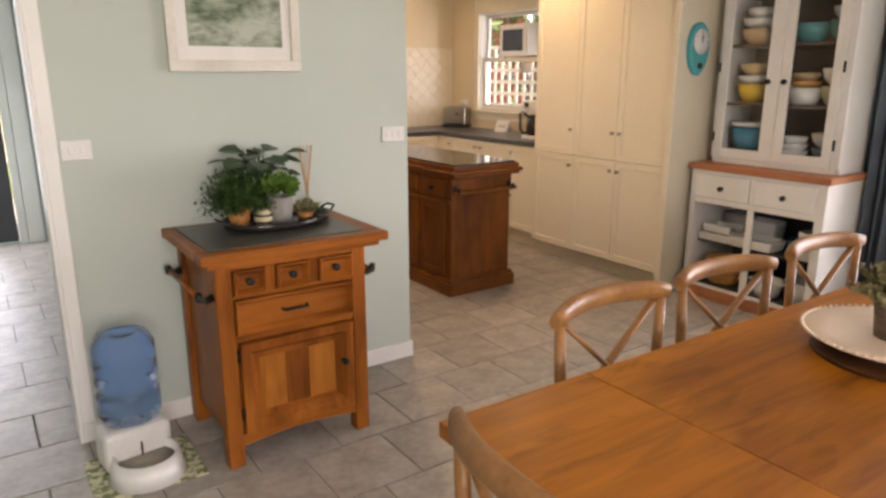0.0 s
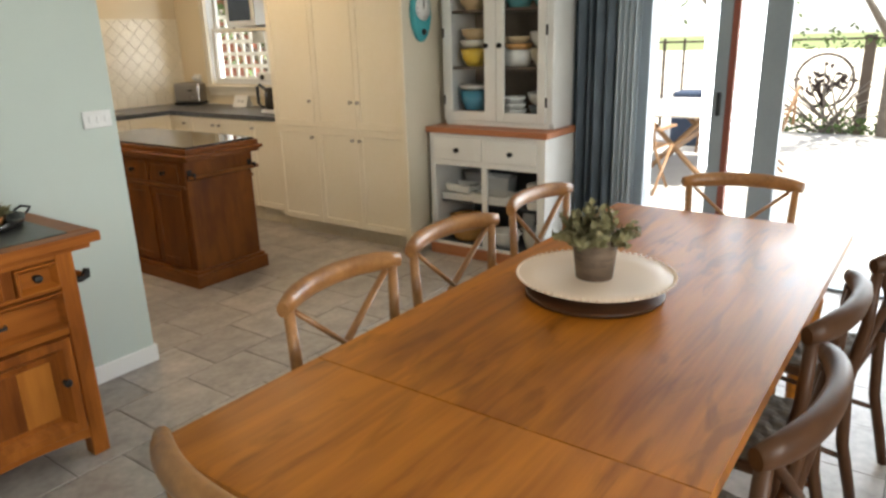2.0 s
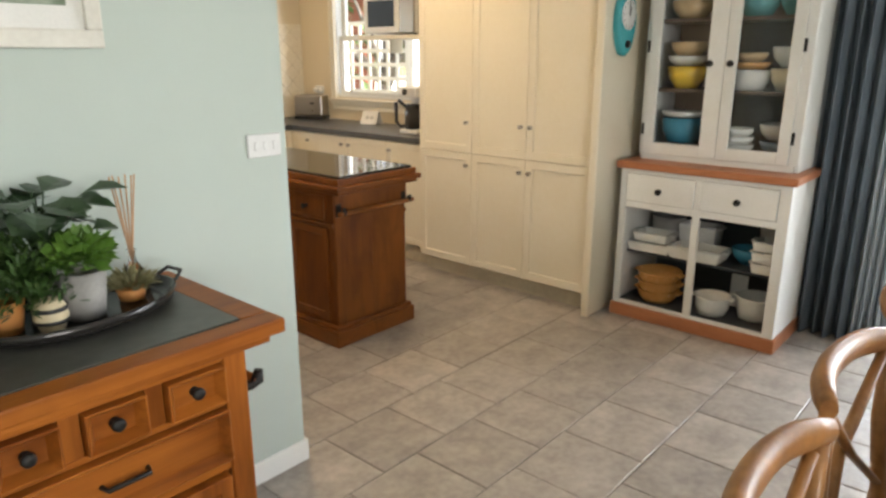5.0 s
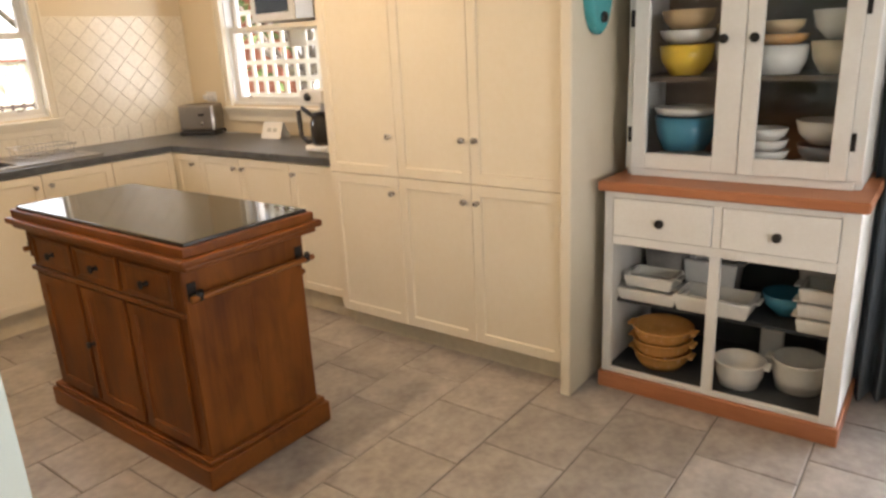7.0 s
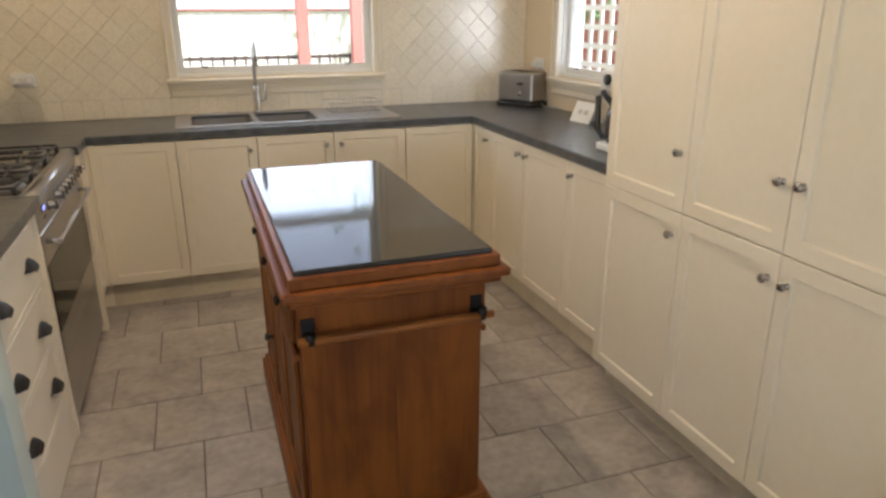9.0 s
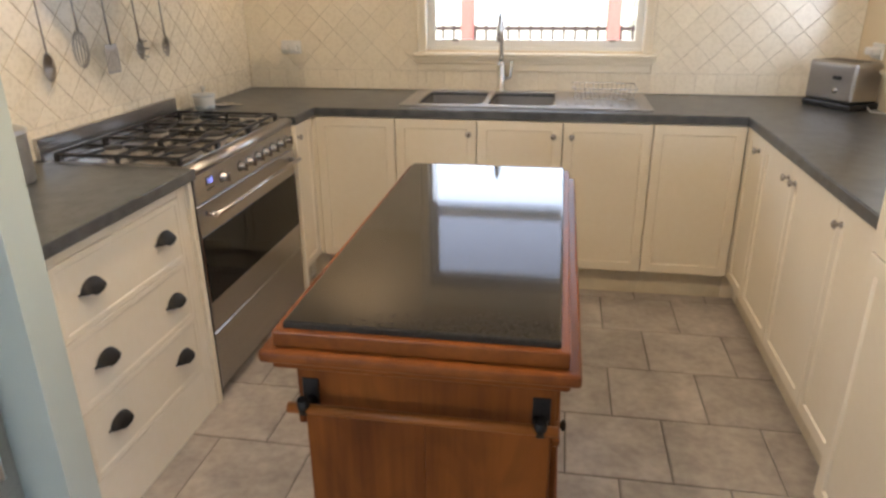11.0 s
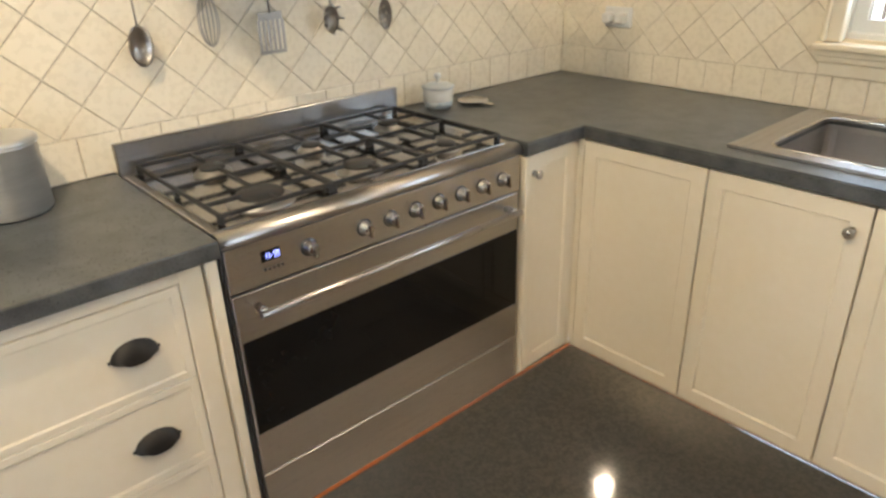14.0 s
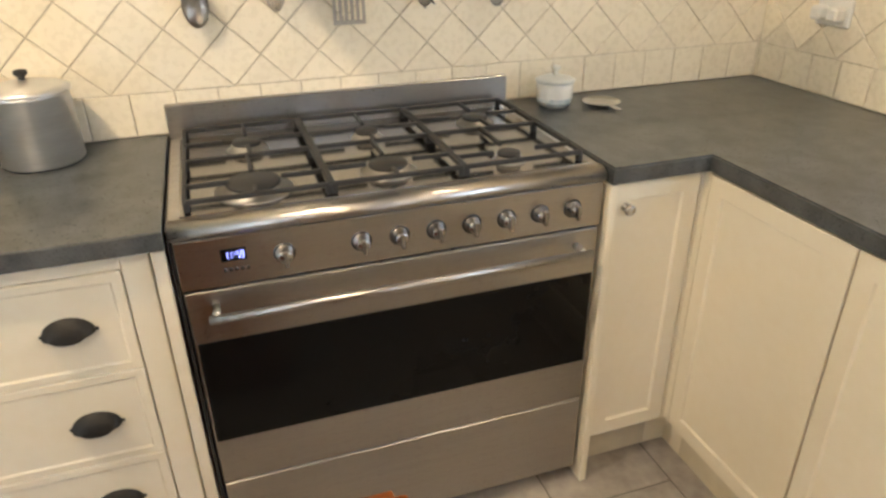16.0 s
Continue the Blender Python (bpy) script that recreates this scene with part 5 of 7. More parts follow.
# tray with plants
TZ = 0.860
ty = thing("tray", (2.165, 3.60, TZ), "oval dark glossy tray with raised rim and handles", "tray", turn=8)
part("dish", lathe(B(), [(0, 0.004), (0.20, 0.004), (0.225, 0.012), (0.235, 0.035), (0.240, 0.035), (0.230, 0.008), (0.205, 0.0), (0, 0.0)], 0, 0, 40, 1.0, 0.66), mat("dark_bronze_lacquer", (0.035, 0.032, 0.03), 0.15, 0.4, scale=8, fine=60), ty)
for s in (-1, 1):
    part("handle", tube(B(), [(s * 0.236, -0.04, 0.034), (s * 0.262, -0.028, 0.05), (s * 0.262, 0.028, 0.05), (s * 0.236, 0.04, 0.034)], 0.005, 8), BLACK, ty)
rng = random.Random(5)


def pot_plant(at, pot_mat, prof, label, foliage, leaf_mat, name="potted_plant"):
    t = thing(name, at, label, "plant")
    part("pot", lathe(B(), prof, seg=24), pot_mat, t)
    part("soil", lathe(B(), [(0, prof[-2][1] - 0.012), (prof[-2][0] - 0.002, prof[-2][1] - 0.012), (0, prof[-2][1] - 0.008)], seg=18), STEM, t)
    part("foliage", foliage, leaf_mat, t)
    return t


def pot_prof(r0, r1, h):
    return [(0, 0), (r0, 0), (r1, h), (r1 - 0.006, h), (r0 - 0.004, 0.012), (0, 0.012)][:4] + [(r1 - 0.008, h - 0.02), (0, h - 0.02)]


bm = B()
for _ in range(520):
    a, e = rng.uniform(0, 6.283), rng.uniform(-0.15, 1.4)
    d = Vector((math.cos(a) * math.cos(e), math.sin(a) * math.cos(e), math.sin(e)))
    L = rng.uniform(0.07, 0.165)
    p = Vector((0, 0, 0.095)) + d * 0.02
    tip = p + d * L + Vector((0, 0, -0.02))
    for f in (0.35, 0.5, 0.65, 0.8, 0.95):
        q = p.lerp(tip, f)
        leaf_blade(bm, q, q + Vector((rng.uniform(-1, 1), rng.uniform(-1, 1), rng.uniform(-0.3, 0.9))).normalized() * 0.028, 0.009, (0, 0, 1))
pot_plant((2.005, 3.605, TZ + 0.005), TERRA, pot_prof(0.036, 0.047, 0.075), "bushy ferny plant in an orange terracotta pot", bm, LEAF_A)
pot_plant((2.168, 3.575, TZ + 0.005), GREYPOT, pot_prof(0.042, 0.056, 0.115), "bright green leafy plant in a grey cement pot", bush(B(), rng, (0, 0, 0.125), 0.07, 300, 0.042, 0.026, 0.9, 0.1), LEAF_C)
bm = B()
for k in range(46):
    a = rng.uniform(0, 6.283)
    r, z = rng.uniform(0.02, 0.15), rng.uniform(0.22, 0.315)
    c = Vector((math.cos(a) * r, math.sin(a) * r * 0.6, z - r * 0.25))
    tube(bm, [(0, 0, 0.09), (c.x * 0.5, c.y * 0.5, z * 0.8), tuple(c)], 0.0022, 5, caps=False)
    tip = c + Vector((math.cos(a + rng.uniform(-0.8, 0.8)) * 0.085, math.sin(a + rng.uniform(-0.8, 0.8)) * 0.085, rng.uniform(-0.03, 0.012)))
    leaf_blade(bm, c, tip, 0.074, (rng.uniform(-0.3, 0.3), rng.uniform(-0.6, 0.1), 1), 0.1)
pot_plant((2.125, 3.665, TZ + 0.005), GREYPOT, pot_prof(0.04, 0.05, 0.095), "dark broad-leaved plant in a grey pot", bm, LEAF_B)
bm = bush(B(), rng, (0, 0, 0.03), 0.045, 120, 0.05, 0.012, 0.6, 0.1)
pot_plant((2.295, 3.615, TZ + 0.005), TERRA, pot_prof(0.03, 0.036, 0.03), "low trailing olive-green plant on the tray", bm, LEAF_D)
og = thing("ornament", (2.082, 3.545, TZ + 0.005), "small round striped cream and brown ornament", "ornament")
part("body", lathe(B(), [(0, 0), (0.026, 0.002), (0.037, 0.03), (0.034, 0.055), (0.022, 0.074), (0, 0.078)], seg=20), mat("cream_stoneware", (0.62, 0.52, 0.34), 0.4, scale=15, fine=80), og)
for z0, r0 in ((0.02, 0.0358), (0.048, 0.0362)):
    part("stripe", lathe(B(), [(r0 - 0.002, z0), (r0 + 0.0012, z0), (r0 + 0.0012, z0 + 0.009), (r0 - 0.002, z0 + 0.009)], seg=20), BLACK, og, "dark painted stripe")
df = thing("reed_diffuser", (2.330, 3.668, TZ + 0.005), "clear glass reed diffuser with rattan sticks", "reed diffuser")
part("bottle", lathe(B(), [(0, 0), (0.028, 0.001), (0.033, 0.02), (0.024, 0.06), (0.010, 0.08), (0.010, 0.11), (0.013, 0.112), (0.0, 0.112)], seg=20), CLEAR, df)
part("oil", lathe(B(), [(0, 0.003), (0.026, 0.004), (0.029, 0.02), (0.026, 0.035), (0, 0.035)], seg=20), mat("amber_oil", (0.55, 0.32, 0.22), 0.1), df)
for k in range(6):
    a = k * 1.05
    part("reed", tube(B(), [(0.004 * math.cos(a + 3), 0.004 * math.sin(a + 3), 0.05), (0.032 * math.cos(a), 0.02 * math.sin(a), 0.305)], 0.0022, 6), REED, df)

# picture over the cabinet
pc = thing("framed_picture", (2.108, 3.815, 1.478), "white-framed green river landscape print with a pale mount", "picture")
bm = B()
PW, PH = 0.276, 0.70
box(bm, -PW, PW, -0.03, -0.002, 0, 0.045, 0.006, 2), box(bm, -PW, PW, -0.03, -0.002, PH - 0.045, PH, 0.006, 2)
box(bm, -PW, -PW + 0.04, -0.03, -0.002, 0.045, PH - 0.045, 0.006, 2), box(bm, PW - 0.04, PW, -0.03, -0.002, 0.045, PH - 0.045, 0.006, 2)
part("frame", bm, FRAMEWOOD, pc)
part("mount", box(B(), -PW + 0.04, PW - 0.04, -0.014, -0.010, 0.045, PH - 0.045), PAPER, pc)
part("print", box(B(), -0.192, 0.198, -0.0165, -0.0142, 0.10, PH - 0.10), PICTURE, pc, "blurred green river landscape print")

# pet water dispenser and mat
mt = solid("floor_mat", box(B(), 1.33, 1.715, 3.29, 3.64, 0.001, 0.006, 0.002), MATCLOTH, "small leaf-patterned cream and green floor mat", "mat")
wd = thing("pet_water_dispenser", (1.515, 3.485, 0.006), "white pet water dispenser with an upturned blue bottle", "pet water dispenser", turn=8)
bm = B()
box(bm, -0.125, 0.125, -0.02, 0.135, 0.0, 0.175, 0.045, 4)
part("base", bm, PLASTIC, wd)
part("bowl", lathe(B(), [(0, 0.012), (0.09, 0.016), (0.105, 0.085), (0.115, 0.09), (0.138, 0.0), (0, 0.0)], 0, -0.07, 32), PLASTIC, wd)
part("water", lathe(B(), [(0, 0.06), (0.099, 0.06), (0, 0.061)], 0, -0.07, 28), mat("murky_water", (0.42, 0.38, 0.31), 0.15, scale=9, fine=60), wd)
part("float_pin", tube(B(), [(0, -0.03, 0.06), (0, -0.03, 0.115)], 0.004, 6), BLACK, wd)
part("bottle", lathe(B(), [(0.04, 0.176), (0.10, 0.192), (0.112, 0.22), (0.112, 0.250), (0.106, 0.257), (0.106, 0.263), (0.112, 0.270), (0.112, 0.298), (0.098, 0.314), (0.098, 0.330), (0.111, 0.346), (0.112, 0.375), (0.106, 0.382), (0.106, 0.388), (0.112, 0.395), (0.112, 0.42), (0.110, 0.49), (0.088, 0.53), (0.05, 0.538), (0.045, 0.52), (0, 0.518)], 0, 0.055, 32), BLUEBOTTLE, wd, "translucent blue ribbed bottle")

# ---- dining table ----
TURN = -0.8
tb = thing("dining_table", (2.995, 1.508, 0), "long oiled rustic timber dining table", "dining table", turn=TURN)
L2, W2 = 1.125, 0.455
zt = 0.76
for x0, x1, y0, y1 in ((-0.690, L2, -W2, W2), (-L2, -0.693, -W2, W2)):
    part("plank", box(B(), x0, x1, y0, y1, zt - 0.036, zt, 0.0003 if x0 > -1 else 0.0006), TABLE, tb)
bm = B()
for y in (-W2 + 0.08, W2 - 0.08):
    box(bm, -L2 + 0.12, L2 - 0.12, y - 0.012, y + 0.012, zt - 0.13, zt - 0.037, 0.002)
for x in (-L2 + 0.12, L2 - 0.12):
    box(bm, x - 0.012, x + 0.012, -W2 + 0.093, W2 - 0.093, zt - 0.13, zt - 0.037, 0.002)
part("apron", bm, TABLE, tb)
for x in (-L2 + 0.14, L2 - 0.14):
    for y in (-W2 + 0.10, W2 - 0.10):
        part("leg", lathe(B(), [(0, 0), (0.03, 0), (0.036, 0.1), (0.042, 0.4), (0.05, 0.52), (0.04, 0.56), (0.05, 0.60), (0.05, zt - 0.038), (0, zt - 0.038)], x, y, 16), TABLE, tb)


def cross_back_chair(material, label, rush=RUSH):
    """A bentwood chair that faces +y, with its back at y = 0 and its seat towards the table."""
    t = thing("dining_chair", (0, 0, 0), label, "chair", "chairs round the table")
    sh = 0.455
    bm = B()
    box(bm, -0.20, 0.20, 0.03, 0.42, sh - 0.03, sh - 0.002, 0.012, 2)
    part("seat_frame", bm, material, t)
    bm = B()
    n = 21
    g = [[bm.verts.new((-0.185 + 0.37 * i / n, 0.045 + 0.36 * j / n, sh + 0.004 + (0.004 if (i // 2 + j // 2) % 2 else 0.0))) for i in range(n + 1)] for j in range(n + 1)]
    for j in range(n):
        for i in range(n):
            bm.faces.new((g[j][i], g[j][i + 1], g[j + 1][i + 1], g[j + 1][i]))
    ext = bmesh.ops.extrude_face_region(bm, geom=list(bm.faces))
    bmesh.ops.translate(bm, verts=[v for v in ext["geom"] if isinstance(v, bmesh.types.BMVert)], vec=(0, 0, -0.004))
    part("woven_seat", bm, rush, t, "woven rush seat")
    for s in (-1, 1):
        part("back_post", tube(B(), [(s * 0.195, -0.045, 0), (s * 0.198, 0.015, 0.25), (s * 0.200, 0.03, sh), (s * 0.205, 0.0, 0.65), (s * 0.212, -0.005, 0.825)], [0.016, 0.018, 0.019, 0.017, 0.015], 10), material, t)
        part("front_leg", tube(B(), [(s * 0.185, 0.395, sh - 0.02), (s * 0.185, 0.40, 0)], [0.018, 0.015], 10), material, t)
        part("side_stretcher", tube(B(), [(s * 0.195, 0.0, 0.20), (s * 0.185, 0.40, 0.22)], 0.009, 8), material, t)
    pts = []
    for k in range(13):
        a = -1 + 2 * k / 12
        pts.append((0.238 * a, -0.055 + 0.058 * abs(a) ** 2.4, 0.838 + 0.012 * (1 - a * a)))
    part("top_rail", tube(B(), pts, [0.016, 0.021] + [0.023] * 9 + [0.021, 0.016], 12, 1.35), material, t)
    for s in (-1, 1):
        part("cross_brace", tube(B(), [(s * 0.198, 0.022, sh + 0.03), (s * 0.01, -0.012 - 0.009 * s, 0.635), (-s * 0.188, -0.012, 0.815)], [0.013, 0.014, 0.012], 8, 0.6), material, t)
    part("front_stretcher", tube(B(), [(-0.185, 0.398, 0.17), (0.185, 0.398, 0.17)], 0.009, 8), material, t)
    return t


ch = cross_back_chair(CHAIR, "oak cross-back chair with a woven seat pushed to the table")
ch.matrix_world = pose(2.578, 2.125, 0, 0, 0, 181)
for x, y, a in ((3.128, 2.130, 175.5), (3.732, 2.117, 176.5), (4.375, 1.495, 102), (1.815, 1.62, -90 - 4)):
    copy_thing(ch, pose(x, y, 0, 0, 0, a))
cd2 = cross_back_chair(CHAIR_DARK, "dark stained cross-back chair with a woven seat, darkened further for shade", RUSH_DARK)
cd2.matrix_world = pose(2.545, 0.985, 0, 0, 0, -4.4)
for x, y, a in ((3.08, 0.995, -4), (3.67, 0.900, -8)):
    copy_thing(cd2, pose(x, y, 0, 0, 0, a))

# plate with a pot plant, on a dark disc that stands in for the plate's shadow
ls = thing("lazy_susan", (3.04, 1.588, zt), "dark disc standing in for the plate's shadow on the table", "turntable")
part("disc", lathe(B(), [(0, 0), (0.192, 0), (0.197, 0.005), (0.197, 0.012), (0.192, 0.015), (0.13, 0.02), (0, 0.02)], seg=48), CHAIR_DARK, ls)
pl = thing("serving_plate", (3.04, 1.588, zt + 0.0205), "large round cream footed plate with a beaded rim", "plate")
part("dish", lathe(B(), [(0, 0.0), (0.11, 0.0), (0.115, 0.012), (0.20, 0.028), (0.222, 0.038), (0.219, 0.042), (0.16, 0.034), (0, 0.030)], seg=56), PLATE, pl)
BEAD = mesh_of("bead", lathe(B(), [(0, -0.005), (0.004, -0.003), (0.0055, 0), (0.004, 0.003), (0, 0.005)], seg=8), PLATE)
for k in range(72):
    a = 2 * math.pi * k / 72
    o = new("bead", BEAD)
    o.parent = pl
    o.matrix_local = pose(0.221 * math.cos(a), 0.221 * math.sin(a), 0.043)
t = thing("potted_plant", (3.04, 1.59, zt + 0.0515), "olive-grey artificial succulent in a washed brown pot", "plant")
part("pot", lathe(B(), [(0, 0), (0.052, 0.0), (0.066, 0.118), (0.060, 0.118), (0.056, 0.10), (0, 0.10)], seg=28), DARKPOT, t)
bm = B()
for _ in range(64):
    a, e = rng.uniform(0, 6.283), rng.uniform(0.1, 1.45)
    d = Vector((math.cos(a) * math.cos(e), math.sin(a) * math.cos(e), math.sin(e)))
    L = rng.uniform(0.05, 0.105)
    p = Vector((d.x * 0.03, d.y * 0.03, 0.10))
    tip = p + d * L
    tube(bm, [tuple(p), tuple(tip)], 0.0018, 5, caps=False)
    for k in range(14):
        f = 0.25 + 0.75 * k / 13
        q = p.lerp(tip, f)
        o = Vector((rng.uniform(-1, 1), rng.uniform(-1, 1), rng.uniform(-0.2, 0.8))).normalized()
        leaf_blade(bm, q, q + (o + d * 0.6).normalized() * 0.026, 0.016, d, 0.2)
part("foliage", bm, LEAF_D, t)

# low upholstered bench past the table
ot = thing("storage_bench", (4.47, 0.47, 0), "low taupe upholstered storage bench", "bench")
part("box", box(B(), -0.32, 0.32, -0.26, 0.26, 0.02, 0.33, 0.012, 2), FABRIC, ot)
part("cushion", box(B(), -0.325, 0.325, -0.265, 0.265, 0.331, 0.40, 0.025, 3), FABRIC, ot)
for x in (-0.27, 0.27):
    for y in (-0.21, 0.21):
        part("foot", lathe(B(), [(0, 0), (0.02, 0), (0.024, 0.021), (0, 0.021)], x, y, 8), BLACK, ot)

# ---- hutch dresser ----
hu = thing("dresser", (5.08, 3.238, 0), "white painted dresser with cedar ledge and glazed doors", "dresser")
HW = 0.444


def hx_box(name, x0, x1, y0, y1, z0, z1, m, bev=0.002, label="", par=None):
    return part(name, box(B(), x0, x1, y0, y1, z0, z1, bev), m, par or hu, label)


hx_box("plinth", -0.012, 0.545, -HW - 0.012, HW + 0.012, 0, 0.072, CEDAR, 0.004, "oiled cedar plinth")
for y0 in (-HW, HW - 0.02):
    part("side", box(B(), 0.02, 0.54, y0, y0 + 0.02, 0.073, 0.845), CHALK, hu)
hx_box("back_panel", 0.52, 0.54, -HW + 0.021, HW - 0.021, 0.074, 0.844, DARKINT, 0.0, "charcoal painted back panel")
hx_box("cupboard_floor", 0.02, 0.519, -HW + 0.021, HW - 0.021, 0.074, 0.088, DARKINT, 0.001, "charcoal painted floor")
hx_box("shelf", 0.10, 0.519, -HW + 0.021, HW - 0.021, 0.352, 0.366, DARKINT, 0.001, "charcoal painted shelf")
hx_box("dust_board", 0.02, 0.519, -HW + 0.021, HW - 0.021, 0.640, 0.652, DARKINT, 0.001, "charcoal painted board")
bm = B()
box(bm, 0, 0.02, -HW, -HW + 0.055, 0.073, 0.845, 0.002), box(bm, 0, 0.02, HW - 0.038, HW, 0.073, 0.845, 0.002)
box(bm, 0, 0.02, -HW + 0.055, HW - 0.038, 0.073, 0.092, 0.002), box(bm, 0, 0.02, -HW + 0.055, HW - 0.038, 0.632, 0.668, 0.002)
box(bm, 0, 0.02, -HW + 0.055, HW - 0.038, 0.822, 0.845, 0.002), box(bm, 0, 0.02, -0.013, 0.027, 0.092, 0.632, 0.002), box(bm, 0, 0.02, -0.010, 0.022, 0.668, 0.822, 0.002)
part("face_frame", bm, CHALK, hu)
DK = mesh_of("knob", knob_mesh(0.017, 0.028), IRON)
for y0, y1 in ((-HW + 0.057, -0.012), (0.024, HW - 0.040)):
    d = part("drawer", box(B(), -0.006, 0.4, y0, y1, 0.670, 0.820, 0.003), CHALK, hu)
    knob_on(d, (-0.006, (y0 + y1) / 2 + 0.0, 0.738), (-1, 0, 0), DK, "black iron knob")
hx_box("ledge", -0.022, 0.548, -HW - 0.022, HW + 0.024, 0.846, 0.884, CEDAR, 0.006, "oiled cedar ledge")
ux0 = 0.145
for y0 in (-HW + 0.03, HW - 0.045):
    part("upper_side", box(B(), ux0 + 0.021, 0.54, y0, y0 + 0.02, 0.885, 2.10), CHALK, hu)
hx_box("upper_back_panel", 0.52, 0.54, -HW + 0.051, HW - 0.046, 0.886, 2.099, BROWNINT, 0.0, "dark timber back panel")
for z in (0.886, 1.245, 1.60, 1.90):
    hx_box("shelf", ux0 + 0.03, 0.519, -HW + 0.051, HW - 0.046, z, z + 0.018, BROWNINT, 0.001, "dark timber shelf")
hx_box("cornice", ux0 - 0.05, 0.545, -HW - 0.0, HW + 0.005, 2.101, 2.17, CHALK, 0.015)
hx_box("bottom_rail", ux0, ux0 + 0.02, -HW + 0.051, HW - 0.046, 0.885, 0.915, CHALK)
hx_box("stile", ux0, ux0 + 0.02, -HW + 0.03, -HW + 0.075, 0.9155, 2.10, CHALK)
hx_box("stile", ux0, ux0 + 0.02, HW - 0.048, HW - 0.025, 0.9155, 2.10, CHALK)
for y0, y1, yk, yh in ((-HW + 0.076, -0.014, -0.040, -HW + 0.066), (-0.010, HW - 0.050, 0.092, HW - 0.045)):
    bm = B()
    x0, x1 = ux0 - 0.016, ux0 + 0.006
    gl0, gl1 = y0 + 0.088, y1 - 0.058
    if y0 < -0.1:
        gl0, gl1 = y0 + 0.055, y1 - 0.055
    box(bm, x0, x1, y0, gl0, 0.918, 2.095, 0.002), box(bm, x0, x1, gl1, y1, 0.918, 2.095, 0.002)
    box(bm, x0, x1, gl0, gl1, 0.918, 0.978, 0.002), box(bm, x0, x1, gl0, gl1, 2.03, 2.095, 0.002)
    d = part("glazed_door", bm, CHALK, hu)
    g = part("pane", box(B(), ux0 - 0.006, ux0 - 0.003, gl0, gl1, 0.978, 2.03), CABGLASS, d)
    g.visible_shadow = False
    knob_on(d, (x0, -0.045 if y0 < -0.1 else 0.058, 1.395), (-1, 0, 0), DK, "black iron knob")
    for z in (1.02, 1.45, 1.95):
        part("hinge", box(B(), x0 - 0.004, x0 - 0.0005, yh - 0.008, yh + 0.008, z, z + 0.06, 0.002), IRON, d)

hu.scale = (1.0, 1.0, 1.018)


# crockery
def bowl(name, x, y, z, r, h, m, label, foot=0.5, sx=1.0, group=""):
    t = solid(name, lathe(B(), [(0, 0.0), (r * foot, 0.0), (r * (0.75 + 0.25 * foot), h * 0.45), (r, h), (r - 0.006, h), (r * 0.72, h * 0.45), (r * foot * 0.9, 0.008), (0, 0.008)], seg=28, sx=sx), m, label, "bowl", group=group)
    t.matrix_world = pose(x, y, z * 1.018)
    return t


def dish(x, y, z, lx, ly, h, m, label):
    t = thing("baking_dish", (x, y, z * 1.018), label, "baking dish")
    bm = B()
    box(bm, -lx * 0.5, lx * 0.5, -ly * 0.5, ly * 0.5, 0, h, 0.012, 2)
    bm.faces.ensure_lookup_table()
    top = max(bm.faces, key=lambda f: (round(f.calc_center_median().z, 5), f.calc_area()))
    for v in bm.verts:
        f = 0.88 + 0.12 * v.co.z / h
        v.co.x, v.co.y = v.co.x * f, v.co.y * f
    bmesh.ops.inset_region(bm, faces=[top], thickness=0.004, depth=0)
    bmesh.ops.inset_region(bm, faces=[top], thickness=0.006, depth=-h + 0.012)
    part("tray", bm, m, t)
    for s in (-1, 1):
        part("handle", box(B(), -0.035, 0.035, s * (ly * 0.5 + 0.009) - 0.011, s * (ly * 0.5 + 0.009) + 0.011, h - 0.012, h - 0.003, 0.003), m, t)
    return t


YC = 3.242
# lower cupboard, floor
def casserole(x, y, z, r, h, m, label, foot, group=""):
    """A round oven dish with a rolled rim and two lug handles."""
    t = thing("casserole", (x, y, z * 1.018), label, "casserole dish", group)
    part("bowl", lathe(B(), [(0, 0.0), (r * foot, 0.0), (r * (0.7 + 0.3 * foot), h * 0.45), (r * 0.97, h * 0.9), (r + 0.003, h - 0.004), (r, h), (r - 0.006, h - 0.002), (r * 0.8, h * 0.45), (r * foot * 0.9, 0.008), (0, 0.008)], seg=28), m, t)
    for s in (-1, 1):
        part("handle", box(B(), -0.03, 0.03, s * (r + 0.008) - 0.012, s * (r + 0.008) + 0.012, h - 0.018, h - 0.006, 0.005, 2), m, t)
    return t


for k in range(3):
    casserole(5.235, YC + 0.235, 0.089 + 0.052 * k, 0.118 + 0.003 * k, 0.072, OCHRE, "shallow ochre stoneware dish in a nested stack", 0.72, "nested ochre dishes")
casserole(5.22, YC - 0.085, 0.089, 0.095, 0.105, CHINA, "white handled casserole bowl on the cupboard floor", 0.78)
casserole(5.30, YC - 0.285, 0.089, 0.10, 0.125, CHINA, "white deep casserole bowl at the cupboard side", 0.82)
part("board", box(B(), 0, 0.018, -0.045, 0.045, 0, 0.19, 0.004), PLASTIC, thing("chopping_board", (5.40, YC - 0.16, 0.0906), "pale upright board behind the bowls", "board"))
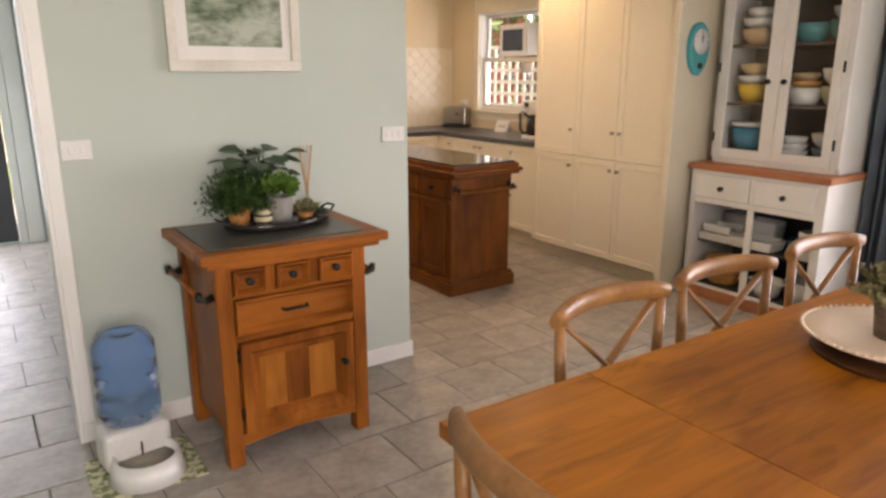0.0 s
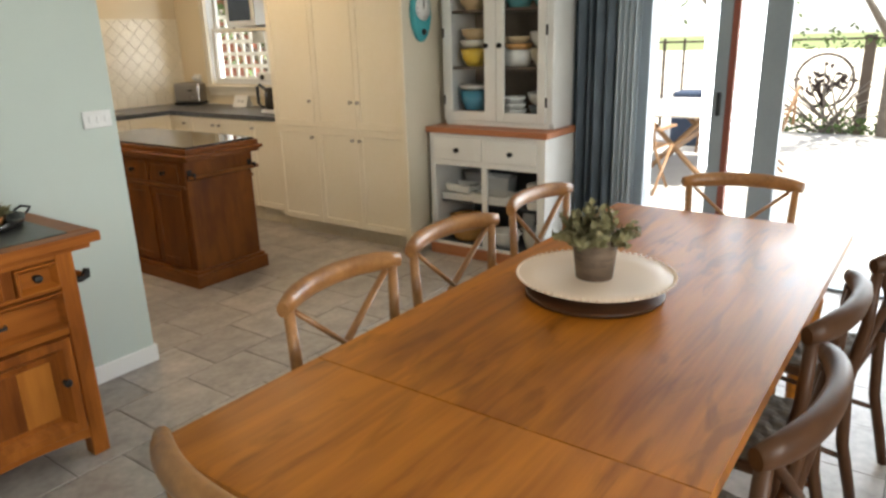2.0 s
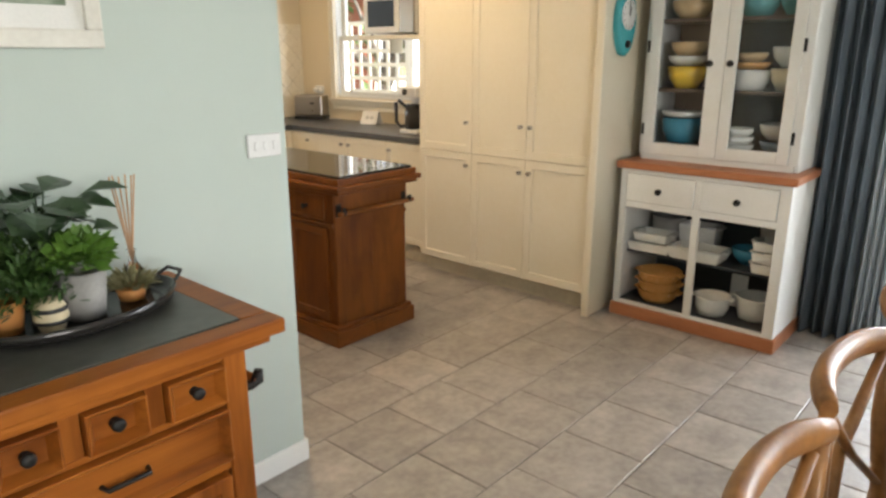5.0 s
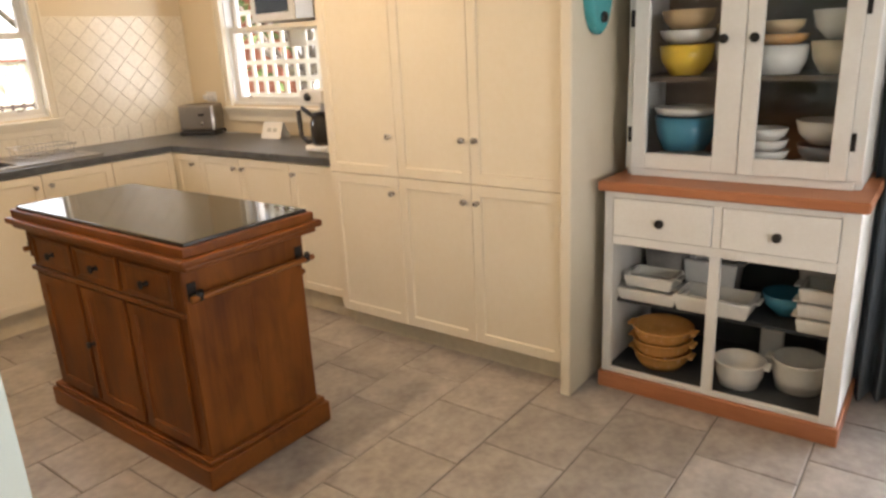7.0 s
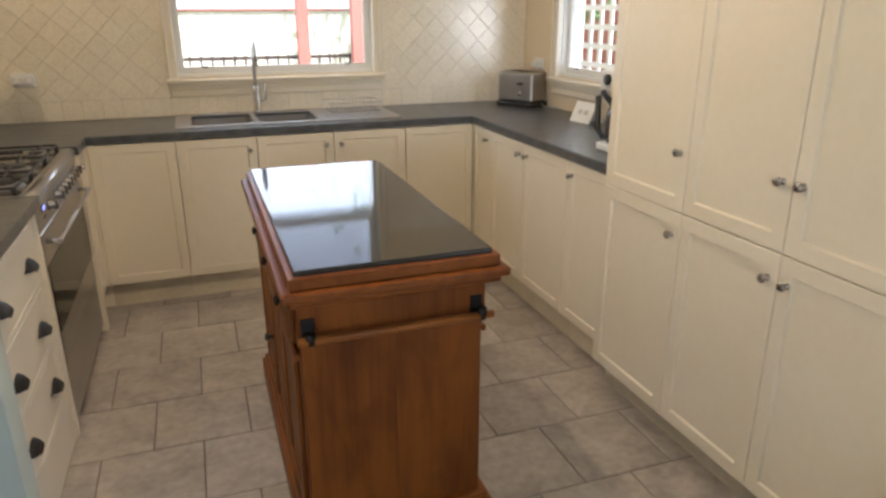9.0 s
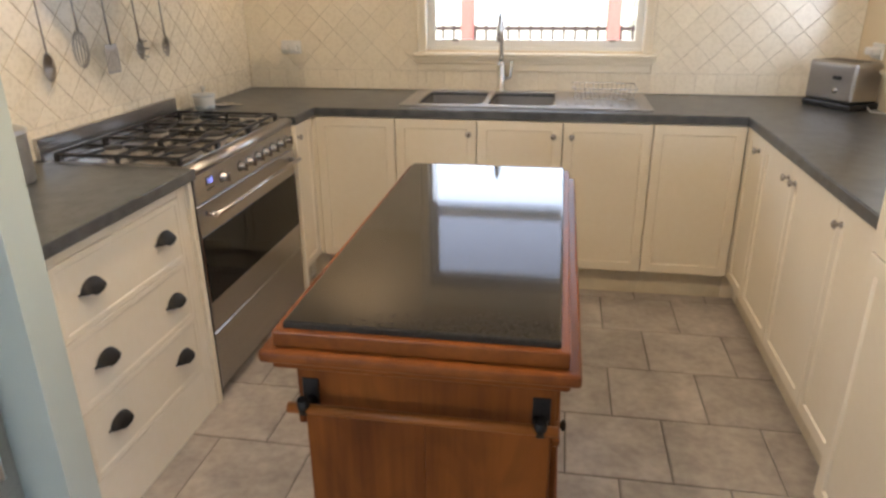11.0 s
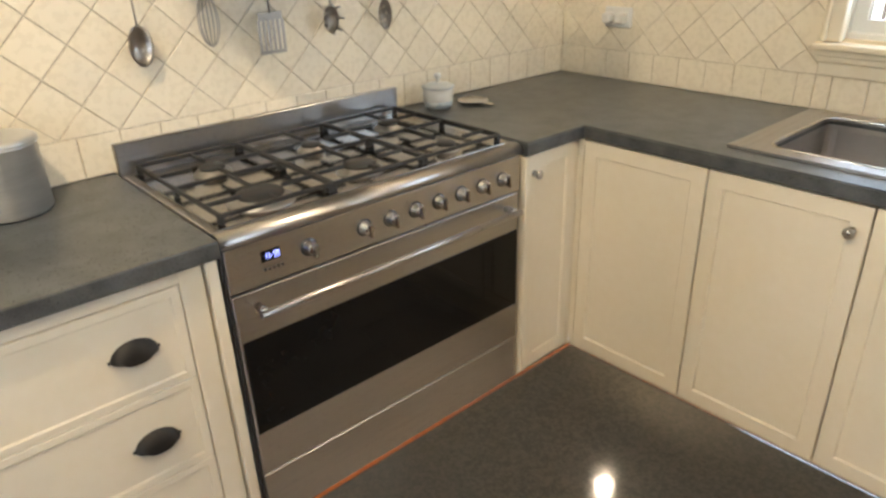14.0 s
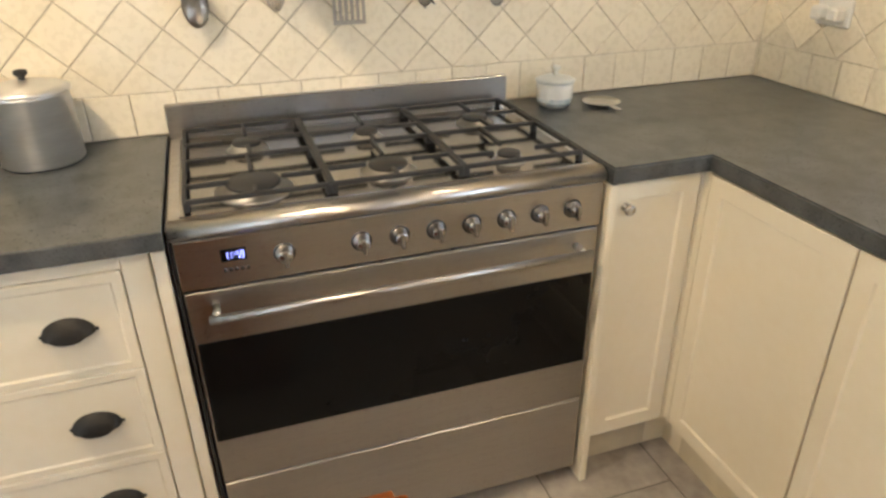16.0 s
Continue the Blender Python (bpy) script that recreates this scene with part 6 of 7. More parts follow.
# lower cupboard, shelf
dish(5.26, YC + 0.29, 0.367, 0.20, 0.26, 0.055, CHINA, "white rectangular baking dish with handles")
dish(5.26, YC + 0.29, 0.423, 0.17, 0.21, 0.055, CHINA, "smaller white baking dish in a stack")
dish(5.25, YC + 0.03, 0.367, 0.19, 0.30, 0.07, CHINA, "long white loaf dish on the shelf")
dish(5.45, YC + 0.10, 0.367, 0.14, 0.22, 0.15, PLASTIC, "deep pale storage dish at the back")
for k in range(3):
    dish(5.24, YC - 0.345, 0.367 + 0.058 * k, 0.17, 0.15, 0.055, CHINA, "white handled ramekin dish in a stack")
bowl("mixing_bowl", 5.34, YC - 0.21, 0.367, 0.09, 0.085, BLUEGLAZE, "blue glazed bowl on the shelf", 0.5)
bowl("mixing_bowl", 5.46, YC - 0.33, 0.367, 0.11, 0.20, CHINA, "tall white bowl at the back of the shelf", 0.6)
bowl("mixing_bowl", 5.46, YC + 0.30, 0.367, 0.10, 0.17, GREYPOT, "grey bowl at the back of the shelf", 0.6)
# upper cupboard
U0, U1, U2, U3 = 0.905, 1.264, 1.619, 1.919
bowl("serving_bowl", 5.36, YC + 0.225, U0, 0.125, 0.05, CHINA, "white shallow serving bowl behind glass", 0.7)
bowl("serving_bowl", 5.36, YC + 0.225, U0 + 0.075, 0.12, 0.13, BLUEGLAZE, "deep blue glazed bowl behind glass", 0.72)
bowl("serving_bowl", 5.36, YC + 0.225, U0 + 0.208, 0.122, 0.03, CHINA, "white shallow bowl on the blue bowl", 0.8)
for k in range(4):
    bowl("cereal_bowl", 5.34, YC - 0.085, U0 + 0.04 * k, 0.085 - 0.004 * k, 0.05, CHINA, "white cereal bowl in a stack behind glass", 0.5, group="stacked white bowls")
bowl("serving_bowl", 5.37, YC - 0.285, U0, 0.11, 0.05, CHINA, "white wide bowl behind glass", 0.7)
bowl("serving_bowl", 5.37, YC - 0.285, U0 + 0.052, 0.10, 0.06, mat("slate_blue_glaze", (0.20, 0.25, 0.30), 0.3), "slate blue bowl behind glass", 0.6)
bowl("serving_bowl", 5.37, YC - 0.285, U0 + 0.115, 0.11, 0.085, CHINA, "white pudding bowl behind glass", 0.55)
bowl("mixing_bowl", 5.36, YC + 0.235, U1, 0.105, 0.115, YELLOW, "bright yellow glazed mixing bowl behind glass", 0.55)
bowl("mixing_bowl", 5.36, YC + 0.235, U1 + 0.118, 0.105, 0.05, CHINA, "white bowl nested on the yellow bowl", 0.6)
bowl("mixing_bowl", 5.36, YC + 0.235, U1 + 0.17, 0.10, 0.07, TANGLAZE, "tan bowl on top of the stack", 0.6)
bowl("mixing_bowl", 5.42, YC + 0.06, U1, 0.085, 0.12, CHINA, "white bowl at the middle of the shelf", 0.6)
bowl("mixing_bowl", 5.42, YC + 0.06, U1 + 0.122, 0.085, 0.06, TANGLAZE, "tan bowl on a white bowl", 0.6)
bowl("mixing_bowl", 5.35, YC - 0.105, U1, 0.095, 0.10, CHINA, "white mixing bowl behind glass", 0.72)
bowl("mixing_bowl", 5.35, YC - 0.105, U1 + 0.102, 0.09, 0.035, OCHRE, "ochre bowl on a white bowl", 0.7)
bowl("mixing_bowl", 5.35, YC - 0.105, U1 + 0.139, 0.075, 0.045, TANGLAZE, "small tan bowl on top", 0.6)
bowl("mixing_bowl", 5.36, YC - 0.30, U1, 0.10, 0.11, mat("sand_glaze", (0.62, 0.54, 0.38), 0.3), "sand coloured bowl behind glass", 0.62)
bowl("mixing_bowl", 5.36, YC - 0.30, U1 + 0.112, 0.105, 0.10, CHINA, "white bowl on the sand coloured bowl", 0.5)
bowl("mixing_bowl", 5.36, YC + 0.235, U2, 0.11, 0.09, TANGLAZE, "tan bowl on the upper shelf", 0.55)
bowl("mixing_bowl", 5.36, YC + 0.235, U2 + 0.092, 0.11, 0.06, CHINA, "white bowl on a tan bowl", 0.55)
bowl("mixing_bowl", 5.36, YC + 0.235, U2 + 0.154, 0.09, 0.06, CHINA, "small white bowl on top", 0.55)
bowl("mixing_bowl", 5.36, YC - 0.105, U2, 0.10, 0.11, TEALGLAZE, "sea green bowl on the upper shelf", 0.6)
bowl("mixing_bowl", 5.36, YC - 0.30, U2, 0.10, 0.12, TEALGLAZE, "sea green deep bowl on the upper shelf", 0.6)
bowl("mixing_bowl", 5.36, YC - 0.30, U2 + 0.122, 0.09, 0.07, CHINA, "white bowl on a sea green bowl", 0.6)

# clock on the pantry end panel
ck2 = thing("wall_clock", (5.085, 3.748, 1.455), "teal retro kitchen wall clock with a white dial", "clock")
bm = B()
ring = []
for k in range(36):
    a = 2 * math.pi * k / 36
    s = math.sin(a)
    ring.append((0.108 * math.cos(a) * (0.88 + 0.12 * s), 0.165 + 0.165 * s))
rows = [[bm.verts.new((x * s, d, 0.165 + (z - 0.165) * s)) for x, z in ring] for d, s in ((0.0, 0.97), (-0.012, 1.0), (-0.03, 1.0), (-0.042, 0.92))]
for a, b in zip(rows, rows[1:]):
    for k in range(36):
        f = bm.faces.new((a[k], a[(k + 1) % 36], b[(k + 1) % 36], b[k]))
        f.smooth = True
bm.faces.new(rows[0][::-1]), bm.faces.new(rows[-1])
part("case", bm, TEAL, ck2)
dl = part("dial", move(lathe(B(), [(0, 0), (0.078, 0), (0.078, 0.003), (0, 0.004)], seg=36), pose(0, -0.0425, 0.212, 90, 0, 0)), FACEWHITE, ck2, "white clock dial")
bm = B()
for k in range(12):
    a = 2 * math.pi * k / 12
    move_m = pose(0.066 * math.sin(a), -0.0468, 0.212 + 0.066 * math.cos(a), 0, math.degrees(a), 0)
    box(bm, move_m.translation.x - 0.002, move_m.translation.x + 0.002, -0.0476, -0.0468, move_m.translation.z - 0.006, move_m.translation.z + 0.006)
part("marks", bm, BLACK, dl)
for L, a, w in ((0.042, 20, 0.004), (0.06, -2, 0.003)):
    part("pointer", move(box(B(), -w, w, -0.0485, -0.0478, -0.008, L), pose(0, 0, 0.212, 0, a, 0)), BLACK, dl)
part("timer_dial", move(lathe(B(), [(0, 0), (0.020, 0), (0.018, 0.012), (0, 0.013)], seg=18), pose(0, -0.0425, 0.062, 90, 0, 0)), BLACK, ck2, "small black timer dial")

# ---- outdoors ----
bm = B()
box(bm, -200, 200, -200, 200, -0.30, -0.20)
solid("ground", bm, GRASS, "dry mown lawn around the house", "lawn", "structure")
solid("pavement", box(B(), 5.79, 13.0, -6, 7.0, -0.199, -0.06), PAVING, "pale concrete terrace in bright sun", "terrace", "structure")
solid("road", box(B(), 13.0, 60.0, -40, 40.0, -0.1995, -0.10), GRAVEL, "pale dry gravel yard beyond the terrace fence", "gravel", "structure")
solid("pavement", box(B(), 1.0, 7.5, 7.45, 11.0, -0.199, -0.07), PAVING, "pale veranda paving behind the kitchen", "paving", "structure")


# red-brown stain made paler, with the glare of the bright garden in the colour
PINKPOST = mat("glare_paled_red_post", (0.46, 0.17, 0.13), 0.6, dark=(0.36, 0.12, 0.09), scale=4, fine=40, stretch=(4, 4, 0.6))


def post(x, y, h, label):
    t = solid("veranda_post", box(B(), x - 0.06, x + 0.06, y - 0.06, y + 0.06, -0.07, h, 0.006), PINKPOST, label, "post", group="veranda posts")
    return t


for x, y in ((5.22, 10.4), (3.25, 10.4), (2.80, 10.4), (4.65, 10.4)):
    post(x, y, 2.05, "red-brown stained veranda post")
for y in (3.08, -2.6):
    post(11.3, y, 2.55, "red-brown stained pergola post on the terrace")


def picket_fence(base, length, along, height, label):
    t = thing("fence", base, label, "fence")
    n = int(length / 0.11)
    dx, dy = along
    me = mesh_of("picket", box(B(), -0.011, 0.011, -0.011, 0.011, 0.03, height), RUST)
    for k in range(n):
        o = new("picket", me)
        o.parent = t
        o.matrix_local = pose(dx * (k + 0.5) * length / n, dy * (k + 0.5) * length / n, 0)
    for z in (0.12, height - 0.03):
        part("rail", box(B(), -0.015 if not dx else 0, 0.015 if not dx else length, -0.015 if not dy else 0, 0.015 if not dy else length, z - 0.018, z + 0.018), RUST, t)
    return t


picket_fence((2.0, 10.7, -0.07), 4.6, (1, 0), 1.12, "dark metal picket fence along the veranda")


def board_fence(base, length, turn, height, label):
    t = thing("fence", base, label, "fence", turn=turn)
    n = int(length / 0.15)
    me = mesh_of("board", box(B(), 0.003, 0.147, -0.011, 0.011, 0.05, height, 0.003), FENCE)
    for k in range(n):
        o = new("board", me)
        o.parent = t
        o.matrix_local = pose(0.15 * k, 0, 0)
    part("cap_rail", box(B(), 0, n * 0.15, -0.05, 0.05, height + 0.001, height + 0.04, 0.003), REDPOST, t)
    for k in range(int(length / 2.4) + 1):
        part("post", box(B(), 2.4 * k, 2.4 * k + 0.09, 0.0115, 0.10, 0, height + 0.0), REDPOST, t)
    return t


wf = thing("fence", (13.25, -5.0, -0.10), "dark post and wire fence with a thin top rail", "fence")
part("rail", box(B(), -0.015, 0.015, 0, 16.0, 1.38, 1.41, 0.003), RUST, wf)
for z in (0.35, 0.7, 1.05):
    part("wire", tube(B(), [(0, 0, z), (0, 16.0, z)], 0.003, 5), RUST, wf)
for y, w, m2 in ((1.2, 0.03, RUST), (3.6, 0.03, RUST), (6.775, 0.075, BROWNINT), (8.50, 0.07, PINKPOST), (9.44, 0.02, RUST), (9.77, 0.025, RUST), (12.2, 0.03, RUST), (15.0, 0.03, RUST)):
    part("post", box(B(), 0.016, 0.016 + w, y - w, y + w, 0, 1.45, 0.004), m2, wf)
board_fence((-2.0, 16.0, -0.20), 15.0, 0, 1.7, "weathered timber paling fence behind the back garden")

# round cut-steel panel on the fence
ra = thing("wall_art", (13.18, 2.30, 0.20), "round rusted cut-steel leaf panel hung on the fence", "garden art")
part("ring", tube(B(), [(0, 0.385 * math.cos(a), 0.50 + 0.385 * math.sin(a)) for a in [2 * math.pi * k / 40 for k in range(41)]], 0.021, 8), RUST, ra)
for k in range(9):
    a = 0.25 + 0.33 * k
    r = rng.uniform(0.24, 0.37)
    e = (0, r * math.cos(a), 0.50 + r * math.sin(a) * rng.uniform(0.5, 1.0))
    part("branch", tube(B(), [(0, 0.015 * (k - 4), 0.13), (0, e[1] * 0.4, 0.40), e], [0.03, 0.02, 0.012], 6, 0.5), RUST, ra)
bm = B()
for k in range(34):
    a, r = rng.uniform(0, 6.283), rng.uniform(0.08, 0.33)
    y, z = r * math.cos(a), 0.50 + r * math.sin(a) * 0.9
    leaf_blade(bm, (0.01, y, z), (0.01, y + rng.uniform(-0.15, 0.15), z + rng.uniform(-0.08, 0.14)), 0.06, (1, 0, 0))
part("leaves", bm, RUST, ra)

# straggly bare shrub trained along the fence, with a little green at its foot
sh = thing("shrub", (13.02, 2.25, -0.10), "straggly half-bare shrub trained along the fence", "shrub")
r3 = random.Random(21)
for k in range(22):
    a = r3.uniform(0.15, 2.95)
    ln = r3.uniform(0.7, 1.5)
    part("branch", tube(B(), [(0, -0.15 + r3.uniform(-0.2, 0.2), 0), (r3.uniform(-0.05, 0.1), ln * 0.45 * math.cos(a), ln * 0.55 * math.sin(a) + 0.1), (0.12, ln * 0.8 * math.cos(a) + r3.uniform(-0.15, 0.15), ln * math.sin(a))], [0.022, 0.014, 0.006], 6), BARK, sh)
bm = B()
for k in range(420):
    y, z = r3.uniform(-0.75, 0.85), abs(r3.gauss(0, 0.16)) + (1.25 if r3.random() < 0.25 else 0.03)
    p = Vector((r3.uniform(-0.12, 0.1), y, z))
    leaf_blade(bm, p, p + Vector((r3.uniform(-0.06, 0.06), r3.uniform(-0.08, 0.08), r3.uniform(-0.04, 0.08))), 0.035, (1, r3.uniform(-1, 1), 0.3))
part("leaves", bm, TREELEAF, sh)


def tree(at, h, spread, seed, label, leaves=1500):
    r2 = random.Random(seed)
    t = thing("tree", at, label, "tree")
    bm = B()
    tube(bm, [(0, 0, -0.05), (0.05, 0.03, h * 0.2), (-0.04, 0.06, h * 0.42), (0.05, 0, h * 0.62)], [0.12, 0.09, 0.075, 0.05], 10)
    ends = []
    for k in range(9):
        a = k * 2.4 + r2.uniform(-0.3, 0.3)
        z0 = h * r2.uniform(0.32, 0.6)
        e = Vector((math.cos(a) * spread * r2.uniform(0.5, 1), math.sin(a) * spread * r2.uniform(0.5, 1), h * r2.uniform(0.62, 1.0)))
        tube(bm, [(0, 0.02, z0), (e.x * 0.5, e.y * 0.5, z0 + (e.z - z0) * 0.45), tuple(e)], [0.06, 0.04, 0.012], 7)
        ends.append(e)
    part("trunk", bm, BARK, t)
    bm = B()
    for k in range(leaves):
        e = r2.choice(ends)
        c = e + Vector((r2.gauss(0, 1), r2.gauss(0, 1), r2.gauss(0, 0.7))) * spread * 0.28
        d = Vector((r2.uniform(-1, 1), r2.uniform(-1, 1), r2.uniform(-0.8, 0.5))).normalized() * r2.uniform(0.10, 0.2)
        leaf_blade(bm, c, c + d, 0.075, (r2.uniform(-1, 1), r2.uniform(-1, 1), 1))
    part("crown", bm, TREELEAF, t)
    return t


tree((12.95, 1.42, -0.2), 4.2, 1.7, 3, "leaning grey-trunked tree beside the terrace fence")
tree((17.5, 4.6, -0.2), 4.4, 1.9, 4, "leafy garden tree behind the fence")
tree((7.6, 13.6, -0.2), 5.0, 2.2, 8, "leafy tree in the back garden")


# outdoor setting
od = thing("outdoor_table", (9.30, 3.15, -0.06), "pale weathered slatted outdoor table on the terrace", "outdoor table", turn=-84)
for k in range(10):
    part("slat", box(B(), -0.48 + 0.096 * k, -0.388 + 0.096 * k, -1.0, 1.0, 0.70, 0.725, 0.002), SILVER, od)
for y in (-0.75, 0.75):
    for s in (-1, 1):
        part("leg", tube(B(), [(s * 0.36, y, 0), (-s * 0.30, y, 0.69)], 0.028, 6), TEAK, od)
part("stretcher", box(B(), -0.03, 0.03, -0.75, 0.75, 0.32, 0.38), TEAK, od)


def garden_chair():
    t = thing("garden_chair", (0, 0, 0), "folding teak garden chair on the terrace", "garden chair", "garden chairs")
    for s in (-1, 1):
        part("leg", tube(B(), [(s * 0.22, -0.24, 0.0), (s * 0.22, 0.24, 0.44)], 0.016, 6), TEAK, t)
        part("back_leg", tube(B(), [(s * 0.20, 0.22, 0.0), (s * 0.20, -0.18, 0.45), (s * 0.20, -0.30, 0.92)], 0.016, 6), TEAK, t)
        part("arm", box(B(), s * 0.24 - 0.025, s * 0.24 + 0.025, -0.24, 0.22, 0.63, 0.65), TEAK, t)
    for k in range(6):
        part("seat_slat", box(B(), -0.2, 0.2, -0.17 + 0.068 * k, -0.115 + 0.068 * k, 0.44, 0.455), TEAK, t)
    for k in range(5):
        part("back_slat", box(B(), -0.18 + 0.078 * k, -0.132 + 0.078 * k, -0.295, -0.27, 0.52, 0.90), TEAK, t)
    return t


gc = garden_chair()
gc.matrix_world = pose(8.90, 3.98, -0.06, 0, 0, 186)
for x, y, a in ((9.70, 3.98, 184), (8.02, 3.22, -92), (9.75, 2.42, 8), (10.75, 3.20, 98)):
    copy_thing(gc, pose(x, y, -0.06, 0, 0, a))
bq = thing("covered_barbecue", (11.2, 3.65, -0.06), "barbecue under a dark blue cover on the terrace", "barbecue")
part("cover", box(B(), -0.25, 0.25, -0.22, 0.22, 0.0, 0.74, 0.05, 3), mat("navy_cover_cloth", (0.03, 0.05, 0.09), 0.7, scale=6, fine=80, bump=0.3), bq)
cl = thing("table_caddy", (9.2, 2.85, 0.665), "small dark dish on the outdoor table", "dish")
part("dish", lathe(B(), [(0, 0), (0.1, 0), (0.14, 0.06), (0, 0.05)], seg=16), mat("navy_enamel", (0.02, 0.05, 0.09), 0.3), cl)

# lattice screen and brick outside the side window
lt = thing("lattice_screen", (6.15, 7.25, -0.1), "white painted square garden lattice outside the window", "lattice")
for k in range(15):
    part("slat", box(B(), 0.0, 0.012, -0.868 + 0.124 * k - 0.018, -0.868 + 0.124 * k + 0.018, 0.3, 1.86), LATTICE, lt)
for k in range(13):
    part("slat", box(B(), -0.0125, -0.0005, -0.92, 0.92, 0.36 + 0.124 * k - 0.018, 0.36 + 0.124 * k + 0.018), LATTICE, lt)
for s in (-1, 1):
    part("post", box(B(), -0.03, 0.05, s * 0.95 - 0.03, s * 0.95 + 0.03, -0.1, 1.95), LATTICE, lt)
bm = B()
solid("garden_wall", box(bm, 8.2, 8.4, 9.2, 13.0, -0.2, 2.4), BRICKRED, "red brick garden wall beyond the lattice", "wall", "structure")
tree((8.1, 8.6, -0.2), 3.0, 1.1, 12, "shrubby green tree beyond the lattice", 1100)

# ---- tiles, last ----
fl = solid("floor", box(B(), -0.85, 5.79, -1.80, 8.02, -0.09, -0.005), GROUT, "grey slate-look floor tiles in running bond", "floor", "structure")
S, G = 0.340, 0.0050


def tile_mesh(name, w, d, t, bev, material):
    bm = B()
    a, b = w / 2, d / 2
    lo = [bm.verts.new((x, y, -t)) for x, y in ((-a, -b), (a, -b), (a, b), (-a, b))]
    md = [bm.verts.new((x, y, -bev * 0.6)) for x, y in ((-a, -b), (a, -b), (a, b), (-a, b))]
    hi = [bm.verts.new((x, y, 0)) for x, y in ((-a + bev, -b + bev), (a - bev, -b + bev), (a - bev, b - bev), (-a + bev, b - bev))]
    for r0, r1 in ((lo, md), (md, hi)):
        for k in range(4):
            bm.faces.new((r0[k], r0[(k + 1) % 4], r1[(k + 1) % 4], r1[k]))
    bm.faces.new(hi)
    return mesh_of(name, bm, material)


TILE = tile_mesh("tile", S - G, S - G, 0.012, 0.004, FLOOR_TILE)
far = B()
for j in range(-21, 9):
    y = 5.57 - 0.5 * S + S * j
    for i in range(-13, 8):
        x = 3.245 + S * (i + 0.5) + (S / 2 if j % 2 else 0)
        if not (-0.8 < x < 5.75 and -1.75 < y < 7.98):
            continue
        near = 0.9 < x < 5.3 and 1.55 < y < 6.8 and not (x < 2.36 and y > 4.2)
        dz = -0.0004 * ((i * 7 + j * 3) % 4)
        if near:
            o = new("tile", TILE)
            o.parent = fl
            o.matrix_local = pose(x, y, dz)
        else:
            h2 = (S - G) / 2
            box(far, x - h2, x + h2, y - h2, y + h2, -0.012, dz)
tagged(part("far_tiles", far, FLOOR_TILE, fl), kind="stuff")


def clip(poly, lo, hi, axis):
    """A polygon cut to lo..hi along one axis."""
    for lim, sign in ((lo, 1), (hi, -1)):
        out = []
        for k, p in enumerate(poly):
            q = poly[(k + 1) % len(poly)]
            a, b = sign * (p[axis] - lim), sign * (q[axis] - lim)
            if a >= 0:
                out.append(p)
            if a * b < 0:
                f = a / (a - b)
                out.append(tuple(p[i] + f * (q[i] - p[i]) for i in range(2)))
        poly = out
        if len(poly) < 3:
            return []
    return poly


def shrink(poly, d):
    cx, cy = sum(p[0] for p in poly) / len(poly), sum(p[1] for p in poly) / len(poly)
    r = max(math.hypot(p[0] - cx, p[1] - cy) for p in poly)
    f = max(1 - d / max(r * 0.7, 0.02), 0.3)
    return [(cx + (p[0] - cx) * f, cy + (p[1] - cy) * f) for p in poly], cx, cy


def piece_mesh(poly, cx, cy, t=0.005):
    bm = B()
    n = len(poly)
    base = [bm.verts.new((x - cx, y - cy, 0)) for x, y in poly]
    midr = [bm.verts.new((x - cx, y - cy, t - 0.0015)) for x, y in poly]
    top = [bm.verts.new(((x - cx) * 0.965, (y - cy) * 0.965, t)) for x, y in poly]
    for r0, r1 in ((base, midr), (midr, top)):
        for k in range(n):
            bm.faces.new((r0[k], r0[(k + 1) % n], r1[(k + 1) % n], r1[k]))
    bm.faces.new(top)
    return mesh_of("tile", bm, WALL_TILE)


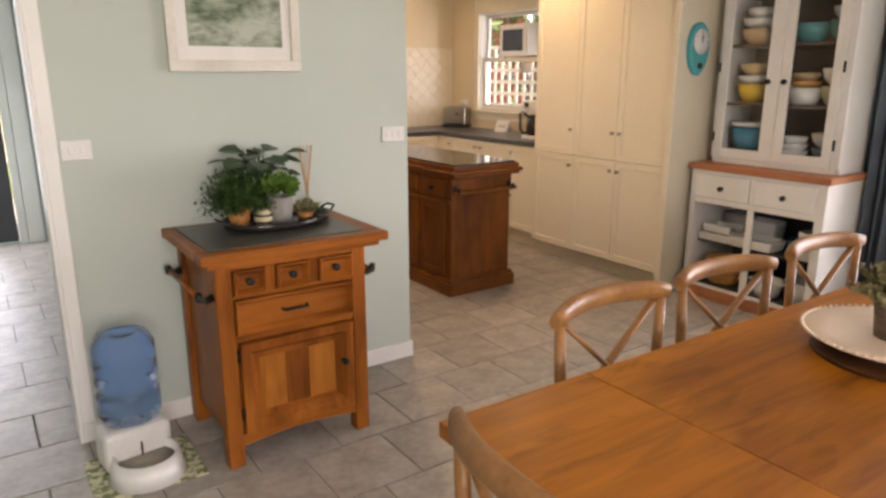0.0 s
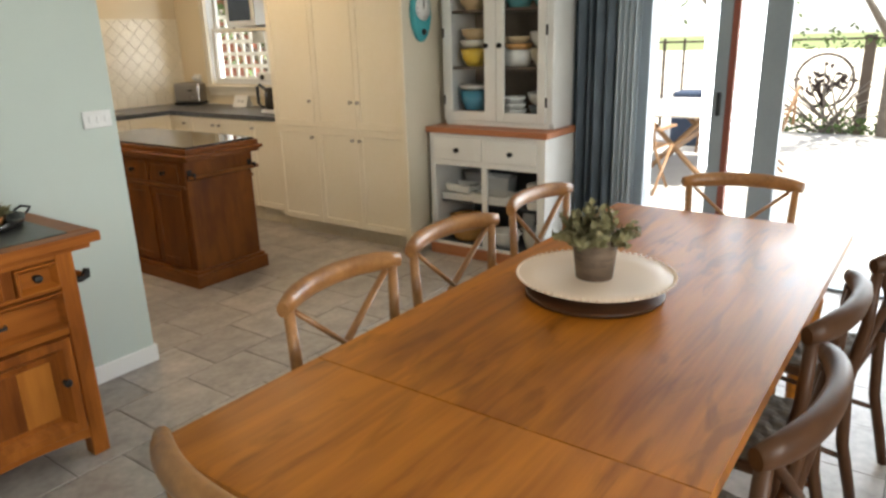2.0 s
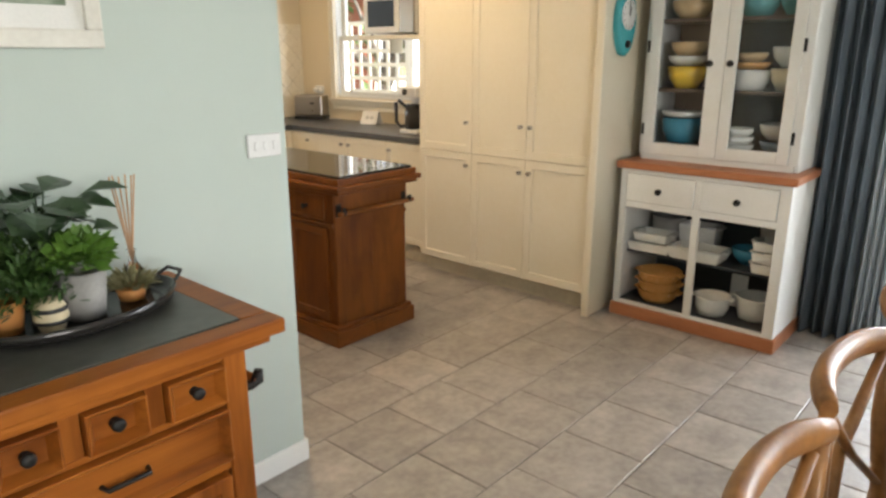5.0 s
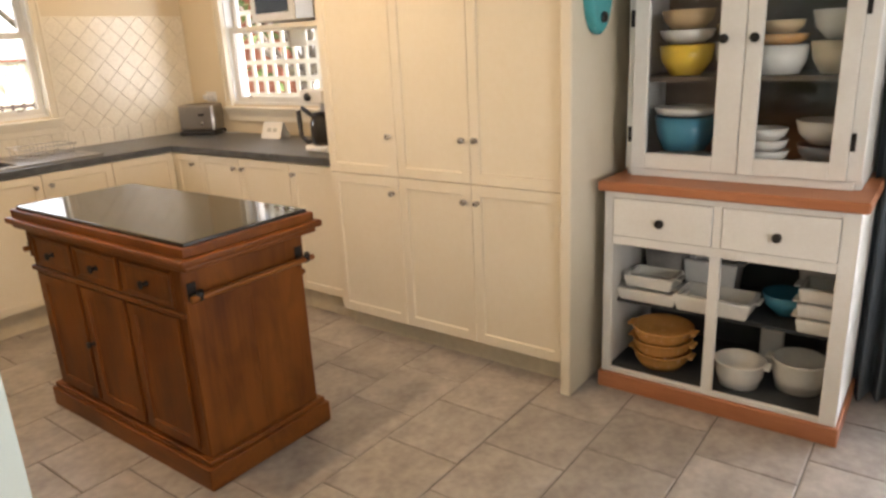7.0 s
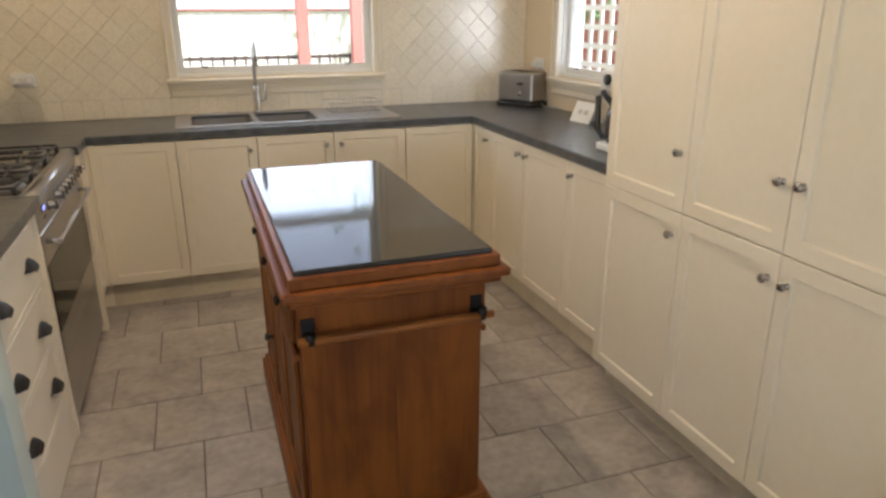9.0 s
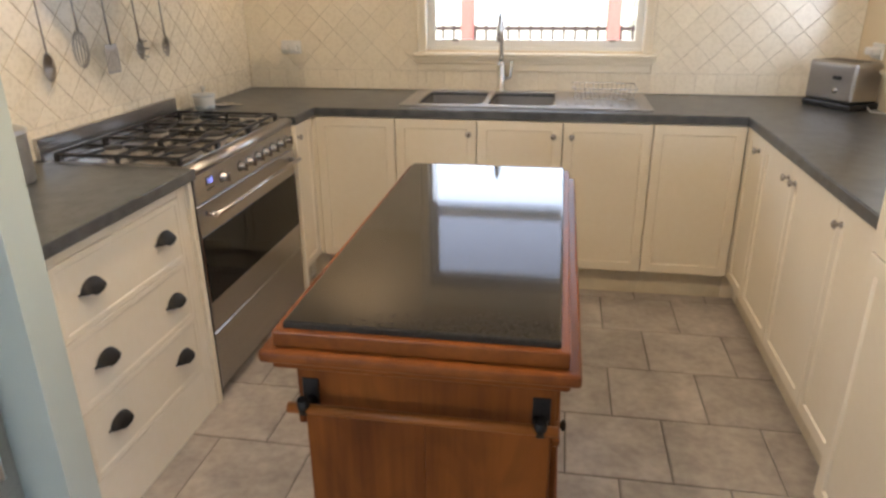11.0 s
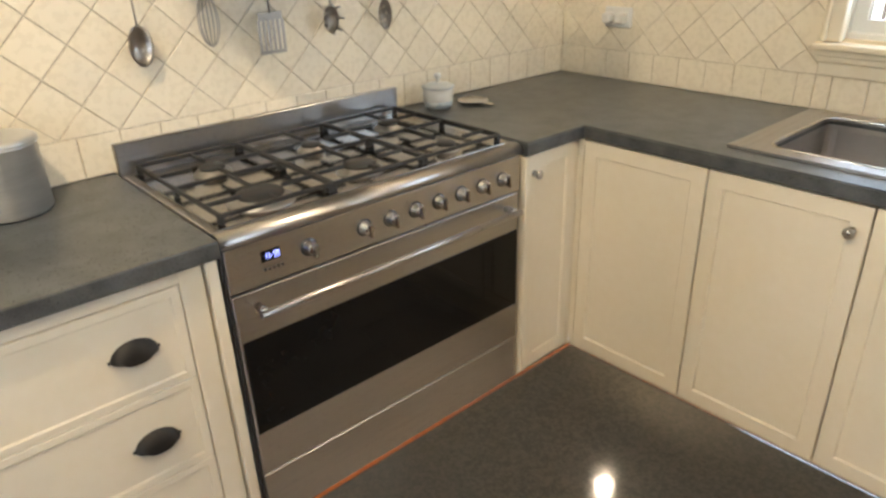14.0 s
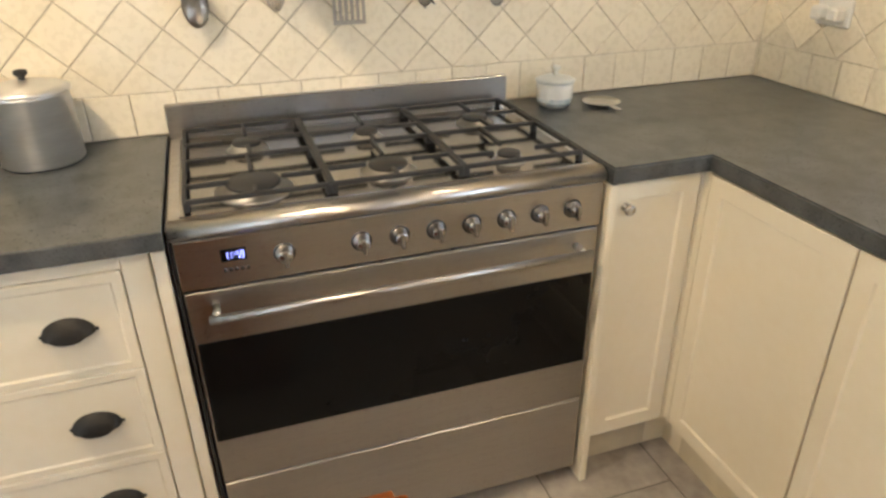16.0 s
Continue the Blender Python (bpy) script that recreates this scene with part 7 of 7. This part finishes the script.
def tile_wall(name, u0, u1, phase, dphase, holes, frame_m, label, z2=1.73, grout=WALL_GROUT):
    """Glazed splashback: one square row on the bench and diamonds above, in the plane of a wall."""
    z0, z1 = 0.9105, 1.017
    bm = B()
    bm2 = move(box(bm, u0, u1, z0, z2, 0.0005, 0.003), frame_m)
    par = solid(name, bm2, grout, label, "wall tiles", "structure")
    shared = {}
    polys = []
    k = math.floor((u0 - phase) / 0.1025)
    while phase + k * 0.1025 < u1:
        a = phase + k * 0.1025
        polys.append([(a, z0), (a + 0.1025, z0), (a + 0.1025, z1), (a, z1)])
        k += 1
    D = 0.0719
    for j in range(-1, 11):
        z = z1 + D * (j + 1) - D
        k = math.floor((u0 - dphase) / (2 * D)) - 1
        while dphase + 2 * D * k < u1 + D:
            c = dphase + 2 * D * k + (D if j % 2 == 0 else 0)
            polys.append([(c, z - D), (c + D, z), (c, z + D), (c - D, z)] if z > z1 - 1e-6 else [])
            k += 1
    for n, p in enumerate(polys):
        if len(p) < 3:
            continue
        lowrow = abs(p[0][1] - z0) < 1e-6 and abs(p[1][1] - z0) < 1e-6
        q = clip(p, u0, u1, 0)
        q = clip(q, z0 if lowrow else z1, z1 if lowrow else z2, 1) if q else []
        if len(q) < 3:
            continue
        area = abs(sum(q[i][0] * q[(i + 1) % len(q)][1] - q[(i + 1) % len(q)][0] * q[i][1] for i in range(len(q)))) / 2
        if area < 2e-4:
            continue
        q, cx, cy = shrink(q, 0.0012)
        if any(h0 < cx < h1 and v0 < cy < v1 for h0, h1, v0, v1 in holes):
            continue
        key = tuple((round(x - cx, 4), round(y - cy, 4)) for x, y in q)
        if key not in shared:
            shared[key] = piece_mesh(q, cx, cy)
        o = new("tile", shared[key])
        o.parent = par
        o.matrix_local = frame_m @ Matrix.Translation((cx, cy, 0.0025))


tile_wall("splashback_west", 4.70, 7.226, 5.474, 5.475, [], facing((2.40, 0, 0), (0, 1, 0), (1, 0, 0)), "ivory diamond-laid wall tiles behind the cooker")
for n, (a, b) in enumerate(((2.41, 3.396), (3.396, 4.649), (4.649, 5.638))):
    tile_wall("splashback_back", a, b, 2.42, 2.42, [], facing((0, 7.228, 0), (1, 0, 0), (0, -1, 0)), "ivory diamond-laid wall tiles behind the sink bench", 1.017 if n == 1 else 1.73, PALE_GROUT)
